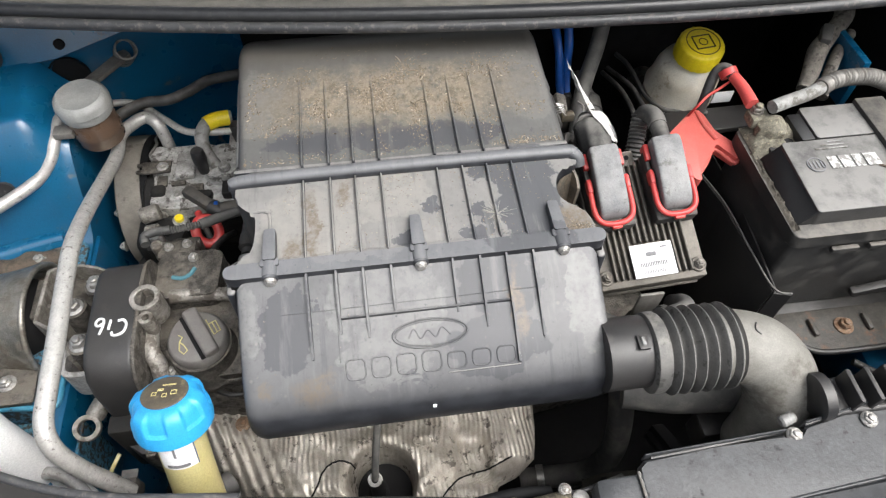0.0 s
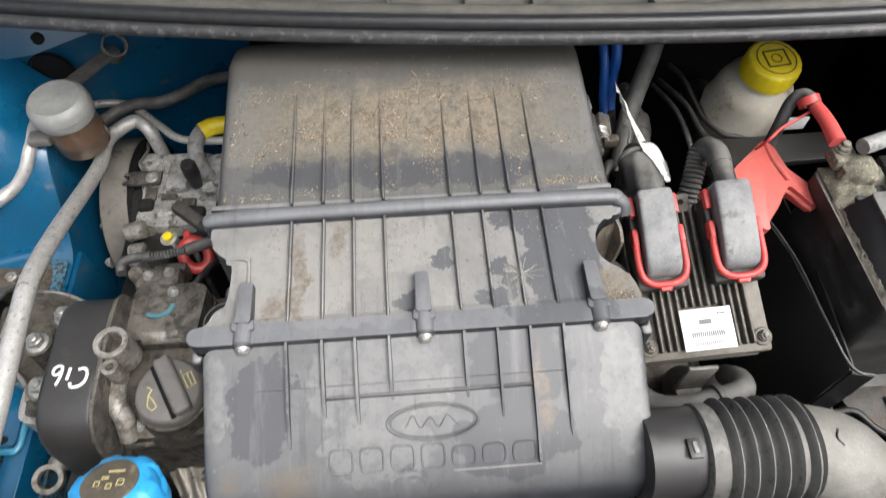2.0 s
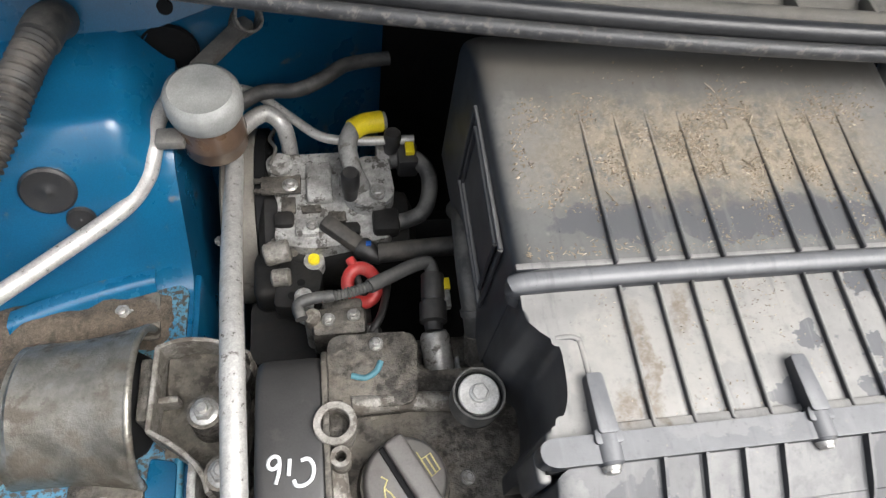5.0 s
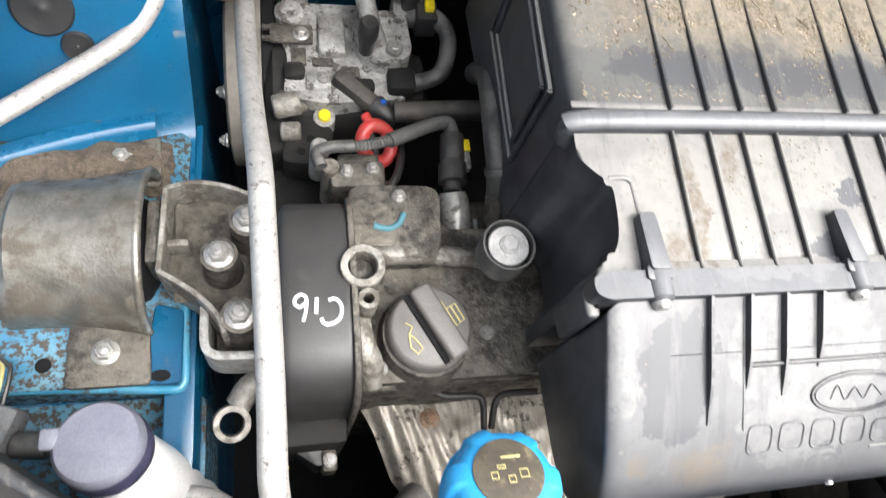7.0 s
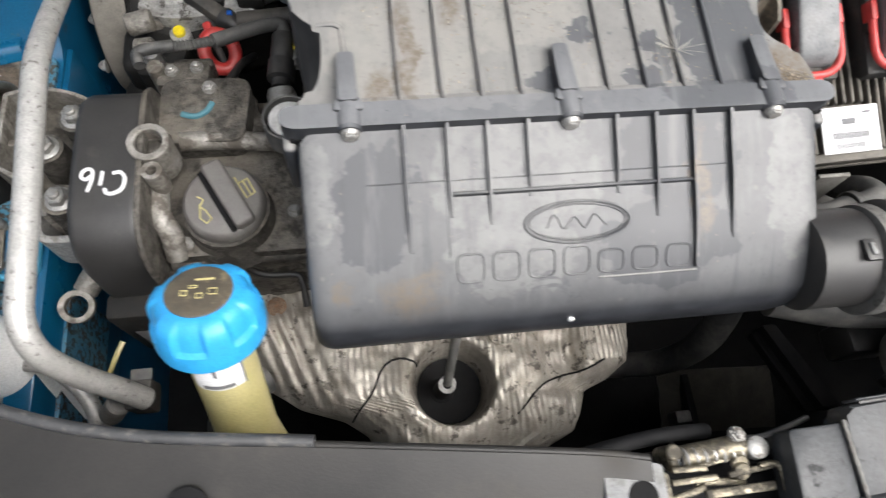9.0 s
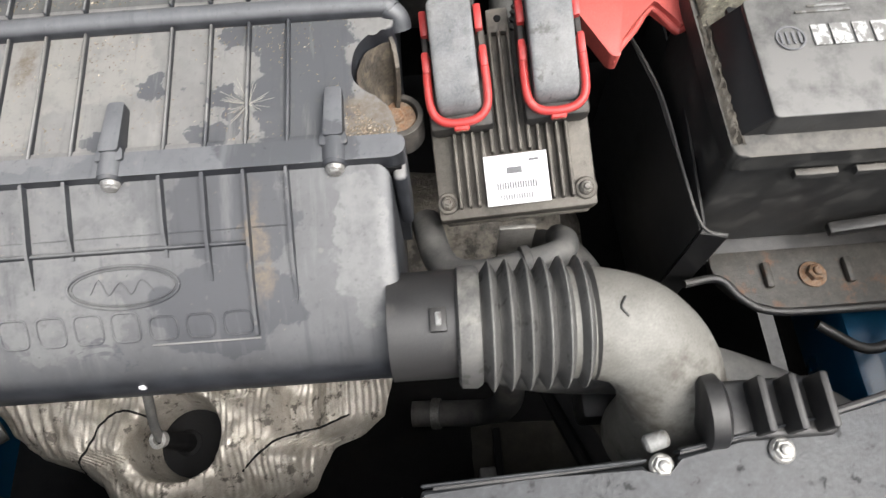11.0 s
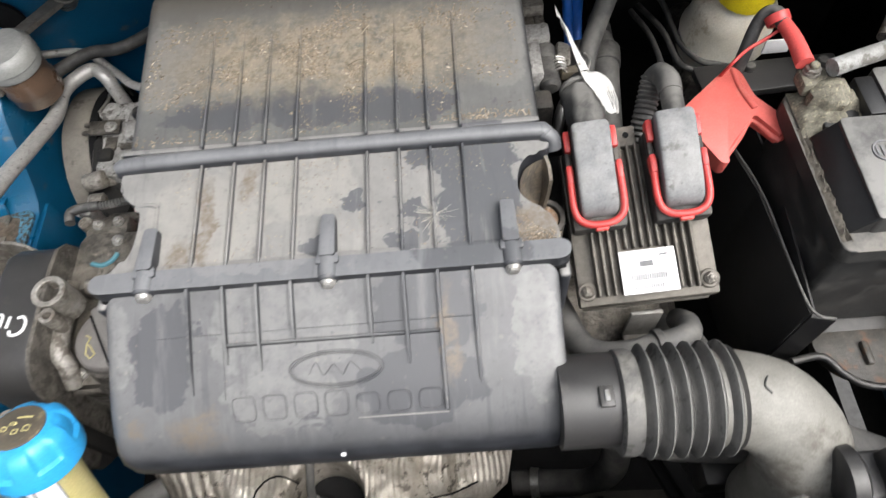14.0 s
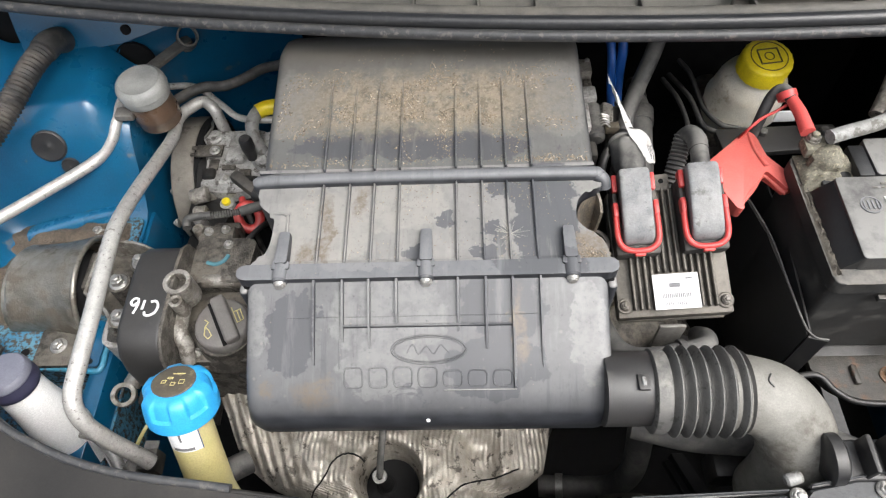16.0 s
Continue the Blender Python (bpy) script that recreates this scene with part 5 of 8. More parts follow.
part("cable", tube([(0.3475, 0.506, 0.840), (0.3495, 0.530, 0.841), (0.3515, 0.560, 0.840), (0.3495, 0.578, 0.833), (0.3450, 0.583, 0.820)], [0.0098, 0.0100, 0.0106, 0.0112, 0.0105], 18, 8), M["rubber"], cab)
part("tape", tube([(0.3505, 0.545, 0.8408), (0.3515, 0.560, 0.8402), (0.3505, 0.572, 0.8370)], [0.0112, 0.0118, 0.0114], 18, 6), M["rubber"], cab)
part("conduit", tube([(0.3455, 0.584, 0.824), (0.3415, 0.572, 0.812), (0.3345, 0.552, 0.795), (0.329, 0.535, 0.765), (0.326, 0.525, 0.70)], 0.0108, 14, 6, wave=0.0012, pitch=0.005), M["rubber"], cab)
cab = thing("coolant_pipe", "thick dusty rubber hose behind the control unit", "hose", (0.34, 0.64, 0.64))
part("hose", tube([(0.333, 0.60, 0.645), (0.334, 0.642, 0.680), (0.3365, 0.6915, 0.700), (0.340, 0.7245, 0.706), (0.343, 0.745, 0.705), (0.345, 0.770, 0.703)], [0.0165, 0.0168, 0.017, 0.0172, 0.016, 0.0125], 20, 6), M["hose"], cab)
part("sleeve", cyl((0.3395, 0.716, 0.704), (0.3435, 0.748, 0.706), 0.0195, 0.003, 28), M["rubber"], cab)
part("tail", tube([(0.345, 0.766, 0.703), (0.347, 0.79, 0.70), (0.348, 0.82, 0.69)], 0.0125, 16, 6, wave=0.0008, pitch=0.005), M["black"], cab)

# bracket and lower hoses below the unit
brk = thing("bracket", "dusty steel bracket holding the control unit", "bracket", (0.31, 0.36, 0.70))
part("plate", box((0.312, 0.368, 0.715), (0.030, 0.004, 0.055), 0.001), M["alu_dull"], brk)
part("foot", box((0.312, 0.352, 0.690), (0.028, 0.034, 0.004), 0.001), M["alu_dull"], brk)
solid("heater_hose", tube([(0.236, 0.40, 0.70), (0.246, 0.352, 0.722), (0.262, 0.332, 0.735), (0.29, 0.328, 0.742), (0.312, 0.333, 0.742)], 0.0135, 16, 8), M["hose"], "dusty grey heater hose bending below the control unit", "hose", (0.26, 0.345, 0.72))
bm = tube([(0.308, 0.333, 0.742), (0.33, 0.338, 0.742), (0.346, 0.345, 0.738), (0.352, 0.36, 0.725), (0.352, 0.375, 0.70)], 0.0115, 16, 6)
solid("heater_hose", bm, M["hose"], "grey plastic hose elbow below the control unit", "hose", (0.33, 0.345, 0.72))
solid("hose_clip", pipe_ring((0.312, 0.333, 0.742), (0.319, 0.334, 0.742), 0.0165, 0.012), M["rubber"], "spring clip round the heater hose", "hose clip", (0.315, 0.333, 0.73))
solid("large_hose", tube([(0.36, 0.42, 0.56), (0.372, 0.37, 0.63), (0.375, 0.33, 0.64), (0.36, 0.28, 0.60)], 0.026, 20, 8), M["rubber"], "wide black rubber hose below the control unit", "hose", (0.38, 0.33, 0.62))

# ======== battery and its tray ========
BX0, BX1, BY0, BY1 = 0.470, 0.716, 0.381, 0.562
bat = thing("car_battery", "dusty black car battery with faded grey lid", "battery", (0.59, 0.47, 0.64))
part("case", box((0.591, 0.471, 0.715), (0.232, 0.172, 0.155), 0.006, 3), M["battery"], bat)
lid = part("lid", prism(round_poly([(BX0, BY0), (BX1, BY0), (BX1, BY1), (BX0, BY1)], 0.012, 4), 0.786, 0.806, 0.004, 3), M["battery"], bat)
part("lid_bevel", prism([(0.4785, 0.400), (0.497, 0.400), (0.497, 0.504), (0.4785, 0.504)], 0.800, lambda x, y: (0.8065 if x < 0.48 else 0.8285) + 0.04 * (y - 0.40), 0.001, 1), M["battery_well"], bat, "black sloping side of the lid")
top = [(0.495, 0.399), (0.712, 0.399), (0.712, 0.505), (0.495, 0.505)]
part("lid_top", prism(round_poly(top, 0.005, 3), 0.803, lambda x, y: 0.829 + 0.05 * (y - 0.40), 0.004, 3), M["battery_top"], bat, "raised grey lid")
part("lid_top", prism(round_poly([(0.545, 0.507), (0.712, 0.507), (0.712, 0.562), (0.545, 0.562)], 0.005, 3), 0.803, 0.834, 0.003, 2), M["battery_top"], bat, "raised grey lid")
part("terminal_well", box((0.517, 0.532, 0.812), (0.054, 0.05, 0.014), 0.003, 2), M["battery_well"], bat)
part("well_block", box((0.5355, 0.531, 0.822), (0.018, 0.046, 0.020), 0.002, 2), M["battery_well"], bat)
part("vent_strip", box((0.64, 0.482, 0.836), (0.040, 0.165, 0.008), 0.002, 2), M["battery"], bat, "dark vent strip")
for x in (0.522, 0.570):
    part("lid_catch", box((x + 0.02, 0.3785, 0.779), (0.034, 0.006, 0.007), 0.001), M["battery"], bat)
mark = part("emblem", pipe_ring((0.523, 0.466, 0.8322), (0.523, 0.466, 0.8335), 0.0115, 0.0098), M["print_grey"], bat, "round printed emblem")
for k in range(4):
    part("emblem_bar", box((0.516 + 0.0047 * k, 0.466, 0.8331), (0.0022, 0.011, 0.0006), 0), M["print_grey"], mark)
for x, w in ((0.546, 0.012), (0.5615, 0.014), (0.577, 0.011), (0.5945, 0.017)):
    bm = box((x, 0.467, 0.8333), (w, 0.019, 0.0008), 0)
    blk = part("logo_block", bm, M["print_worn"], bat, "worn white printed block")
for k, (y, w) in enumerate(((0.489, 0.042), (0.494, 0.03), (0.499, 0.018))):
    part("print_line", box((0.553 + 0.004 * k, y, 0.8345 + 0.0002 * k), (w, 0.0022, 0.0006), 0), M["cable_grey"], bat)

tray = thing("battery_tray", "black plastic battery tray with a tall side wall", "battery tray", (0.55, 0.45, 0.60))
part("side_wall", prism([(0.4655, 0.362), (0.4685, 0.360), (0.4795, 0.497), (0.4765, 0.60), (0.4735, 0.60), (0.4765, 0.497)], 0.58, 0.735, 0.0008, 1), M["black"], tray)
part("outer_wall", prism([(0.462, 0.358), (0.4645, 0.357), (0.4585, 0.497), (0.4405, 0.575), (0.438, 0.575), (0.456, 0.497)], 0.52, 0.733, 0.0008, 1), M["black"], tray)
part("wall_corner", prism([(0.462, 0.354), (0.484, 0.348), (0.485, 0.352), (0.4645, 0.358)], 0.58, 0.734, 0.0008, 1), M["black"], tray)
part("wall_edge", tube([(0.4405, 0.575, 0.734), (0.4575, 0.497, 0.735), (0.4605, 0.42, 0.735), (0.463, 0.37, 0.735), (0.470, 0.354, 0.735), (0.484, 0.350, 0.735)], 0.0014, 8, 5), M["hose"], tray)
part("base", box((0.59, 0.465, 0.632), (0.25, 0.20, 0.012), 0.003), M["black"], tray)
lip = [(0.505, 0.350), (0.525, 0.325), (0.56, 0.312), (0.72, 0.312), (0.72, 0.372), (0.505, 0.372)]
part("front_lip", prism(round_poly(lip, 0.006, 3), 0.628, 0.640, 0.003, 2), M["shelf"], tray, "grimy rust-edged clamp shelf")
part("front_edge", tube([(0.470, 0.338, 0.655), (0.505, 0.342, 0.650), (0.525, 0.322, 0.645), (0.555, 0.309, 0.642), (0.64, 0.307, 0.642), (0.72, 0.307, 0.642)], 0.004, 10, 6), M["black"], tray)
part("ridge", box((0.555, 0.345, 0.643), (0.008, 0.026, 0.008), 0.003, 2), M["shelf"], tray)
part("ridge", box((0.632, 0.345, 0.643), (0.008, 0.026, 0.008), 0.003, 2), M["shelf"], tray)
part("clamp_bolt", hexbolt((0.598, 0.343, 0.641), (0, 0, 1), 0.0075, 0.010, 1.7), M["rust"], tray, "rusty clamp bolt")
part("clamp_bar", box((0.655, 0.372, 0.69), (0.11, 0.012, 0.012), 0.003, 2, Matrix.Translation((0.655, 0.372, 0.69)) @ Matrix.Rotation(radians(-12), 4, "Y") @ Matrix.Translation((-0.655, -0.372, -0.69))), M["black"], tray)

clamp = thing("battery_clamp", "corroded battery terminal clamp with a furred bolt", "terminal clamp", (0.498, 0.555, 0.815))
part("ring", lathe((0.502, 0.540, 0.815), (0.502, 0.540, 1), [(0.012, 0), (0.0185, 0.002), (0.018, 0.016), (0.0145, 0.02), (0.008, 0.023), (0, 0.024)], 20, lumps=lambda a, i: 1 + 0.10 * math.sin(3 * a + i) + 0.06 * math.sin(7 * a)), M["corrosion"], clamp)
part("jaw", box((0.490, 0.556, 0.828), (0.026, 0.024, 0.016), 0.004, 2), M["corrosion"], clamp)
part("stud", cyl((0.488, 0.560, 0.832), (0.487, 0.560, 0.848), 0.0045, 0.001, 14), M["corrosion"], clamp)
part("nut", hexbolt((0.4875, 0.560, 0.836), (-0.05, 0, 1), 0.0068, 0.008, 1.2, False), M["cast"], clamp)
part("fur", grid(30, 24, lambda u, v: (0.474 + 0.078 * u, 0.505 + 0.056 * v, 0.808 + 0.016 * noise.noise((u * 6, v * 5, 2)) * math.sin(math.pi * u) * math.sin(math.pi * v) + 0.018 * (math.sin(math.pi * u) * math.sin(math.pi * v)) ** 0.6)), M["corrosion"], clamp, "crumbly grey corrosion")

solid("dirt_strip", grid(8, 60, lambda u, v: (0.4715 + 0.010 * u + 0.002 * noise.noise((v * 9, 0, 1)), 0.392 + 0.125 * v, 0.8062 + 0.0035 * math.sin(math.pi * u) * (0.6 + noise.noise((u * 4, v * 22, 6))))), M["pocket"], "brown dirt caked along the battery lid's edge", "dirt", (0.476, 0.45, 0.806), kind="stuff")
gsl = thing("battery_cable", "battery cable in a pale grey sleeve", "battery cable", (0.58, 0.59, 0.83))
part("sleeve", tube([(0.498, 0.551, 0.850), (0.522, 0.558, 0.851), (0.551, 0.566, 0.852), (0.575, 0.576, 0.853)], 0.0086, 16, 6), M["cable_grey"], gsl)
part("conduit", tube([(0.573, 0.575, 0.853), (0.592, 0.584, 0.853), (0.616, 0.590, 0.852), (0.66, 0.592, 0.846), (0.72, 0.585, 0.82)], 0.0105, 14, 6, wave=0.0010, pitch=0.005), M["alu_dull"], gsl)
rsl = thing("battery_cable", "battery cable with a bright red shrink sleeve", "battery cable", (0.47, 0.60, 0.83))
part("sleeve", tube([(0.4785, 0.563, 0.846), (0.476, 0.590, 0.850), (0.4725, 0.616, 0.850)], [0.0085, 0.0075, 0.0068], 16, 6), M["sleeve_red"], rsl)
part("cable", tube([(0.473, 0.612, 0.850), (0.469, 0.630, 0.850), (0.459, 0.632, 0.838), (0.448, 0.615, 0.80), (0.44, 0.60, 0.70)], 0.0070, 12, 6), M["rubber"], rsl)
part("band", pipe_ring((0.4715, 0.618, 0.846), (0.4695, 0.626, 0.850), 0.0115, 0.0088), M["red"], rsl)
part("strap", tube([(0.470, 0.612, 0.842), (0.458, 0.608, 0.836), (0.441, 0.602, 0.830), (0.425, 0.592, 0.822), (0.424, 0.600, 0.80)], 0.0018, 8, 8), M["red"], rsl)

cov = thing("terminal_cover", "soft red plastic terminal cover hanging open", "terminal cover", (0.42, 0.53, 0.75))
pl = [(0.377, 0.565), (0.381, 0.545), (0.404, 0.501), (0.412, 0.500), (0.413, 0.514), (0.430, 0.534), (0.449, 0.554), (0.470, 0.527), (0.480, 0.548), (0.454, 0.575), (0.446, 0.606), (0.436, 0.614)]
CV = Matrix.Translation((0.42, 0.54, 0.79)) @ Matrix.Rotation(radians(8), 4, "X") @ Matrix.Translation((-0.42, -0.54, -0.79))
part("shell", prism(round_poly(pl, 0.005, 3), 0.768, lambda x, y: 0.789 - 0.10 * max(0, x - 0.44), 0.004, 3, CV), M["red_soft"], cov)
part("lip", tube([CV @ Vector((x, y, 0.778)) for x, y in ((0.406, 0.501), (0.412, 0.511), (0.431, 0.532), (0.449, 0.552), (0.469, 0.527), (0.480, 0.546))], 0.0032, 10, 4), M["red_soft"], cov)
part("fold", tube([CV @ Vector((x, y, 0.7885)) for x, y in ((0.438, 0.608), (0.441, 0.585), (0.450, 0.560))], 0.003, 10, 5), M["red_soft"], cov)

# ======== brake fluid reservoir ========
br = thing("brake_fluid_reservoir", "grubby cream brake fluid reservoir with a yellow cap", "fluid reservoir", (0.485, 0.745, 0.66))
ax = Vector((0.02, -0.16, 1)).normalized()
bc = Vector((0.497, 0.741, 0.806))
part("bottle", lathe(bc - ax * 0.13, bc, [(0.042, 0), (0.052, 0.006), (0.053, 0.03), (0.0555, 0.034), (0.053, 0.04), (0.050, 0.070), (0.045, 0.084), (0.034, 0.092), (0.031, 0.098), (0.031, 0.112)], 36), M["cream"], br)
cap = part("cap", lathe(bc - ax * 0.024, bc, [(0.032, -0.006), (0.0345, -0.004), (0.0342, 0.018), (0.032, 0.022), (0.0275, 0.024), (0, 0.024)], 60, lumps=lambda a, i: 1 + (0.022 * (1 if math.cos(20 * a) > 0 else 0) if 0 < i < 4 else 0)), M["yellow"], br, "bright yellow ribbed cap")
m, _ = axis_frame(bc, bc + ax)
sq = [m @ Vector((x, y, 0.0006)) for x, y in ((-0.014, -0.012), (0.014, -0.012), (0.014, 0.012), (-0.014, 0.012), (-0.014, -0.012))]
for a, b in zip(sq[:-1], sq[1:]):
    part("print_line", tube([a, b], 0.0010, 8, 2), M["ink"], cap)
part("print_ring", pipe_ring(bc + ax * 0.0002, bc + ax * 0.0009, 0.007, 0.0055), M["ink"], cap)
part("print_ring", pipe_ring(bc + ax * 0.0002, bc + ax * 0.0009, 0.0255, 0.0240), M["ink"], cap)
part("bottle_label", box(tuple(bc + Vector((0.03, -0.055, -0.06))), (0.03, 0.002, 0.02), 0.0005), M["paper"], br)
ms = thing("master_cylinder", "dark master cylinder and servo behind the battery", "brake servo", (0.50, 0.80, 0.62))
part("servo", lathe((0.48, 0.98, 0.64), (0.48, 0.80, 0.64), [(0.10, 0), (0.12, 0.02), (0.12, 0.06), (0.09, 0.10), (0.03, 0.12)], 36), M["gloom"], ms)
part("cylinder", cyl((0.48, 0.86, 0.65), (0.46, 0.66, 0.655), 0.022, 0.004, 24), M["cast_dark"], ms)
for pts in ([(0.425, 0.86, 0.70), (0.4335, 0.824, 0.705), (0.4365, 0.776, 0.705), (0.4396, 0.744, 0.705), (0.4555, 0.714, 0.705), (0.474, 0.706, 0.705), (0.52, 0.70, 0.70)],
            [(0.412, 0.85, 0.68), (0.4225, 0.771, 0.705), (0.4286, 0.718, 0.705), (0.441, 0.701, 0.705), (0.47, 0.695, 0.70)],
            [(0.400, 0.84, 0.68), (0.408, 0.765, 0.70), (0.412, 0.70, 0.695), (0.418, 0.66, 0.66)]):
    part("brake_pipe", tube(pts, 0.0038, 10, 6), M["rubber"], ms)
part("shelf", prism(round_poly([(0.440, 0.640), (0.60, 0.648), (0.606, 0.692), (0.436, 0.688)], 0.006, 3), 0.712, 0.722, 0.003, 2), M["cover_black"], ms, "dusty black shelf below the reservoir")
for x in (0.50, 0.585):
    part("shelf_stud", cyl((x, 0.676, 0.720), (x, 0.676, 0.730), 0.006, 0.001, 16), M["rubber"], ms)

# ======== left side fluids ========
ps = thing("clutch_fluid_reservoir", "small amber fluid reservoir with a dusty grey cap", "fluid reservoir", (-0.388, 0.750, 0.71))
pc = Vector((-0.392, 0.752, 0.792))
px = Vector((0.0, -0.06, 1)).normalized()
part("bottle", lathe(pc - px * 0.085, pc, [(0.026, 0), (0.0325, 0.004), (0.033, 0.020), (0.034, 0.024), (0.0325, 0.028), (0.032, 0.062)], 36), M["amber"], ps, "dark amber translucent bottle")
part("cap", lathe(pc - px * 0.030, pc, [(0.0345, 0), (0.036, 0.003), (0.0355, 0.011), (0.037, 0.013), (0.0365, 0.022), (0.0345, 0.0265), (0.0315, 0.029), (0.0295, 0.0305), (0.0275, 0.0295), (0.012, 0.0298), (0, 0.030)], 72, lumps=lambda a, i: 1 + (0.012 * smooth(0.5, 0.8, math.cos(12 * a)) if 2 < i < 5 else 0)), M["cap_grey"], ps, "dusty grey cap")
part("holder", box((-0.428, 0.735, 0.742), (0.028, 0.020, 0.012), 0.003), M["alu_dull"], ps)

co = thing("coolant_filler", "yellowed coolant filler neck with a bright blue cap", "coolant filler", (-0.215, 0.205, 0.66))
cx = Vector((0.0, 0.40, 0.92)).normalized()
cc = Vector((-0.216, 0.277, 0.825))
part("neck", lathe(cc - cx * 0.24, cc, [(0.034, 0), (0.030, 0.03), (0.0245, 0.07), (0.0235, 0.13), (0.0235, 0.20), (0.026, 0.205)], 32), M["neck"], co)
lobed = (0, 0, 0, 0, 0.10, 0.115, 0.12, 0.10, 0.05, 0, 0)
cap = part("cap", lathe(cc - cx * 0.040, cc, [(0.034, 0), (0.0366, 0.0015), (0.0371, 0.0060), (0.0364, 0.0160), (0.0328, 0.0182), (0.0320, 0.0260), (0.0308, 0.0310), (0.0288, 0.0350), (0.0258, 0.0375), (0.0225, 0.0392), (0, 0.0390)], 144, lumps=lambda a, i: 1 + lobed[i] * smooth(-0.25, 0.35, math.cos(6 * a + 0.9))), M["cap_blue"], co, "bright blue lobed cap")
part("disc", lathe(cc - cx * 0.001, cc, [(0.0215, 0), (0.0215, 0.0015), (0.020, 0.002), (0, 0.002)], 40), M["disc"], cap, "dark printed disc")
m, _ = axis_frame(cc + cx * 0.0012, cc + cx)
for x, y, w, h in ((-0.009, 0.002, 0.005, 0.005), (-0.001, 0.005, 0.004, 0.004), (0.009, 0.002, 0.004, 0.004), (-0.003, -0.009, 0.012, 0.0008), (0.004, -0.003, 0.005, 0.002)):
    fr = [m @ Vector((x + sx * w / 2, y + sy * h / 2, 0.0001)) for sx, sy in ((-1, -1), (1, -1), (1, 1), (-1, 1), (-1, -1))]
    part("pictogram", tube(fr, 0.0004, 6, 1), M["print_gold"], cap)


def band(c, axis, r, h0, h1, a0, a1, n=20):
    m, _ = axis_frame(c, c + axis)
    return grid(n, 4, lambda u, v: m @ Vector((r * math.cos(a0 + (a1 - a0) * u), r * math.sin(a0 + (a1 - a0) * u), h0 + (h1 - h0) * v)))


m0, _ = axis_frame(cc, cc + cx)
face = m0.to_3x3().inverted() @ Vector((0.10, -0.95, 0.2))
fa = math.atan2(face.y, face.x)
lab = part("label", thicken(band(cc, cx, 0.0239, -0.078, -0.045, fa - 0.85, fa + 0.65), 0.0004), M["paper"], co, "white printed label")
part("print_line", band(cc, cx, 0.0246, -0.0755, -0.0715, fa - 0.55, fa + 0.35, 8), M["print_grey"], lab)
part("print_mark", band(cc, cx, 0.0246, -0.062, -0.050, fa - 0.16, fa - 0.06, 4), M["print_grey"], lab)
part("print_edge", band(cc, cx, 0.0246, -0.078, -0.045, fa + 0.66, fa + 0.70, 3), M["print_navy"], lab)

wa = thing("washer_bottle", "white washer bottle neck with a lilac grey lid", "washer bottle", (-0.46, 0.31, 0.52))
wx = Vector((-0.05, 0.16, 1)).normalized()
wc = Vector((-0.463, 0.326, 0.742))
part("neck", lathe(wc - wx * 0.26, wc, [(0.040, 0), (0.037, 0.06), (0.033, 0.14), (0.0275, 0.20), (0.0260, 0.235)], 36), M["bottle_white"], wa)
part("collar", lathe(wc - wx * 0.030, wc, [(0.0280, 0), (0.0295, 0.002), (0.0295, 0.010), (0.0278, 0.013), (0.0272, 0.018)], 40), M["violet_dark"], wa, "dark violet collar")
part("lid", lathe(wc - wx * 0.012, wc, [(0.0272, 0), (0.0287, 0.002), (0.0282, 0.008), (0.0255, 0.0115), (0.016, 0.0125), (0, 0.0125)], 44), M["purple"], wa, "lilac grey snap lid")
part("thumb_tab", box(tuple(wc + Vector((-0.029, 0.004, -0.004))), (0.012, 0.014, 0.005), 0.0022, 2), M["purple"], wa)

# ======== engine top ========
eng = thing("engine", "oily engine top with cast camshaft cover and black timing cover", "engine", (-0.05, 0.43, 0.40))
part("block", box((-0.04, 0.455, 0.49), (0.50, 0.19, 0.30), 0.01, 2), M["cast_dark"], eng)
part("cam_cover", prism(round_poly([(-0.288, 0.362), (0.20, 0.362), (0.20, 0.50), (-0.205, 0.50), (-0.205, 0.532), (-0.288, 0.532)], 0.012, 4), 0.62, 0.676, 0.008, 3), M["cast_dark"], eng)
part("cover_hump", prism(round_poly([(-0.288, 0.462), (-0.212, 0.462), (-0.206, 0.53), (-0.288, 0.532)], 0.012, 4), 0.66, 0.704, 0.008, 3), M["cast_dark"], eng)
part("cover_rim", tube([(-0.276, 0.364, 0.672), (-0.277, 0.378, 0.690), (-0.285, 0.40, 0.702), (-0.286, 0.47, 0.702)], 0.010, 12, 6), M["cast"], eng)
part("cover_edge", tube([(-0.285, 0.365, 0.655), (-0.2, 0.365, 0.658), (-0.05, 0.365, 0.655)], 0.007, 10, 5), M["cast_dark"], eng)
part("wire_stay", tube([(-0.222, 0.362, 0.635), (-0.205, 0.354, 0.636), (-0.178, 0.352, 0.636), (-0.172, 0.345, 0.634), (-0.170, 0.325, 0.62)], 0.0032, 10, 6), M["black"], eng, "bent black wire stay")
part("wire_stay", tube([(-0.120, 0.352, 0.636), (-0.150, 0.352, 0.636), (-0.160, 0.345, 0.634), (-0.163, 0.325, 0.62)], 0.0032, 10, 6), M["black"], eng, "bent black wire stay")
part("gallery", tube([(-0.27, 0.466, 0.70), (-0.23, 0.468, 0.695), (-0.17, 0.464, 0.690)], 0.009, 12, 5), M["cast"], eng)
part("filler_neck", lathe((-0.229, 0.398, 0.66), (-0.229, 0.396, 1), [(0.046, 0), (0.041, 0.012), (0.0385, 0.024), (0.0375, 0.036)], 36), M["cast_dark"], eng)
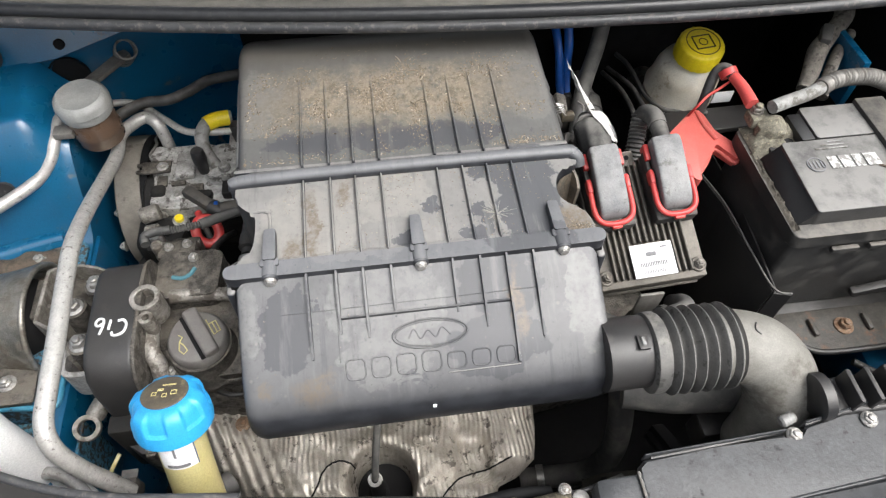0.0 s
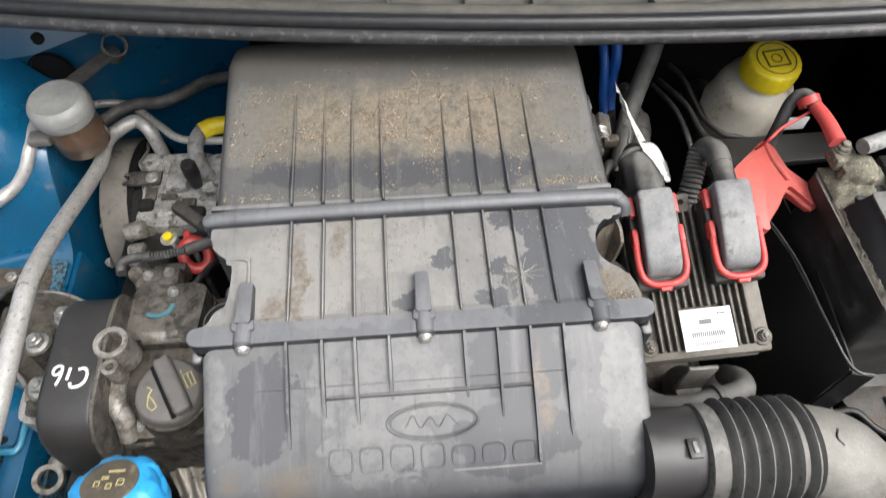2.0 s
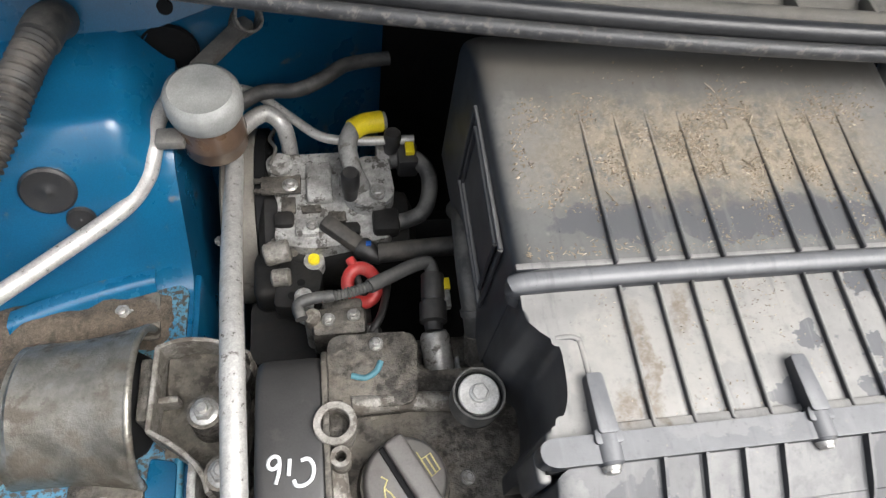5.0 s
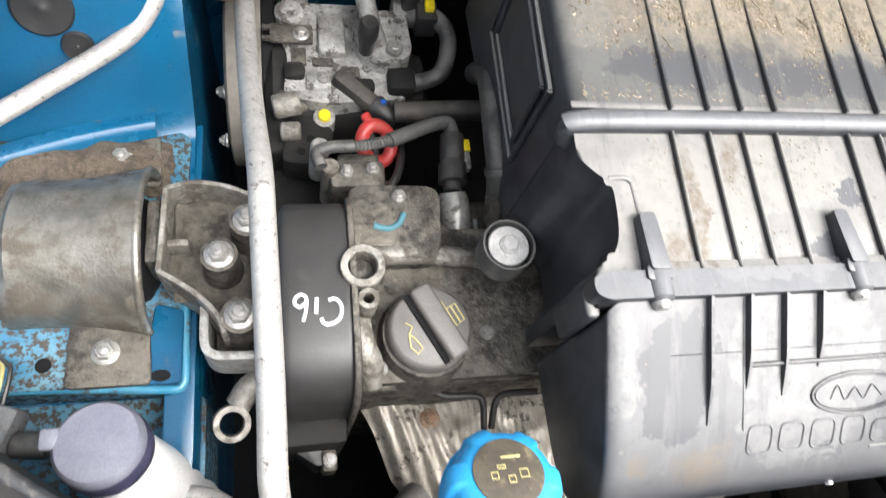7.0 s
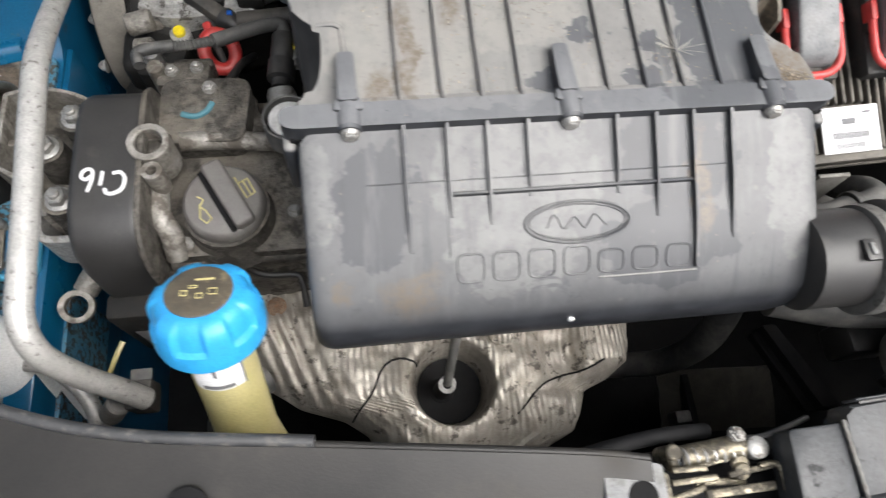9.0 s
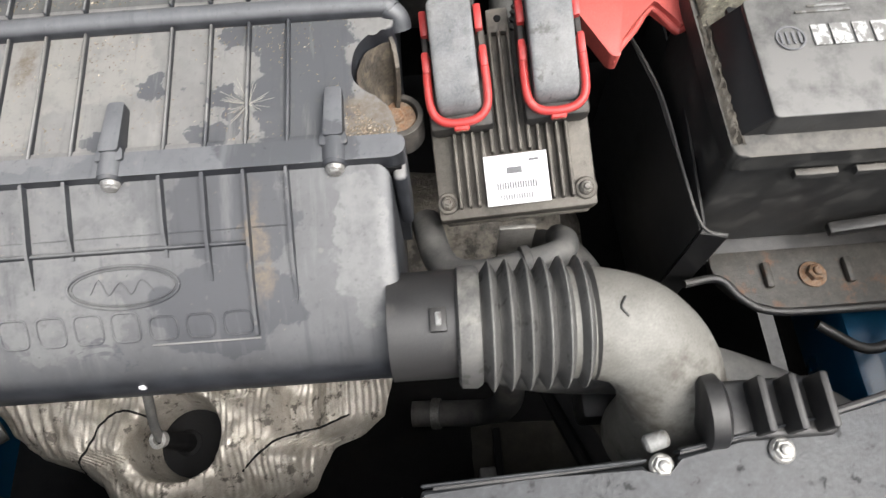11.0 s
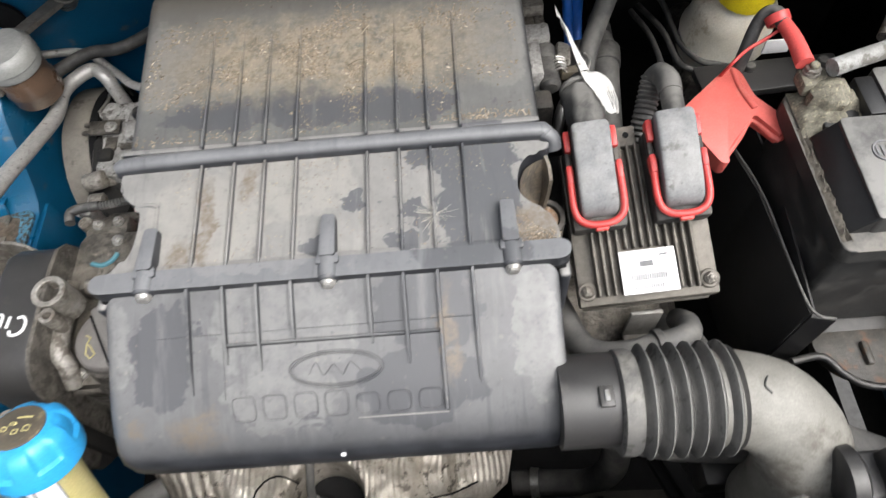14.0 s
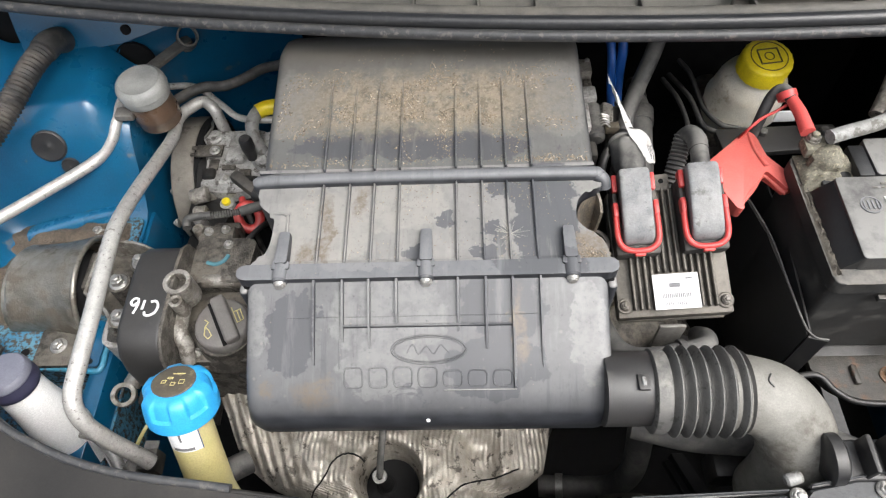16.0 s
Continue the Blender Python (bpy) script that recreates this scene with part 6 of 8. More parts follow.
for p in ((-0.268, 0.3745, 0.6755), (-0.172, 0.400, 0.6755), (-0.244, 0.520, 0.7035)):
    part("bolt", hexbolt(p, (0, 0, 1), 0.0052, 0.006, 1.3), M["steel"], eng, "small steel bolt")
# timing cover: rounded black shell rolling over its front end
tp = [(0.512, 0.700), (0.505, 0.722), (0.492, 0.733), (0.47, 0.7365), (0.42, 0.7365), (0.385, 0.7355), (0.366, 0.729), (0.352, 0.714), (0.345, 0.69), (0.342, 0.64), (0.342, 0.50), (0.512, 0.50)]
part("timing_cover", loft_x(tp, -0.347, -0.290, 0.008, 4), M["cover_black"], eng, "satin black plastic timing cover")
tp2 = [(y + (0.004 if y > 0.43 else -0.004), z + 0.0025) for y, z in tp]
part("cover_joint", loft_x(tp2, -0.2935, -0.288, 0.002, 2), M["cast_dark"], eng)
# lower cover: shade around it is put into the dark colour
part("lower_cover", box((-0.322, 0.334, 0.58), (0.055, 0.026, 0.12), 0.006, 2), M["beam"], eng)
# painted figures on the black cover
def strokes(pts, r=0.0018):
    return tube(pts, r, 8, 6, squash=1.0)


zt = 0.7368
part("paint_mark", strokes([(-0.3111, 0.4165, zt), (-0.3053, 0.4170, zt), (-0.3015, 0.4109, zt), (-0.3031, 0.4021, zt), (-0.3088, 0.3980, zt), (-0.3147, 0.3982, zt), (-0.3168, 0.4023, zt)], 0.0016), M["print_white"], eng, "white painted figures C16 read from behind")
part("paint_mark", strokes([(-0.3196, 0.4184, zt), (-0.3206, 0.4059, zt)], 0.0016), M["print_white"], eng)
part("paint_mark", strokes([(-0.3282, 0.4149, zt), (-0.3322, 0.4119, zt), (-0.3358, 0.4144, zt), (-0.3351, 0.4192, zt), (-0.3308, 0.4216, zt), (-0.3275, 0.4188, zt), (-0.3278, 0.4099, zt), (-0.3303, 0.4006, zt)], 0.0015), M["print_white"], eng)
part("paint_mark", tube([(-0.268, 0.492, 0.705), (-0.256, 0.489, 0.705), (-0.246, 0.494, 0.705), (-0.241, 0.503, 0.705)], 0.0028, 8, 5), M["print_teal"], eng, "teal paint stroke")
# cast lifting ring
ring = part("ring_lug", pipe_ring((-0.284, 0.4435, 0.700), (-0.2835, 0.442, 0.742), 0.0175, 0.0115), M["cast"], eng, "cast ring boss")
part("ring_floor", lathe((-0.284, 0.443, 0.72), (-0.284, 0.443, 1), [(0.0118, 0), (0.0118, 0.004), (0.005, 0.008), (0, 0.008)], 24), M["cast_dark"], ring)
part("small_ring", pipe_ring((-0.2805, 0.4165, 0.708), (-0.2805, 0.416, 0.739), 0.0085, 0.0042), M["cast"], ring)

oc = thing("oil_filler_cap", "grey oil filler cap with a raised grip bar", "oil cap", (-0.229, 0.398, 0.69))
oa = Vector((0.0, -0.06, 1)).normalized()
ob_ = Vector((-0.229, 0.398, 0.713))
part("disc", lathe(ob_ - oa * 0.020, ob_, [(0.034, 0), (0.0355, 0.003), (0.0345, 0.014), (0.0325, 0.018), (0.0305, 0.0195), (0, 0.0195)], 44), M["cap_oil"], oc)
m, _ = axis_frame(ob_, ob_ + oa)
R = m @ Matrix.Rotation(radians(-62), 4, "Z")
part("grip", box((0, 0.0068, 0.004), (0.066, 0.018, 0.014), 0.004, 3, R), M["cap_oil"], oc, "raised grip bar")
part("slot", box((0.0, -0.0046, 0.0006), (0.064, 0.0050, 0.002), 0.0006, 1, R), M["gloom"], oc, "dark slot beside the grip")
can = [(-0.013, -0.0165), (-0.008, -0.0135), (-0.004, -0.019), (0.006, -0.0235), (0.013, -0.021), (0.011, -0.0155), (0.002, -0.0165), (-0.004, -0.019)]
case = [(-0.013, 0.0185), (-0.006, 0.0185), (-0.006, 0.0275), (0.009, 0.0270), (0.010, 0.0185), (-0.006, 0.0185), (-0.006, 0.0230), (0.009, 0.0230)]
for shape in (can, case):
    part("pictogram", tube([R @ Vector((x, y, 0.0004)) for x, y in shape], 0.0008, 6, 1), M["print_gold"], oc, "worn yellow pictogram")

# ======== engine mount ========
mt = thing("engine_mount", "worn cast engine mount bolted to the rail", "engine mount", (-0.50, 0.51, 0.60))


def saddle(u, v):
    a = math.pi * v
    x = -0.575 + 0.113 * u
    narrow = 1.0 - 0.16 * (1 - u) ** 1.5
    r = (0.070 - 0.006 * math.sin(math.pi * u)) * narrow
    return (x, 0.512 - r * math.cos(a) * 1.06, 0.608 + r * math.sin(a) * (1.02 if u > 0.12 else 0.85))


part("saddle", thicken(grid(16, 28, saddle), -0.006), M["mount"], mt)
rim = [(-0.463, 0.512 - 0.0725 * math.cos(math.pi * k / 20) * 1.06, 0.608 + 0.0735 * math.sin(math.pi * k / 20)) for k in range(21)]
part("rim", tube(rim, 0.0042, 10, 2), M["mount"], mt)
part("rubber_core", lathe((-0.56, 0.512, 0.612), (-0.455, 0.512, 0.612), [(0.05, 0), (0.058, 0.02), (0.056, 0.08), (0.045, 0.098), (0.03, 0.105)], 32), M["gloom"], mt)
for y0, y1, xl in ((0.388, 0.445, -0.527), (0.58, 0.635, -0.56)):
    part("foot", prism(round_poly([(xl, y0), (-0.458, y0), (-0.462, y1), (xl, y1)], 0.006, 3), 0.605, 0.6125, 0.003, 2), M["cast_dark"], mt)
for p in ((-0.496, 0.418, 0.6125), (-0.496, 0.611, 0.6125)):
    part("bolt", hexbolt(p, (0, 0, 1), 0.0075, 0.008, 1.55), M["steel"], mt, "zinc flange bolt")
arm = [(-0.455, 0.475), (-0.449, 0.552), (-0.40, 0.556), (-0.362, 0.545), (-0.356, 0.50), (-0.362, 0.455), (-0.368, 0.418), (-0.388, 0.412), (-0.408, 0.432), (-0.425, 0.462)]
part("arm", prism(round_poly(arm, 0.010, 3), 0.600, 0.638, 0.003, 2), M["pocket"], mt, "grimy hollow mount arm")


def wall(path, t, z0, z1, into=None):
    """An upright wall along a path, t thick; z1 may rise along it."""
    pts = spline([(x, y, 0) for x, y in path], 5)
    bm = B()
    rows = []
    for i, p in enumerate(pts):
        d = (pts[min(i + 1, len(pts) - 1)] - pts[max(i - 1, 0)]).normalized()
        side = Vector((-d.y, d.x, 0)) * t / 2
        top = z1[0] + (z1[1] - z1[0]) * i / (len(pts) - 1)
        rows.append([bm.verts.new((q.x, q.y, z)) for q, z in ((p - side, z0), (p - side * 0.8, top - 0.001), (p - side * 0.5, top), (p + side * 0.5, top), (p + side * 0.8, top - 0.001), (p + side, z0))])
    for a, b in zip(rows[:-1], rows[1:]):
        for i in range(5):
            bm.faces.new((a[i], a[i + 1], b[i + 1], b[i]))
    bm.faces.new(rows[0])
    bm.faces.new(rows[-1])
    return join(into, bm) if into is not None else bm


part("arm_wall", wall([(-0.446, 0.470), (-0.4445, 0.51), (-0.443, 0.546)], 0.006, 0.61, (0.671, 0.674)), M["cast"], mt, "pale rim of the casting")
part("arm_wall", wall([(-0.443, 0.546), (-0.42, 0.553), (-0.39, 0.549), (-0.362, 0.536)], 0.0055, 0.61, (0.674, 0.668)), M["cast"], mt, "pale rim of the casting")
part("arm_wall", wall([(-0.446, 0.470), (-0.428, 0.458), (-0.411, 0.444), (-0.398, 0.428), (-0.392, 0.412)], 0.006, 0.61, (0.671, 0.676)), M["cast"], mt, "pale rim of the casting")
part("arm_wall", wall([(-0.359, 0.53), (-0.366, 0.49), (-0.368, 0.45), (-0.366, 0.42)], 0.005, 0.61, (0.662, 0.665)), M["cast"], mt, "pale rim of the casting")
part("arm_rib", box((-0.4335, 0.500, 0.648), (0.018, 0.007, 0.024), 0.002, 2), M["cast"], mt)
part("bracket_neck", box((-0.4535, 0.510, 0.640), (0.012, 0.060, 0.050), 0.004, 2), M["cast_dark"], mt)
part("dirt_fill", grid(22, 20, lambda u, v: (-0.438 + 0.068 * u, 0.452 + 0.092 * v, 0.636 + 0.006 * noise.noise((u * 6, v * 6, 3)) + 0.010 * (1 - u) * smooth(0.2, 0.9, v))), M["pocket"], mt, "crumbly dirt in the hollow arm")
for (x, y) in ((-0.397, 0.480), (-0.380, 0.426), (-0.374, 0.512)):
    part("boss", lathe((x, y, 0.630), (x, y, 1), [(0.019, 0), (0.0165, 0.018), (0.0155, 0.048)], 24), M["cast_dark"], mt)
    part("nut", hexbolt((x, y, 0.678), (0, 0, 1), 0.0085, 0.011, 1.45), M["steel"], mt, "zinc flange nut")
und = thing("engine_bracket", "bare cast bracket under the mount arm", "engine bracket", (-0.37, 0.41, 0.6))
bm = wall([(-0.411, 0.445), (-0.4105, 0.412), (-0.404, 0.402), (-0.39, 0.3995), (-0.35, 0.3985)], 0.009, 0.60, (0.652, 0.652))
part("edge", bm, M["cast_bright"], und)
part("plate", box((-0.378, 0.420, 0.605), (0.055, 0.045, 0.03), 0.006, 2), M["cast_dark"], und)
part("eye", pipe_ring((-0.394, 0.353, 0.590), (-0.392, 0.350, 0.600), 0.0165, 0.0105), M["cast"], und)
part("eye_web", tube([(-0.388, 0.368, 0.592), (-0.374, 0.384, 0.60), (-0.352, 0.386, 0.60)], 0.012, 12, 5), M["cast"], und)
solid("soil_heap", grid(30, 24, lambda u, v: (-0.68 + 0.235 * u, 0.560 + 0.092 * v, 0.602 + 0.020 * math.sin(math.pi * u) ** 0.5 * math.sin(math.pi * v) + 0.006 * noise.noise((u * 9, v * 7, 1)))), M["soil"], "brown soil and leaf dust gathered on the rail", "soil", (-0.58, 0.60, 0.60), kind="stuff")
solid("soil_heap", grid(30, 24, lambda u, v: (-0.69 + 0.135 * u, 0.44 + 0.16 * v, 0.602 + 0.018 * math.sin(math.pi * u) ** 0.5 * math.sin(math.pi * v) + 0.006 * noise.noise((u * 9, v * 9, 5)))), M["soil"], "brown soil and leaf dust beside the mount", "soil", (-0.62, 0.51, 0.60), kind="stuff")

# ======== pipes ========
def pipe(name, pts, r, mat, label, cat="pipe", n=16, group="", **kw):
    c = sum((Vector(p) for p in pts), Vector()) / len(pts)
    return solid(name, tube(pts, r, n, 8, **kw), mat, label, cat, tuple(c), group=group)


pipe("refrigerant_pipe", [(-0.303, 0.244, 0.655), (-0.315, 0.249, 0.677), (-0.334, 0.256, 0.712), (-0.347, 0.266, 0.748), (-0.3515, 0.285, 0.769), (-0.352, 0.32, 0.775), (-0.353, 0.369, 0.778), (-0.356, 0.457, 0.783), (-0.358, 0.504, 0.781), (-0.365, 0.576, 0.754), (-0.372, 0.663, 0.717), (-0.376, 0.732, 0.691), (-0.377, 0.774, 0.69), (-0.364, 0.797, 0.69), (-0.345, 0.811, 0.69), (-0.329, 0.803, 0.683), (-0.323, 0.796, 0.66), (-0.322, 0.795, 0.60)], 0.0095, M["alu"], "speckled aluminium refrigerant pipe over the timing cover")
pipe("refrigerant_pipe", [(-0.75, 0.49, 0.70), (-0.66, 0.535, 0.693), (-0.60, 0.585, 0.690), (-0.544, 0.631, 0.692), (-0.481, 0.684, 0.697), (-0.456, 0.708, 0.714), (-0.447, 0.728, 0.730), (-0.444, 0.76, 0.738), (-0.43, 0.80, 0.74)], 0.0088, M["alu"], "speckled aluminium pipe crossing the blue wing")
pipe("brake_hose", [(-0.39, 0.80, 0.70), (-0.35, 0.832, 0.70), (-0.309, 0.836, 0.70), (-0.28, 0.852, 0.70), (-0.25, 0.875, 0.70), (-0.20, 0.885, 0.70)], 0.0085, M["rubber"], "black rubber hose leading to the firewall", "hose")
pipe("refrigerant_pipe", [(-0.418, 0.838, 0.70), (-0.365, 0.846, 0.69), (-0.318, 0.813, 0.68), (-0.285, 0.784, 0.68), (-0.245, 0.776, 0.68), (-0.18, 0.776, 0.68)], 0.0055, M["alu"], "thin dull pipe behind the compressor")
pipe("refrigerant_pipe", [(-0.47, 0.302, 0.61), (-0.445, 0.298, 0.61), (-0.408, 0.291, 0.61), (-0.382, 0.272, 0.61), (-0.368, 0.253, 0.605), (-0.363, 0.238, 0.60), (-0.362, 0.225, 0.58)], 0.0075, M["alu"], "short aluminium pipe beside the washer bottle")
loom = thing("corrugated_loom", "dusty black corrugated cable loom over the blue wing", "cable loom", (-0.6, 0.72, 0.76))
part("conduit", tube([(-0.522, 0.785, 0.825), (-0.527, 0.755, 0.826), (-0.534, 0.72, 0.822), (-0.548, 0.672, 0.81), (-0.58, 0.61, 0.79), (-0.66, 0.56, 0.76)], 0.0155, 18, 6, wave=0.0016, pitch=0.0065), M["black_dirty"], loom)
part("tape", tube([(-0.530, 0.84, 0.79), (-0.518, 0.822, 0.812), (-0.519, 0.80, 0.824), (-0.522, 0.78, 0.826)], 0.0185, 16, 5), M["rubber"], loom)

pipe("coolant_hose", [(-0.222, 0.275, 0.545), (-0.246, 0.256, 0.555), (-0.262, 0.230, 0.550), (-0.256, 0.205, 0.530), (-0.235, 0.19, 0.50)], 0.0165, M["rubber"], "dark rubber hose curving beside the filler neck", "hose")

# ======== compressor, dipstick and solenoid ========
cp = thing("compressor", "bare aluminium compressor body with pipe ports", "compressor", (-0.28, 0.72, 0.55))
part("body", lathe((-0.36, 0.715, 0.575), (-0.18, 0.715, 0.575), [(0.05, 0), (0.062, 0.008), (0.064, 0.06), (0.06, 0.07), (0.062, 0.12), (0.052, 0.17), (0.03, 0.18)], 36, lumps=lambda a, i: 1 + 0.05 * math.cos(5 * a)), M["beam"], cp)
part("head", prism(round_poly([(-0.342, 0.672), (-0.300, 0.664), (-0.212, 0.672), (-0.208, 0.742), (-0.252, 0.786), (-0.338, 0.784), (-0.346, 0.75), (-0.336, 0.72)], 0.010, 4), 0.585, lambda x, y: 0.641 + 0.10 * (y - 0.72), 0.006, 3), M["alu_bare"], cp, "white corroded aluminium head")
for cxx, cyy, czz, sx_, sy_, sz_ in ((-0.290, 0.745, 0.645, 0.030, 0.055, 0.012), (-0.222, 0.742, 0.640, 0.026, 0.05, 0.014), (-0.305, 0.690, 0.632, 0.028, 0.024, 0.020)):
    part("casting_lug", box((cxx, cyy, czz), (sx_, sy_, sz_), 0.005, 2), M["alu_bare"], cp)
# dark blocks paint the shaded gaps and hollows round the bare head
for cxx, cyy, sx_, sy_, sz_ in ((-0.218, 0.690, 0.030, 0.030, 0.020), (-0.262, 0.683, 0.030, 0.016, 0.014), (-0.330, 0.700, 0.022, 0.020, 0.012)):
    part("dark_casting", box((cxx, cyy, 0.640), (sx_, sy_, sz_), 0.005, 2), M["beam"], cp, "dark block standing for a shaded gap")
for cxx, cyy, sx_, sy_ in ((-0.272, 0.700, 0.020, 0.014), (-0.300, 0.712, 0.022, 0.010), (-0.262, 0.755, 0.010, 0.022), (-0.325, 0.718, 0.016, 0.022)):
    part("casting_hollow", box((cxx, cyy, 0.6405), (sx_, sy_, 0.006), 0.002, 2), M["cast_dark"], cp, "dark block standing for a shaded hollow in the casting")
for q in ((-0.345, 0.672, 0.630), (-0.300, 0.690, 0.642), (-0.214, 0.750, 0.647)):
    part("bolt", hexbolt(q, (0, 0, 1), 0.0048, 0.005, 1.3), M["steel"], cp)
part("side_boss", cyl((-0.345, 0.676, 0.618), (-0.318, 0.678, 0.620), 0.013, 0.002, 20), M["cast"], cp)
part("lug", lathe((-0.334, 0.772, 0.648), (-0.334, 0.772, 1), [(0.016, -0.03), (0.0155, 0), (0.012, 0.003)], 24), M["alu_bare"], cp)
stay = part("stay", box((-0.332, 0.738, 0.6525), (0.044, 0.024, 0.005), 0.002), M["cast_dark"], cp, "dark steel stay")
for dy in (-0.007, 0.007):
    part("stay_prong", box((-0.356, 0.738 + dy, 0.6525), (0.012, 0.005, 0.005), 0.001), M["cast_dark"], stay)
part("bolt", hexbolt((-0.322, 0.736, 0.655), (0, 0, 1), 0.0058, 0.006, 1.5), M["steel"], cp)
part("port_block", prism(round_poly([(-0.269, 0.752), (-0.238, 0.770), (-0.210, 0.768), (-0.206, 0.715), (-0.222, 0.700), (-0.248, 0.702), (-0.262, 0.715)], 0.008, 4), 0.635, 0.660, 0.003, 2), M["alu_bare"], cp, "plain grey port plate")
part("port_pipe", tube([(-0.242, 0.728, 0.655), (-0.252, 0.738, 0.678), (-0.256, 0.764, 0.689), (-0.244, 0.788, 0.692), (-0.212, 0.796, 0.69)], 0.0105, 16, 7), M["cable_grey"], cp)
part("yellow_tape", tube([(-0.250, 0.782, 0.6915), (-0.236, 0.791, 0.6915), (-0.216, 0.7955, 0.690)], 0.0122, 16, 5), M["yellow"], cp)
part("port_bolt", cyl((-0.226, 0.716, 0.658), (-0.226, 0.716, 0.666), 0.009, 0.001, 24), M["cable_grey"], cp)
part("port_bolt_head", hexbolt((-0.226, 0.716, 0.666), (0, 0, 1), 0.006, 0.004, 1.2, False), M["steel"], cp)
for p in ((-0.256, 0.714, 0.680), (-0.205, 0.776, 0.668)):
    part("port_cap", lathe(p, (p[0] + 0.003, p[1], p[2] + 1), [(0.0075, -0.02), (0.0095, 0), (0.0105, 0.004), (0.010, 0.022), (0.008, 0.025), (0.002, 0.024)], 24), M["black"], cp, "black valve cap")
part("elbow_block", box((-0.208, 0.778, 0.650), (0.03, 0.028, 0.022), 0.003, 2), M["cast_bright"], cp)
part("plug_washer", cyl((-0.300, 0.659, 0.598), (-0.300, 0.658, 0.620), 0.0115, 0.001, 20), M["cast_bright"], cp)
part("yellow_plug", cyl((-0.300, 0.658, 0.618), (-0.300, 0.657, 0.626), 0.0066, 0.001, 18), M["yellow"], cp, "yellow plug")
part("side_port", cyl((-0.352, 0.660, 0.632), (-0.325, 0.664, 0.636), 0.0125, 0.002, 20), M["cast"], cp)
part("side_port", cyl((-0.345, 0.636, 0.624), (-0.325, 0.636, 0.626), 0.010, 0.002, 20), M["cast"], cp)
part("web", prism(round_poly([(-0.345, 0.605), (-0.300, 0.60), (-0.290, 0.645), (-0.335, 0.668)], 0.008, 3), 0.585, 0.618, 0.004, 2), M["beam"], cp)
for q in ((-0.325, 0.617), (-0.315, 0.632)):
    part("web_hole", cyl((*q, 0.6175), (*q, 0.6186), 0.0045, 0.0003, 14), M["gloom"], cp)
pl = thing("belt_pulley", "dusty belt pulley and belt beside the compressor", "belt pulley", (-0.385, 0.715, 0.52))
DC = (0.775, 0.535)
part("drum", lathe((-0.403, *DC), (-0.36, *DC), [(0.100, 0), (0.109, 0.0015), (0.112, 0.004), (0.1125, 0.02), (0.112, 0.036), (0.110, 0.0395), (0.104, 0.0405)], 64), M["drum"], pl, "dusty taupe rim")
part("inner_disc", lathe((-0.365, *DC), (-0.35, *DC), [(0.106, 0), (0.1115, 0.003), (0.1115, 0.014), (0.106, 0.016), (0.02, 0.016)], 48), M["gloom"], pl, "black inner disc")
for k in range(7):
    a = math.radians(60 + 16 * k)
    y, z = DC[0] + 0.100 * math.cos(a), DC[1] + 0.100 * math.sin(a)
    part("vent_tooth", box((0, 0, 0), (0.012, 0.010, 0.010), 0.002, 1, Matrix.Translation((-0.350, y, z)) @ Matrix.Rotation(a, 4, "X")), M["gloom"], pl)
part("guard_wire", tube([(-0.350, 0.862, 0.585), (-0.340, 0.840, 0.630), (-0.346, 0.815, 0.640), (-0.338, 0.79, 0.652), (-0.344, 0.765, 0.655)], 0.0022, 8, 6), M["alu_dull"], pl)
for y in (0.694, 0.656):
    part("bolt", hexbolt((-0.403, y + 0.012, 0.592 if y > 0.68 else 0.555), (-1, 0, 0), 0.006, 0.007, 1.4), M["steel"], pl)
# brackets coloured black to paint the deep shade round the compressor
solid("cast_bracket", box((-0.33, 0.652, 0.585), (0.075, 0.06, 0.05), 0.012, 3), M["beam"], "bracket below the compressor, the gap's shade put into its black", "bracket", (-0.33, 0.652, 0.56))
solid("cast_bracket", prism(round_poly([(-0.375, 0.56), (-0.30, 0.56), (-0.285, 0.64), (-0.375, 0.64)], 0.014, 4), 0.45, 0.565, 0.008, 3), M["beam"], "bracket in front of the compressor, the gap's shade put into its black", "bracket", (-0.33, 0.60, 0.45))

dp = thing("dipstick", "red looped dipstick handle on a dark rod", "dipstick", (-0.25, 0.61, 0.5))
hd = Vector((-0.250, 0.612, 0.642))
da = Vector((0.25, -0.55, 0.8)).normalized()
m, _ = axis_frame(hd, hd + da)
bm = tube([m @ Vector((0.0155 * math.cos(2 * math.pi * k / 24), 0.0190 * math.sin(2 * math.pi * k / 24), 0)) for k in range(25)], 0.0072, 12, 2)
part("loop", bm, M["red"], dp)
part("grip", tube([m @ Vector((0.0, 0.018, 0)), m @ Vector((0, 0.024, -0.002)), m @ Vector((0.0, 0.030, -0.006))], 0.0052, 12, 5), M["red"], dp)
part("rod", tube([tuple(m @ Vector((0, 0.026, -0.005))), (-0.245, 0.60, 0.60), (-0.24, 0.58, 0.45)], 0.004, 10, 5), M["rubber"], dp)

so = thing("canister_valve", "silver canister valve with a black plug", "valve", (-0.182, 0.50, 0.63))
part("can", lathe((-0.1785, 0.490, 0.640), (-0.1840, 0.544, 0.667), [(0.010, 0), (0.0135, 0.002), (0.0148, 0.008), (0.0148, 0.054), (0.012, 0.060)], 28), M["can"], so)
part("nipple", cyl((-0.177, 0.468, 0.630), (-0.1785, 0.491, 0.641), 0.006, 0.001, 16), M["can"], so)
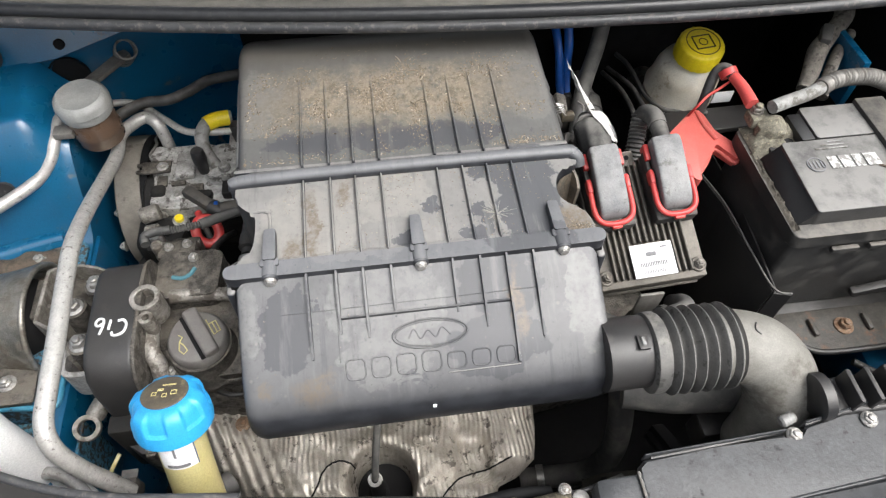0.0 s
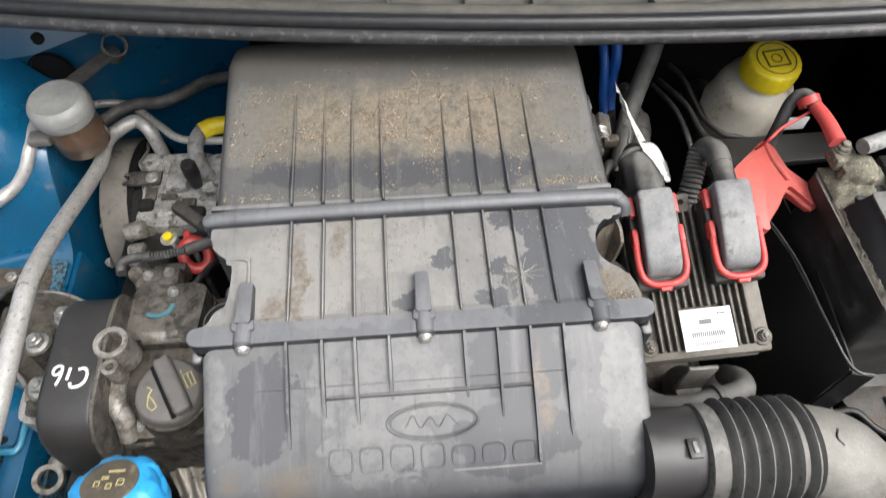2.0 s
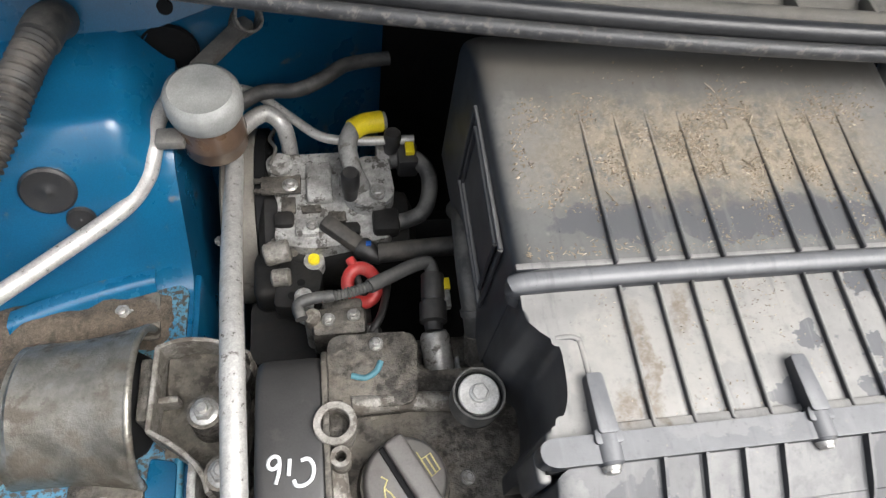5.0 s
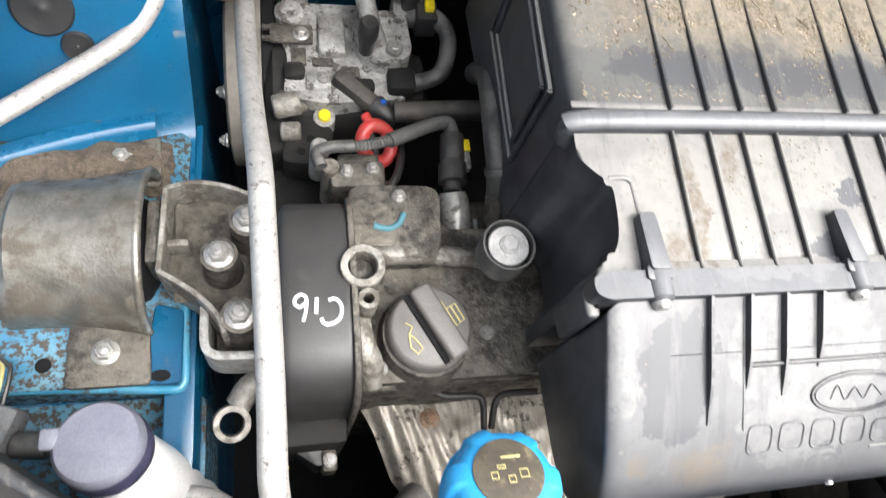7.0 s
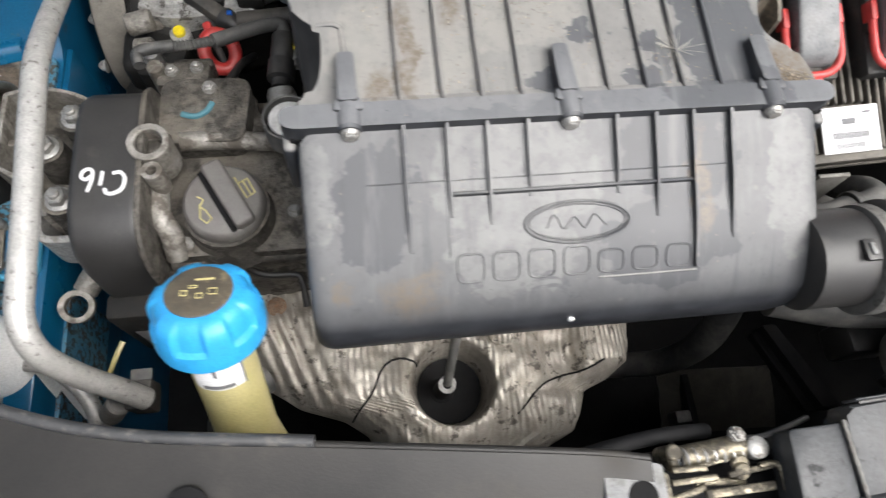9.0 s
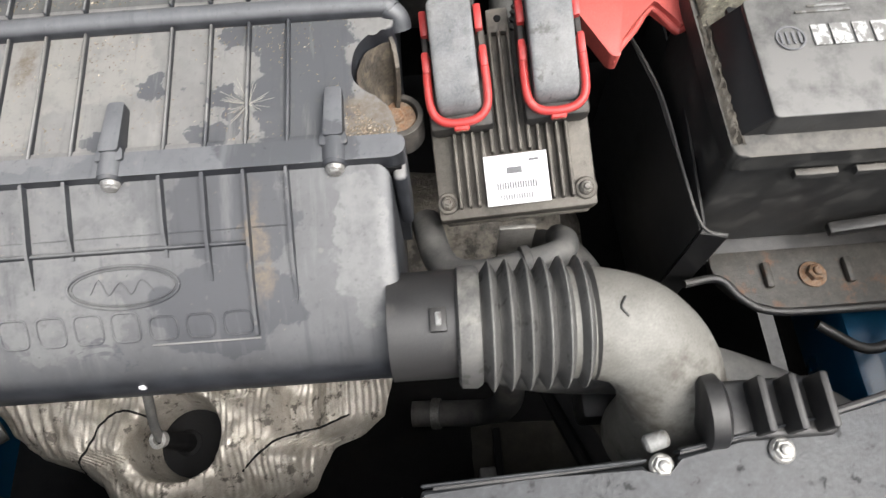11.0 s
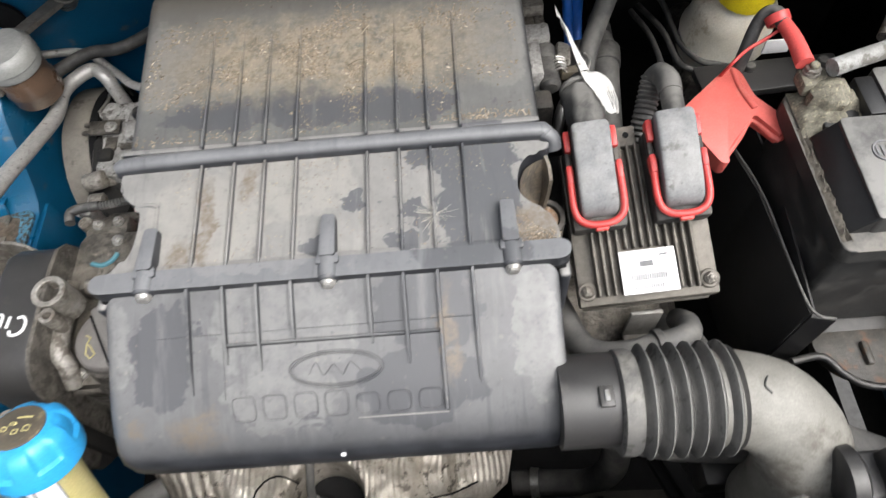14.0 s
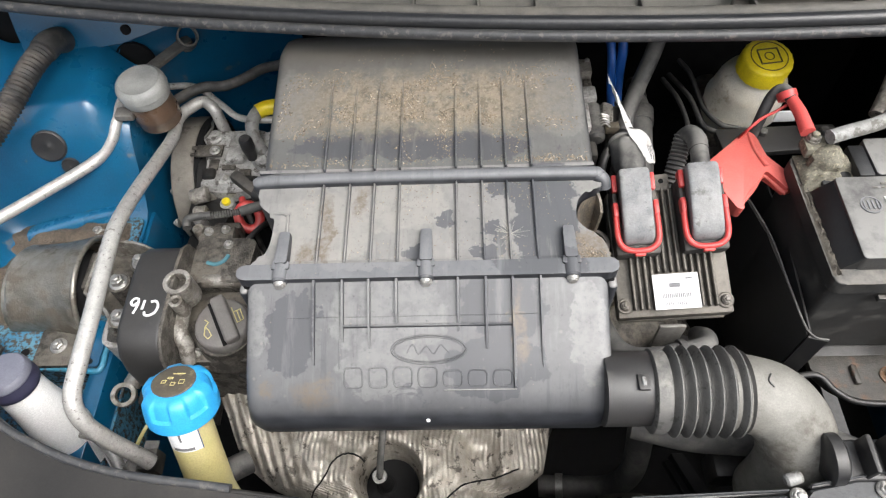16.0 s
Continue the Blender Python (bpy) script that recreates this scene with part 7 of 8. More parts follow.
part("plug", lathe((-0.1840, 0.543, 0.667), (-0.1785, 0.604, 0.671), [(0.009, 0), (0.0095, 0.008), (0.0140, 0.010), (0.0140, 0.030), (0.011, 0.032), (0.0125, 0.036), (0.012, 0.061)], 20), M["black"], so)
part("yellow_clip", box((-0.1660, 0.592, 0.672), (0.008, 0.013, 0.006), 0.001), M["yellow"], so, "small yellow clip")
part("side_tag", box((-0.1665, 0.578, 0.668), (0.007, 0.022, 0.010), 0.001), M["cable_grey"], so)
part("side_tag", box((-0.1635, 0.506, 0.655), (0.004, 0.024, 0.012), 0.001), M["cable_grey"], so)
pipe("vacuum_hose", [(-0.310, 0.552, 0.700), (-0.313, 0.566, 0.70), (-0.302, 0.572, 0.70), (-0.28, 0.574, 0.70)], 0.0058, M["rubber"], "short dark hose elbow by the timing cover", "hose")
pipe("corrugated_hose", [(-0.292, 0.572, 0.700), (-0.267, 0.577, 0.697), (-0.242, 0.587, 0.690)], 0.0048, M["hose"], "thin grey corrugated breather hose", "hose", wave=0.0010, pitch=0.0034)
tb = thing("thermostat_housing", "dirty cast thermostat housing beside the engine", "thermostat housing", (-0.28, 0.56, 0.62))
part("body", box((-0.276, 0.556, 0.655), (0.052, 0.030, 0.055), 0.006, 2), M["cast_dark"], tb)
part("boss", cyl((-0.310, 0.589, 0.62), (-0.309, 0.585, 0.682), 0.009, 0.002, 20), M["cast_bright"], tb)
part("boss", cyl((-0.301, 0.560, 0.62), (-0.301, 0.560, 0.690), 0.008, 0.002, 18), M["cast"], tb)
part("flange", box((-0.272, 0.583, 0.648), (0.04, 0.012, 0.030), 0.004, 2), M["cast_dark"], tb)
for q in ((-0.286, 0.557), (-0.262, 0.560)):
    part("bolt", hexbolt((*q, 0.6825), (0, 0, 1), 0.005, 0.006, 1.3), M["steel"], tb)
pipe("breather_hose", [(-0.245, 0.586, 0.690), (-0.222, 0.599, 0.685), (-0.200, 0.611, 0.680), (-0.183, 0.617, 0.675), (-0.1785, 0.610, 0.672), (-0.1785, 0.598, 0.671)], 0.0072, M["hose"], "smooth dusty grey breather hose", "hose")
hz = thing("breather_hose", "dark rubber hose with a clamp along the filter housing", "hose", (-0.146, 0.52, 0.66))
part("hose", tube([(-0.1462, 0.527, 0.690), (-0.1500, 0.5444, 0.712), (-0.1520, 0.565, 0.722), (-0.1520, 0.595, 0.727), (-0.149, 0.630, 0.722), (-0.144, 0.66, 0.70), (-0.14, 0.69, 0.66)], 0.0118, 18, 8), M["rubber"], hz)
part("clamp", pipe_ring((-0.1492, 0.540, 0.7085), (-0.1502, 0.5455, 0.7125), 0.0136, 0.0116), M["rubber"], hz)
part("stub", cyl((-0.1462, 0.529, 0.692), (-0.145, 0.507, 0.668), 0.0130, 0.002, 20), M["cast_dark"], hz, "grimy cast hose stub")
pipe("thin_cable", [(-0.245, 0.552, 0.655), (-0.234, 0.570, 0.655), (-0.226, 0.598, 0.640), (-0.220, 0.63, 0.61)], 0.0042, M["black"], "thin black cable by the dipstick", "cable")
part("terminal", lathe((-0.245, 0.552, 0.650), (-0.245, 0.552, 1), [(0.010, 0), (0.011, 0.004), (0.007, 0.008)], 18), M["black"], eng)
sp = thing("sensor_plug", "dirty black sensor plug with a blue tab", "sensor plug", (-0.27, 0.68, 0.63))
part("body", box((0, 0, 0), (0.052, 0.018, 0.018), 0.005, 2, pose(-0.268, 0.678, 0.640, 0, 10, -38)), M["black_dirty"], sp)
part("boot", lathe((-0.250, 0.664, 0.636), (-0.225, 0.645, 0.632), [(0.011, 0), (0.013, 0.004), (0.010, 0.02), (0.006, 0.03)], 18), M["black"], sp)
part("blue_tab", box((-0.240, 0.660, 0.646), (0.006, 0.006, 0.004), 0.001), M["blue_wire"], sp)
pipe("fuel_rail", [(-0.23, 0.648, 0.645), (-0.14, 0.65, 0.65), (0.0, 0.65, 0.65)], 0.011, M["black_dirty"], "dark rail running under the filter housing", "fuel rail")
pipe("wiring_loom", [(-0.205, 0.765, 0.655), (-0.18, 0.76, 0.665), (-0.165, 0.735, 0.66), (-0.175, 0.70, 0.645), (-0.21, 0.69, 0.635)], 0.0095, M["rubber"], "dark taped loom beside the compressor", "cable loom")
solid("plug_block", box((-0.188, 0.762, 0.66), (0.024, 0.03, 0.03), 0.004, 2), M["black"], "black plug with a yellow lock", "plug", (-0.188, 0.762, 0.645))
solid("plug_lock", box((-0.186, 0.764, 0.6785), (0.010, 0.015, 0.008), 0.001), M["yellow"], "small yellow lock on the plug", "plug lock", (-0.186, 0.764, 0.674))

# ======== exhaust heat shield ========
SX, SY = -0.039, 0.249


def between(table, y):
    """Straight interpolation in a table of (y, value), highest y first."""
    if y >= table[0][0]:
        return table[0][1]
    for (ya, a), (yb, b) in zip(table[:-1], table[1:]):
        if y >= yb:
            return b + (a - b) * (y - yb) / (ya - yb)
    return table[-1][1]


SHIELD_LEFT = ((0.375, -0.283), (0.34, -0.264), (0.295, -0.247), (0.268, -0.226), (0.242, -0.190), (0.226, -0.146), (0.208, -0.122), (0.18, -0.108), (0.13, -0.10))
SHIELD_RIGHT = ((0.375, 0.192), (0.31, 0.186), (0.262, 0.174), (0.245, 0.150), (0.234, 0.120), (0.212, 0.110), (0.192, 0.100), (0.17, 0.05), (0.13, 0.04))


def shield_pt(u, v):
    y = 0.374 - 0.235 * v
    left, right = between(SHIELD_LEFT, y), between(SHIELD_RIGHT, y)
    x = left + (right - left) * u
    z = 0.566 + 0.008 * math.sin(6 * u + 1) - 0.060 * abs(2 * u - 1.0) ** 4
    z -= 0.20 * max(0, v - 0.66 - 0.08 * math.sin(7 * u)) ** 1.3
    z += 0.007 * noise.noise((u * 7, v * 5, 0.3)) + 0.003 * noise.noise((u * 22, v * 14, 4))
    z += 0.040 * smooth(0.16, 0.02, u) * smooth(0.45, 0.05, v)
    # deep flutes at the upper corner, fine beads elsewhere
    corner = smooth(0.24, 0.12, u) * smooth(0.75, 0.45, v)
    z += 0.0026 * math.sin(420 * x + 150 * y) * corner
    d = math.hypot(x - SX - 0.008, y - SY)
    z -= 0.070 * smooth(0.046, 0.033, d) - 0.006 * math.exp(-(((d - 0.054) / 0.010) ** 2))
    z -= 0.024 * math.exp(-(((x - 0.089) / 0.022) ** 4 + ((y - 0.275) / 0.036) ** 4))
    z -= 0.008 * math.exp(-(((y - 0.232 - 0.12 * (x - 0.05)) / 0.006) ** 2)) * smooth(0.03, 0.07, x)
    z += 0.0011 * math.sin(x * 930 + 5 * noise.noise((u * 4, v * 6, 9))) * (1 - corner) * smooth(0.95, 0.55, v)
    return (x, y, z)


def shield_at(x, y):
    left, right = between(SHIELD_LEFT, y), between(SHIELD_RIGHT, y)
    return Vector(shield_pt((x - left) / (right - left), (0.374 - y) / 0.235))


sh = thing("heat_shield", "sooty embossed aluminium heat shield over the exhaust manifold", "heat shield", (-0.04, 0.27, 0.47))
part("foil", thicken(grid(300, 90, shield_pt), 0.0012), M["shield"], sh, sharp=60)
# near-black disc: shade at the hollow's bottom is put into the colour
part("hollow", lathe((SX + 0.008, SY, 0.506), (SX + 0.008, SY, 1), [(0.036, -0.004), (0.0355, 0.003), (0.012, 0.0), (0, 0.0)], 28), M["gloom"], sh, "near-black disc painting the shade in the deep hollow")
for u, v in ((0.13, 0.12),):
    p = Vector(shield_pt(u, v))
    part("bolt", hexbolt(tuple(p + Vector((0, 0, -0.001))), (0, 0, 1), 0.006, 0.006, 1.7), M["rust"], sh)
for pts in ([(-0.066, 0.272), (-0.085, 0.277), (-0.101, 0.270), (-0.113, 0.247), (-0.124, 0.234), (-0.137, 0.224)], [(0.034, 0.212), (0.063, 0.238), (0.092, 0.249), (0.116, 0.252), (0.14, 0.262)]):
    fine_pts = spline([(x, y, 0) for x, y in pts], 6)
    part("crack", tube([shield_at(p.x, p.y) + Vector((0, 0, 0.0004)) for p in fine_pts], 0.0012, 6, 1), M["gloom"], sh)
ringed = [shield_at(0.025 + 0.013 * math.cos(2 * math.pi * k / 24), 0.290 + 0.008 * math.sin(2 * math.pi * k / 24)) + Vector((0, 0, 0.001)) for k in range(25)]
part("stamped_ring", tube(ringed, 0.0014, 8, 1), M["shield"], sh)
ox = thing("oxygen_sensor", "oxygen sensor with a grey lead in the heat shield", "oxygen sensor", (-0.029, 0.247, 0.50))
part("body", lathe((SX, SY + 0.002, 0.49), (SX, SY - 0.004, 0.577), [(0.014, 0), (0.014, 0.018), (0.010, 0.02), (0.0085, 0.080), (0.0075, 0.087)], 24), M["gloom"], ox)
part("collar", pipe_ring((SX, SY - 0.004, 0.576), (SX - 0.001, SY - 0.006, 0.583), 0.0088, 0.0046), M["cast_bright"], ox)
part("lead", tube([(SX, SY - 0.004, 0.578), (SX + 0.002, SY + 0.006, 0.600), (SX + 0.008, SY + 0.03, 0.635), (SX + 0.016, SY + 0.06, 0.68)], 0.0046, 12, 6), M["hose"], ox)

# ======== front panel and latch ========
EDGE = [(-0.62, 0.400), (-0.55, 0.345), (-0.49, 0.300), (-0.44, 0.267), (-0.40, 0.244), (-0.36, 0.225), (-0.31, 0.206), (-0.25, 0.192), (-0.150, 0.179), (-0.05, 0.166), (0.03, 0.155), (0.066, 0.148)]
edge = spline([(x, y, 0.80 - 0.06 * max(0, -0.3 - x)) for x, y in EDGE], 6)
fp = thing("front_panel", "worn black plastic front panel with a raised edge", "front panel", (-0.2, 0.1, 0.74), kind="structure")
bm = B()
rows = []
for p in edge:
    out = Vector((p.x, p.y, 0))
    ahead = Vector((-0.35 * smooth(-0.25, -0.55, p.x), -1, 0)).normalized()
    rows.append([bm.verts.new(p + ahead * d + Vector((0, 0, dz))) for d, dz in ((0.0, -0.07), (0.0, -0.012), (0.003, -0.003), (0.009, -0.004), (0.03, -0.010), (0.07, -0.020), (0.12, -0.04), (0.20, -0.11), (0.24, -0.30))])
for a, b in zip(rows[:-1], rows[1:]):
    for i in range(len(a) - 1):
        bm.faces.new((a[i], a[i + 1], b[i + 1], b[i]))
part("panel", bm, M["slam"], fp)
part("edge_bead", tube([p + Vector((0, 0.001, -0.003)) for p in edge if p.x < -0.15], 0.0042, 10, 1), M["seal"], fp)
part("edge_bead", tube([p + Vector((0, -0.001, -0.006)) for p in edge if p.x > -0.16], 0.0028, 10, 1), M["slam"], fp)
part("hole", cyl((-0.229, 0.150, 0.7885), (-0.229, 0.1495, 0.7895), 0.013, 0.0003, 28), M["gloom"], fp, "dark round hole")
plate = part("latch_plate", prism(round_poly([(0.030, 0.085), (0.072, 0.085), (0.074, 0.143), (0.034, 0.150)], 0.004, 3), 0.778, 0.794, 0.002, 2), M["plug"], fp, "bare grey steel plate")
part("plate_hole", cyl((0.057, 0.124, 0.7935), (0.057, 0.124, 0.7946), 0.0100, 0.0003, 28), M["gloom"], plate)
for (bx, by), mm in (((-0.441, 0.220), "rust"), ((-0.403, 0.215), "white")):
    part("panel_bolt", lathe((bx, by, 0.766), (bx, by, 1), [(0.012, 0.0), (0.012, 0.008), (0.0105, 0.0095), (0.008, 0.010), (0.008, 0.013), (0.0065, 0.014), (0, 0.014)], 28), M[mm], fp, "round fixing in the panel")
bmk = thing("bonnet_latch", "greasy steel bonnet latch with springs and levers", "bonnet latch", (0.13, 0.125, 0.72))
part("base", box((0.130, 0.118, 0.728), (0.115, 0.07, 0.010), 0.003, 2), M["gloom"], bmk)
for (w, d, h), at in (((0.026, 0.0045, 0.004), (0.108, 0.1375, 0.757, 0, 0, -2)), ((0.034, 0.005, 0.004), (0.110, 0.1300, 0.757, 0, -3, 1)), ((0.036, 0.004, 0.004), (0.128, 0.1405, 0.754, 0, 4, 7)),
                      ((0.030, 0.005, 0.004), (0.103, 0.1215, 0.756, 0, 3, 12)), ((0.054, 0.0065, 0.004), (0.142, 0.1200, 0.757, 0, 2, 1)), ((0.038, 0.0045, 0.004), (0.156, 0.1325, 0.755, 0, -4, 6)),
                      ((0.040, 0.006, 0.004), (0.134, 0.1270, 0.745, 0, 3, -4)), ((0.030, 0.010, 0.004), (0.100, 0.1080, 0.742, 0, 0, 4)), ((0.018, 0.012, 0.005), (0.1840, 0.1035, 0.752, 0, 0, 5))):
    part("lever", box((0, 0, 0), (w, d, h), 0.0015, 2, pose(*at)), M["latch"], bmk)
part("hook", tube([(0.160, 0.1345, 0.757), (0.1705, 0.1350, 0.758), (0.1745, 0.1300, 0.759), (0.1745, 0.1160, 0.759), (0.1780, 0.1105, 0.758), (0.1830, 0.1100, 0.757)], 0.0024, 10, 5), M["latch"], bmk)
part("side_plate", box((0.0885, 0.1215, 0.745), (0.006, 0.032, 0.028), 0.002, 2), M["latch"], bmk)
part("stop", cyl((0.0975, 0.150, 0.735), (0.0975, 0.150, 0.762), 0.0058, 0.001, 16), M["latch"], bmk)
part("collar", cyl((0.1015, 0.1468, 0.750), (0.1045, 0.1471, 0.750), 0.0105, 0.001, 18), M["gloom"], bmk)
for k in range(3):
    part("washer", cyl((0.1475, 0.1445 - 0.0055 * k, 0.752), (0.1475, 0.1425 - 0.0055 * k, 0.756), 0.0065, 0.0008, 16), M["latch"], bmk)
part("spring", tube([(0.10 + 0.0012 * k, 0.146 + 0.006 * math.cos(k * 1.1), 0.752 + 0.006 * math.sin(k * 1.1)) for k in range(45)], 0.0013, 6, 2), M["steel"], bmk)
part("roller", cyl((0.095, 0.145, 0.748), (0.155, 0.150, 0.752), 0.0085, 0.002, 18), M["latch"], bmk)
part("rivet", hexbolt((0.1490, 0.1570, 0.756), (0, 0, 1), 0.005, 0.005, 1.3), M["can"], bmk)
part("rivet", lathe((0.1625, 0.1470, 0.745), (0.1625, 0.1470, 1), [(0.007, 0), (0.0085, 0.006), (0.0080, 0.013), (0.005, 0.015), (0, 0.015)], 20), M["can"], bmk)
part("rod", tube([(0.150, 0.1552, 0.752), (0.1645, 0.1540, 0.756), (0.1839, 0.1575, 0.757), (0.210, 0.164, 0.752)], 0.0022, 8, 5), M["black"], bmk)

rp = thing("slam_panel", "wet grey metal slam panel with a stepped edge", "slam panel", (0.4, 0.12, 0.72), kind="structure")
pts = [(0.2165, 0.157), (0.2225, 0.157), (0.2240, 0.168), (0.30, 0.170), (0.369, 0.1735), (0.372, 0.165), (0.388, 0.165), (0.391, 0.178), (0.489, 0.193), (0.80, 0.26), (0.80, 0.135), (0.50, 0.124), (0.3229, 0.1114), (0.2715, 0.1073), (0.2165, 0.1035)]
part("panel", prism(pts, 0.755, lambda x, y: 0.782 + 0.05 * (y - 0.15), 0.003, 2), M["slam_wet"], rp)
part("side_panel", prism(round_poly([(0.1755, 0.1555), (0.2170, 0.1565), (0.2130, 0.105), (0.1715, 0.106)], 0.003, 2), 0.750, 0.7795, 0.003, 2), M["slam_wet"], rp)
part("weld_bead", tube([(0.2165 + 0.0002 * math.sin(2.3 * k), 0.158 - 0.0026 * k, 0.7815) for k in range(22)], [0.0016 + 0.0003 * math.sin(1.9 * k) for k in range(22)], 8, 2), M["alu_dull"], rp, "pale bead of sealer")
slope = grid(40, 6, lambda u, v: (0.172 + 0.628 * u, 0.1035 + 0.0315 * u ** 0.8 - 0.034 * v, 0.7795 - 0.026 * v - 0.010 * v * v))
part("front_slope", thicken(slope, -0.004), M["slam_wet"], rp)
part("crease", tube([(0.2165, 0.1045, 0.7800), (0.2715, 0.1085, 0.7802), (0.3229, 0.1126, 0.7804), (0.50, 0.1250, 0.7810), (0.78, 0.136, 0.7815)], 0.0016, 8, 5), M["slam_wet"], rp)
for a, b in (((0.2245, 0.1690), (0.369, 0.1745)), ((0.391, 0.1790), (0.489, 0.1940))):
    part("rear_lip", prism([a, b, (b[0], b[1] + 0.002), (a[0], a[1] + 0.002)], 0.775, 0.7905, 0.0006, 1), M["slam_wet"], rp)
part("front_face", box((0.48, 0.062, 0.64), (0.64, 0.02, 0.20), 0.006), M["slam_wet"], rp)
part("edge_trim", tube([(0.232, 0.169, 0.781), (0.30, 0.172, 0.783), (0.367, 0.176, 0.783)], 0.0022, 8, 5), M["black"], rp)
part("edge_trim", tube([(0.392, 0.180, 0.784), (0.489, 0.196, 0.786), (0.62, 0.226, 0.79), (0.80, 0.265, 0.80)], 0.0025, 8, 5), M["black"], rp)
for p in ((0.381, 0.172, 0.778), (0.458, 0.176, 0.784)):
    part("bolt", hexbolt(p, (0, 0, 1), 0.006, 0.006, 1.4), M["steel"], rp)
part("buffer", cyl((0.372, 0.186, 0.779), (0.388, 0.190, 0.781), 0.006, 0.002, 16), M["cable_grey"], rp)
bk = thing("radiator_bracket", "ribbed black plastic radiator bracket on the slam panel", "bracket", (0.455, 0.20, 0.77))
part("base", box((0.455, 0.203, 0.780), (0.085, 0.040, 0.016), 0.005, 3), M["black"], bk)
part("drum", lathe((0.408, 0.203, 0.79), (0.424, 0.203, 0.792), [(0.020, 0), (0.024, 0.003), (0.024, 0.013), (0.020, 0.016)], 24), M["black"], bk)
for x in (0.445, 0.465, 0.485):
    part("fin", box((x, 0.203, 0.797), (0.006, 0.036, 0.026), 0.003, 2), M["black"], bk)

# ======== dim parts deep in the bay ========
deep = thing("radiator_hose", "dull grey rubber hose curving through the depth of the bay", "hose", (0.31, 0.31, 0.24))
part("hose", tube([(0.300, 0.350, 0.60), (0.312, 0.322, 0.53), (0.3175, 0.297, 0.445), (0.3165, 0.290, 0.375), (0.300, 0.290, 0.315), (0.265, 0.296, 0.285), (0.224, 0.2997, 0.276), (0.19, 0.302, 0.272)], 0.0185, 18, 8), M["hose"], deep)
part("clamp", pipe_ring((0.230, 0.2993, 0.2770), (0.218, 0.3002, 0.2752), 0.0215, 0.0186), M["steel"], deep, "bright spring clamp")
gb = thing("gearbox", "dark cast gearbox deep below the battery side", "gearbox", (0.3, 0.47, 0.32))
part("casing", lathe((0.19, 0.47, 0.45), (0.42, 0.47, 0.45), [(0.112, 0), (0.108, 0.03), (0.100, 0.10), (0.085, 0.20), (0.05, 0.23)], 36, lumps=lambda a, i: 1 + 0.04 * math.cos(9 * a)), M["cast_dark"], gb)
part("flange", lathe((0.17, 0.47, 0.45), (0.19, 0.47, 0.45), [(0.10, 0), (0.130, 0.002), (0.130, 0.018), (0.112, 0.020)], 36), M["cast_dark"], gb)
for k in range(8):
    a = 2 * math.pi * k / 8
    part("bolt", hexbolt((0.190, 0.47 + 0.121 * math.cos(a), 0.45 + 0.121 * math.sin(a)), (1, 0, 0), 0.006, 0.006, 1.3), M["steel"], gb)
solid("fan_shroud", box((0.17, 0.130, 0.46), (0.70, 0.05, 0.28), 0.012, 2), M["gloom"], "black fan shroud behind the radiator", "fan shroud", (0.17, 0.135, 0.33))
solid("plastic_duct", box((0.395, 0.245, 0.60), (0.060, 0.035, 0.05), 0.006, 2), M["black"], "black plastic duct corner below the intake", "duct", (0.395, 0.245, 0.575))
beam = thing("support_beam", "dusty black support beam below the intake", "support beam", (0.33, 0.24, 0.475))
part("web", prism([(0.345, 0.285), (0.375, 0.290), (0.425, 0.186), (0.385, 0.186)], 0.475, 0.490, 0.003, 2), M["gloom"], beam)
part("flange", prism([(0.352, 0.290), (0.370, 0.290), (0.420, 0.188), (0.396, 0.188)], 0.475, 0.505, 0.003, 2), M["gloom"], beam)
us = thing("undershield", "mud-brown stained undershield in the depth below the intake", "undershield", (0.35, 0.225, 0.34))
part("panel", thicken(grid(24, 12, lambda u, v: (0.27 + 0.17 * u, 0.265 - 0.080 * v, 0.365 - 0.03 * v + 0.012 * math.sin(5 * u) + 0.005 * noise.noise((u * 8, v * 5, 2)))), -0.006), M["mud"], us, sharp=60)
part("rib", box((0.300, 0.225, 0.370), (0.010, 0.07, 0.03), 0.003, 2), M["gloom"], us)
part("clip", box((0.286, 0.205, 0.370), (0.022, 0.016, 0.028), 0.003, 2), M["rubber"], us)
bp_ = thing("sensor_plug", "blue sensor plug with an orange wire below the intake", "sensor plug", (0.43, 0.208, 0.60))
part("body", box((0, 0, 0), (0.020, 0.014, 0.014), 0.003, 2, pose(0.432, 0.208, 0.60, 0, 10, 20)), M["blue_wire"], bp_)
part("shell", box((0, 0, 0), (0.024, 0.012, 0.012), 0.003, 2, pose(0.412, 0.202, 0.60, 0, 10, 20)), M["black"], bp_)
part("wire", tube([(0.436, 0.214, 0.606), (0.437, 0.232, 0.614), (0.444, 0.25, 0.615), (0.452, 0.26, 0.60)], 0.0030, 8, 6), M["wire_orange"], bp_, "orange wire")
pipe("cable_conduit", [(0.030, 0.152, 0.735), (0.0415, 0.1559, 0.740), (0.075, 0.161, 0.742), (0.1089, 0.1638, 0.740), (0.14, 0.164, 0.73)], 0.0058, M["gloom"], "dusty black conduit behind the front panel", "conduit")
pj = thing("pipe_joint", "crimped refrigerant pipe joint with a grey sleeve", "pipe joint", (-0.313, 0.255, 0.62))
part("block", box((-0.312, 0.250, 0.636), (0.022, 0.026, 0.030), 0.003, 2), M["black_dirty"], pj)
part("tag", box((-0.309, 0.266, 0.652), (0.018, 0.010, 0.001), 0.0003, 1), M["rubber"], pj)
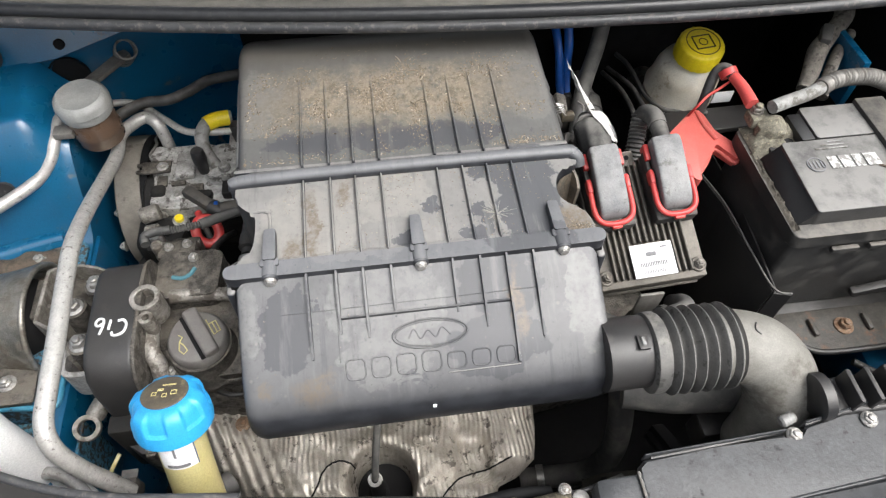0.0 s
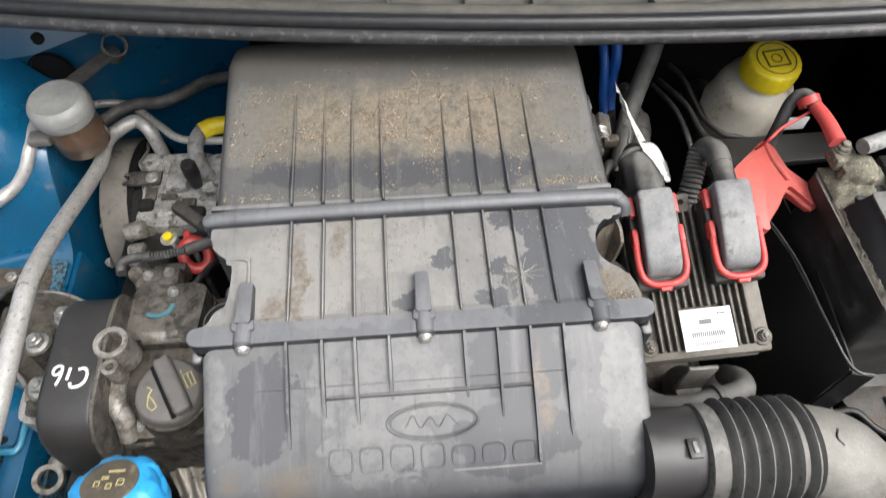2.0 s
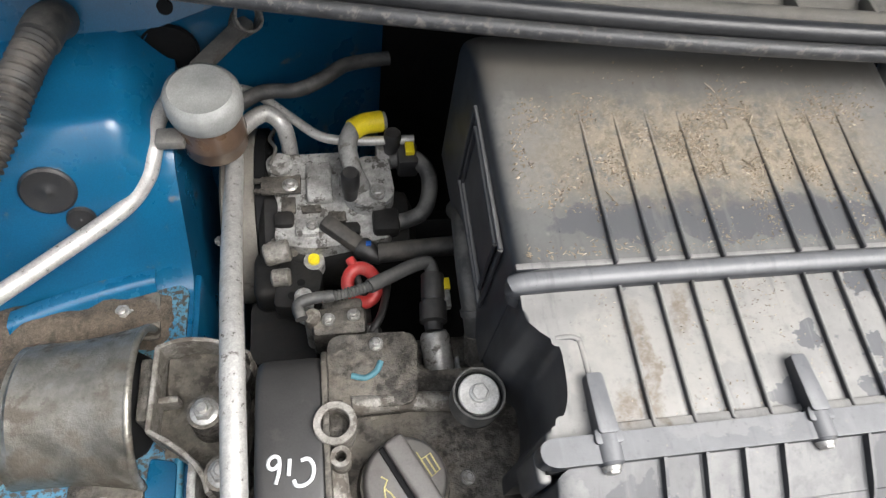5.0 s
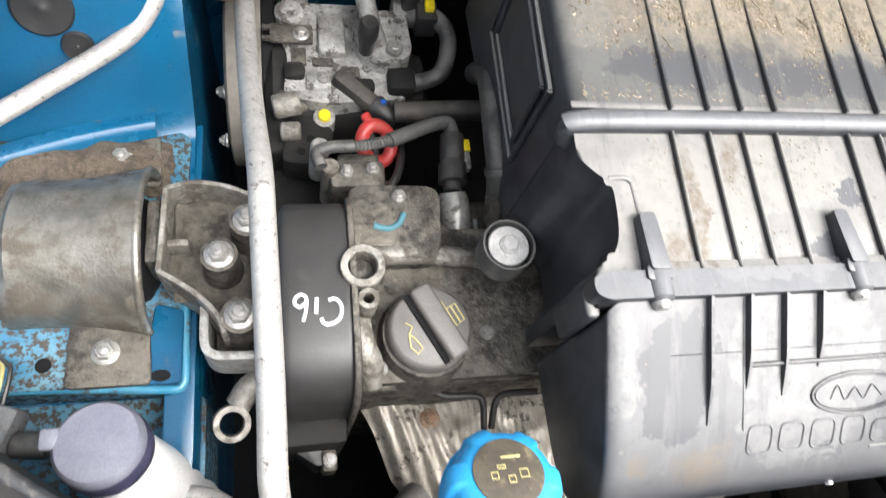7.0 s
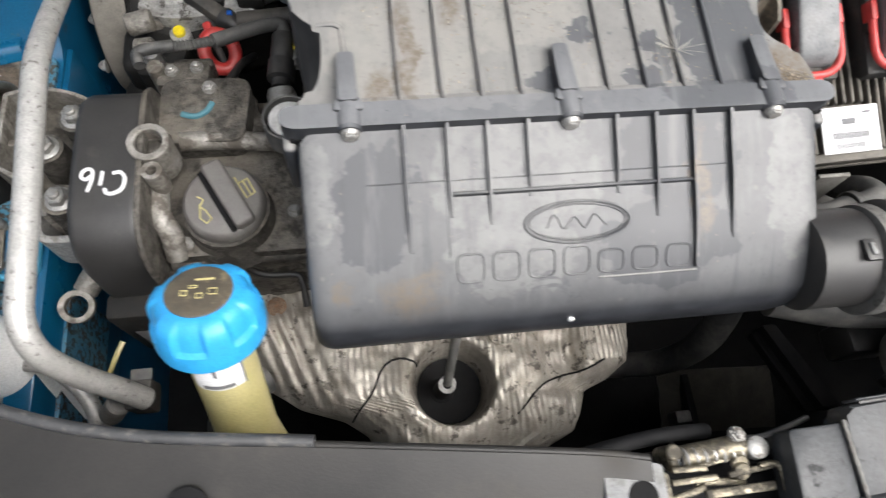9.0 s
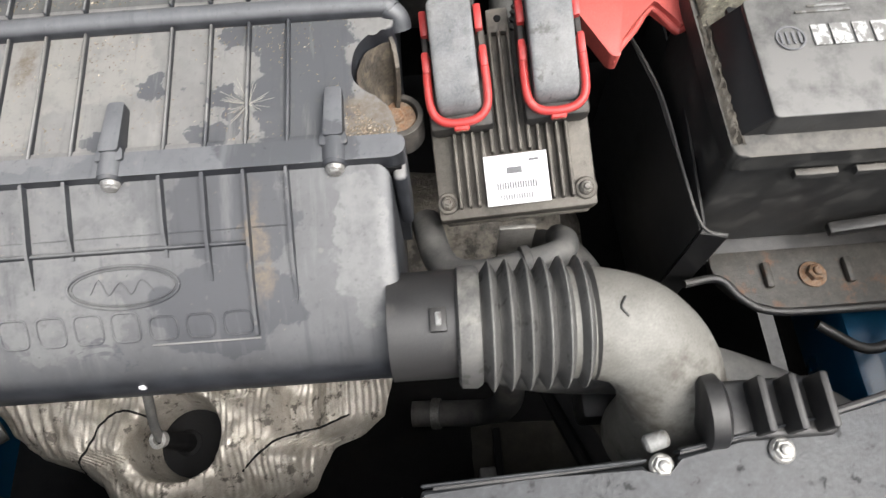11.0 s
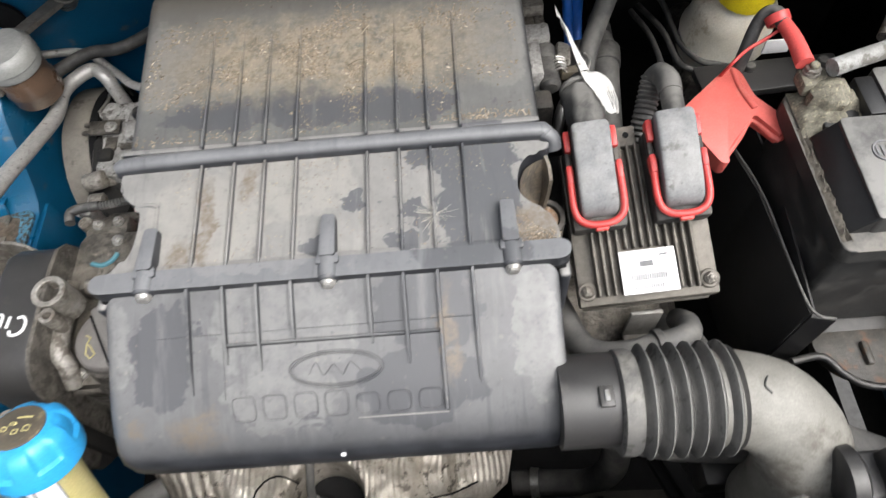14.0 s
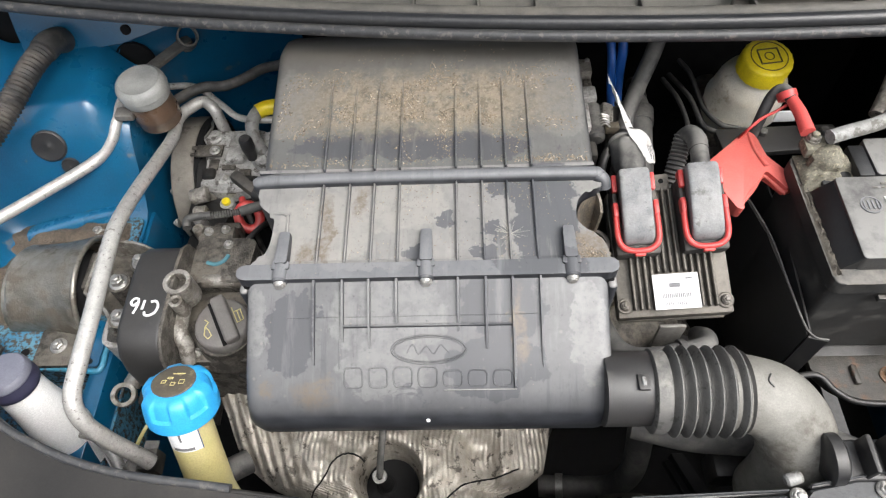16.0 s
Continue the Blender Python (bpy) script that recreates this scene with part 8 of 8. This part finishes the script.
part("crimp", cyl((-0.330, 0.246, 0.640), (-0.345, 0.240, 0.618), 0.0105, 0.002, 20), M["alu_dull"], pj)
lc = thing("lower_timing_cover", "worn dark lower timing cover with bolted lugs", "timing cover", (-0.335, 0.335, 0.52))
part("shell", prism(round_poly([(-0.366, 0.368), (-0.302, 0.368), (-0.302, 0.322), (-0.318, 0.306), (-0.352, 0.332)], 0.006, 3), 0.52, 0.596, 0.004, 2), M["cover_black"], lc)
part("lug", box((-0.309, 0.312, 0.575), (0.014, 0.020, 0.05), 0.004, 2), M["cast_dark"], lc)
part("bolt", hexbolt((-0.309, 0.312, 0.600), (0, 0, 1), 0.005, 0.006, 1.3), M["steel"], lc)
part("dip_rod", tube([(-0.346, 0.311, 0.600), (-0.352, 0.298, 0.598), (-0.360, 0.283, 0.590)], 0.0026, 8, 4), M["neck"], lc)
th = thing("throttle_body", "dull grey throttle body stacked behind the filter housing", "throttle body", (0.248, 0.72, 0.66))
part("body", box((0.2395, 0.6795, 0.735), (0.024, 0.051, 0.07), 0.004, 2), M["cast_bright"], th, "pale cast block")
part("spring_housing", lathe((0.259, 0.709, 0.752), (0.259, 0.647, 0.750), [(0.010, 0), (0.0125, 0.002), (0.0125, 0.020), (0.0110, 0.022), (0.0125, 0.024), (0.0125, 0.058), (0.008, 0.062)], 24), M["rubber"], th)
part("spindle_block", box((0.248, 0.7215, 0.737), (0.035, 0.025, 0.066), 0.003, 2), M["cast_bright"], th, "pale cast block")
part("neck", box((0.242, 0.748, 0.722), (0.022, 0.028, 0.07), 0.003, 2), M["cast_dark"], th)
part("web", box((0.258, 0.747, 0.735), (0.012, 0.026, 0.05), 0.003, 2), M["cast_dark"], th)
part("motor", box((0.248, 0.777, 0.737), (0.034, 0.029, 0.066), 0.003, 2), M["cast"], th, "pale motor housing")
for x, y in ((0.2335, 0.777), (0.2335, 0.7215)):
    part("clip", box((x, y, 0.768), (0.005, 0.020, 0.008), 0.001), M["black"], th)
for q in ((0.236, 0.690), (0.236, 0.666), (0.259, 0.728), (0.260, 0.786)):
    part("bolt", hexbolt((*q, 0.769), (0, 0, 1), 0.003, 0.003, 1.2), M["steel"], th)
part("lever", box((0, 0, 0), (0.018, 0.046, 0.012), 0.004, 2, pose(0.278, 0.690, 0.752, 0, 20, -8)), M["cast"], th)
part("return_spring", tube([(0.272 + 0.008 * math.cos(1.6 * k), 0.664 + 0.0012 * k, 0.756 + 0.008 * math.sin(1.6 * k)) for k in range(18)], 0.0012, 6, 3), M["steel"], th)
part("stop", box((0.282, 0.668, 0.752), (0.020, 0.012, 0.014), 0.003, 2), M["disc"], th)
part("plug", box((0.242, 0.635, 0.725), (0.035, 0.030, 0.05), 0.006, 2), M["black_dirty"], th)
part("plug", box((0.293, 0.700, 0.715), (0.026, 0.05, 0.05), 0.006, 2), M["black_dirty"], th)
part("cable", tube([(0.262, 0.60, 0.72), (0.268, 0.625, 0.735), (0.280, 0.645, 0.735), (0.30, 0.66, 0.70)], 0.0062, 10, 6), M["black"], th)
wire = thing("wire_clip", "thin bent steel wire clip by the throttle body", "wire clip", (0.302, 0.65, 0.735))
part("wire", tube([(0.302, 0.688, 0.760), (0.306, 0.676, 0.762), (0.303, 0.664, 0.762), (0.299, 0.652, 0.761), (0.306, 0.640, 0.760), (0.302, 0.628, 0.756)], 0.0016, 8, 6), M["steel"], wire)
pipe("blue_hose", [(0.301, 0.735, 0.70), (0.297, 0.760, 0.735), (0.294, 0.778, 0.775), (0.291, 0.80, 0.80), (0.290, 0.84, 0.82)], 0.0065, M["blue_wire"], "dull blue hose at the bulkhead", "hose")
pipe("blue_hose", [(0.3070, 0.752, 0.722), (0.3068, 0.762, 0.737), (0.3072, 0.772, 0.760), (0.3072, 0.780, 0.790), (0.306, 0.80, 0.815), (0.305, 0.84, 0.83)], 0.0068, M["blue_wire"], "bright blue hose at the bulkhead", "hose")
part("hose_end", cyl((0.3070, 0.752, 0.722), (0.306, 0.740, 0.700), 0.0085, 0.002, 16), M["black"], bpy.data.objects["blue_hose.001"])
pipe("heater_hose", [(0.296, 0.650, 0.715), (0.3074, 0.692, 0.750), (0.3235, 0.7267, 0.770), (0.3468, 0.7674, 0.800), (0.370, 0.82, 0.83)], 0.0115, M["hose"], "dusty grey heater hose rising to the bulkhead", "hose")
loom = thing("wiring_loom", "dirt-caked black loom along the far wing", "cable loom", (0.69, 0.70, 0.80))
part("conduit", tube([(0.612, 0.640, 0.79), (0.630, 0.664, 0.800), (0.655, 0.700, 0.808), (0.684, 0.726, 0.812), (0.72, 0.76, 0.822), (0.75, 0.83, 0.83)], [0.010, 0.012, 0.014, 0.012, 0.014, 0.012], 14, 8), M["loam"], loom)
part("cable", tube([(0.640, 0.632, 0.78), (0.664, 0.668, 0.795), (0.690, 0.700, 0.800), (0.73, 0.74, 0.80)], 0.0085, 12, 8), M["loam"], loom)
part("clip", box((0, 0, 0), (0.016, 0.034, 0.016), 0.004, 2, pose(0.665, 0.712, 0.824, 10, 0, -30)), M["hose"], loom, "grey loom clip")
solid("wing_bracket", box((0.70, 0.70, 0.78), (0.012, 0.10, 0.08), 0.003, 2), M["blue"], "blue painted bracket on the far wing", "bracket", (0.70, 0.70, 0.74))
pipe("thin_cable", [(0.60, 0.30, 0.62), (0.64, 0.275, 0.615), (0.67, 0.28, 0.62), (0.69, 0.30, 0.63)], 0.005, M["black"], "black cable looping below the battery shelf", "cable")

# ======== litter ========
rng = random.Random(7)


def flakes(n, spot, size, mat, name, label):
    bm = B()
    for _ in range(n):
        p, nrm = spot()
        l, w = size()
        a = rng.uniform(0, math.pi * 2)
        d = Vector((math.cos(a), math.sin(a), rng.uniform(-0.25, 0.25)))
        s = d.cross(Vector((rng.uniform(-0.3, 0.3), rng.uniform(-0.3, 0.3), 1))).normalized()
        h = Vector((0, 0, rng.uniform(0.2, 0.6) * w + 0.0002))
        c = Vector(p) + Vector((0, 0, 0.0002))
        q = [bm.verts.new(c + d * l * k + s * w * j) for k, j in ((-1, 0), (-0.3, 0.5), (0.5, 0.4), (1, 0), (0.3, -0.5), (-0.5, -0.4))]
        t = bm.verts.new(c + h)
        for i in range(6):
            bm.faces.new((q[i], q[(i + 1) % 6], t))
    return solid(name, bm, mat, label, "litter", (0.03, 0.6, 0.87), kind="stuff")


def rear_spot():
    while True:
        x, y = rng.gauss(0.030, 0.078), rng.choice((rng.gauss(0.598, 0.024), rng.gauss(0.598, 0.024), rng.gauss(0.598, 0.024), rng.gauss(0.58, 0.040)))
        if abs(x - 0.035) < 0.175 and 0.508 < y < 0.69 and noise.noise((x * 26, y * 26, 0)) + 0.5 * noise.noise((x * 80, y * 60, 5)) > rng.uniform(0.0, 0.45):
            return (x, y, top_rear(y)), None


def mid_spot():
    while True:
        x, y = rng.uniform(-0.10, 0.20), rng.uniform(0.393, 0.495)
        if noise.noise((x * 22, y * 22, 3)) > rng.uniform(-0.1, 0.6):
            return (x, y, top_mid(x, y)), None


def ridge_spot():
    x = rng.choice((rng.gauss(0.17, 0.03), rng.gauss(-0.05, 0.05), rng.uniform(-0.13, 0.2)))
    y = 0.508 + abs(rng.gauss(0, 0.006))
    return (min(0.212, max(-0.14, x)), y, top_rear(y)), None


def corner_spot():
    while True:
        x, y = rng.gauss(0.207, 0.010), 0.387 + abs(rng.gauss(0, 0.012))
        if 0.190 < x < 0.225 and y < 0.43 and y < 0.398 + 0.9 * max(0, 0.212 - x):
            return (x, y, max(0.861, top_mid(x, y)) if y < 0.394 else top_mid(x, y)), None


flakes(5200, rear_spot, lambda: (rng.uniform(0.0003, 0.0009) * (1 + 3.0 * rng.random() ** 7), rng.uniform(0.0005, 0.0014) * (1 + 1.5 * rng.random() ** 8)), M["litter"], "leaf_litter", "fine brown leaf litter scattered over the filter housing")
flakes(900, rear_spot, lambda: (rng.uniform(0.0008, 0.0028), rng.uniform(0.0010, 0.0026)), M["litter"], "leaf_litter", "larger pale crumbs of leaf on the filter housing")
flakes(420, ridge_spot, lambda: (rng.uniform(0.0008, 0.003), rng.uniform(0.0006, 0.0014)), M["litter"], "leaf_litter", "brown leaf litter gathered behind the ridge")
flakes(500, mid_spot, lambda: (rng.uniform(0.0004, 0.0013), rng.uniform(0.0004, 0.0010)), M["litter"], "leaf_litter", "a few pale specks of litter on the middle cover")
flakes(300, corner_spot, lambda: (rng.uniform(0.0004, 0.0013), rng.uniform(0.0005, 0.0015)), M["litter"], "leaf_litter", "dark soil crumbs in the cover's corner")
bm = B()
for _ in range(26):
    (x, y, z), _n = rear_spot()
    a, l = rng.uniform(0, math.pi), rng.uniform(0.003, 0.007)
    d = Vector((math.cos(a), math.sin(a), 0)) * l
    c = Vector((x, y, z + 0.0012))
    tube([c - d, c + Vector((0, 0, 0.0008)), c + d], 0.00045, 5, 3, bm)
solid("straw", bm, M["litter"], "short dry straws among the litter", "straw", (0.03, 0.6, 0.87), kind="stuff")
bm = B()
c = Vector((0.124, 0.419, top_mid(0, 0.419) + 0.002))
for k in range(30):
    a = rng.uniform(0, 2 * math.pi)
    d = Vector((math.cos(a), math.sin(a), rng.uniform(0.0, 0.5))) * rng.uniform(0.010, 0.020)
    tube([c, c + d * 0.6, c + d], 0.00013, 4, 2, bm)
solid("seed_head", bm, M["seed"], "pale feathery seed head stuck on the filter housing", "seed head", tuple(c), kind="stuff")
solid("white_fleck", box((0.035, 0.2483, 0.781), (0.004, 0.003, 0.005), 0.001), M["print_white"], "white fleck on the housing's front", "fleck", (0.035, 0.248, 0.778))
solid("lichen", grid(10, 6, lambda u, v: (0.602 + 0.024 * u + 0.004 * math.sin(6 * v), 0.447 + 0.012 * v - 0.012 * u, 0.8325 + 0.004 * math.sin(math.pi * u) * math.sin(math.pi * v) + 0.0015 * noise.noise((u * 6, v * 6, 2)))), M["soil"], "dry crumb of dirt on the battery lid", "dirt", (0.612, 0.45, 0.83), kind="stuff")
# loose plug with coloured wires by the washer bottle
lp = thing("loom_plug", "grey cable plug with yellow and green wires", "plug", (-0.60, 0.36, 0.60))
part("shell", box((0, 0, 0), (0.05, 0.035, 0.03), 0.005, 2, pose(-0.572, 0.352, 0.625, 0, 0, 70)), M["plug"], lp)
part("neck", cyl((-0.556, 0.345, 0.622), (-0.528, 0.342, 0.622), 0.011, 0.002, 20), M["rubber"], lp)
for k, mm in enumerate(("yellow", "neck", "black")):
    part("wire", tube([(-0.575 + 0.006 * k, 0.375, 0.632), (-0.572 + 0.006 * k, 0.398, 0.634), (-0.576 + 0.005 * k, 0.41, 0.628), (-0.60, 0.43, 0.615)], 0.0020, 8, 5), M[mm], lp)
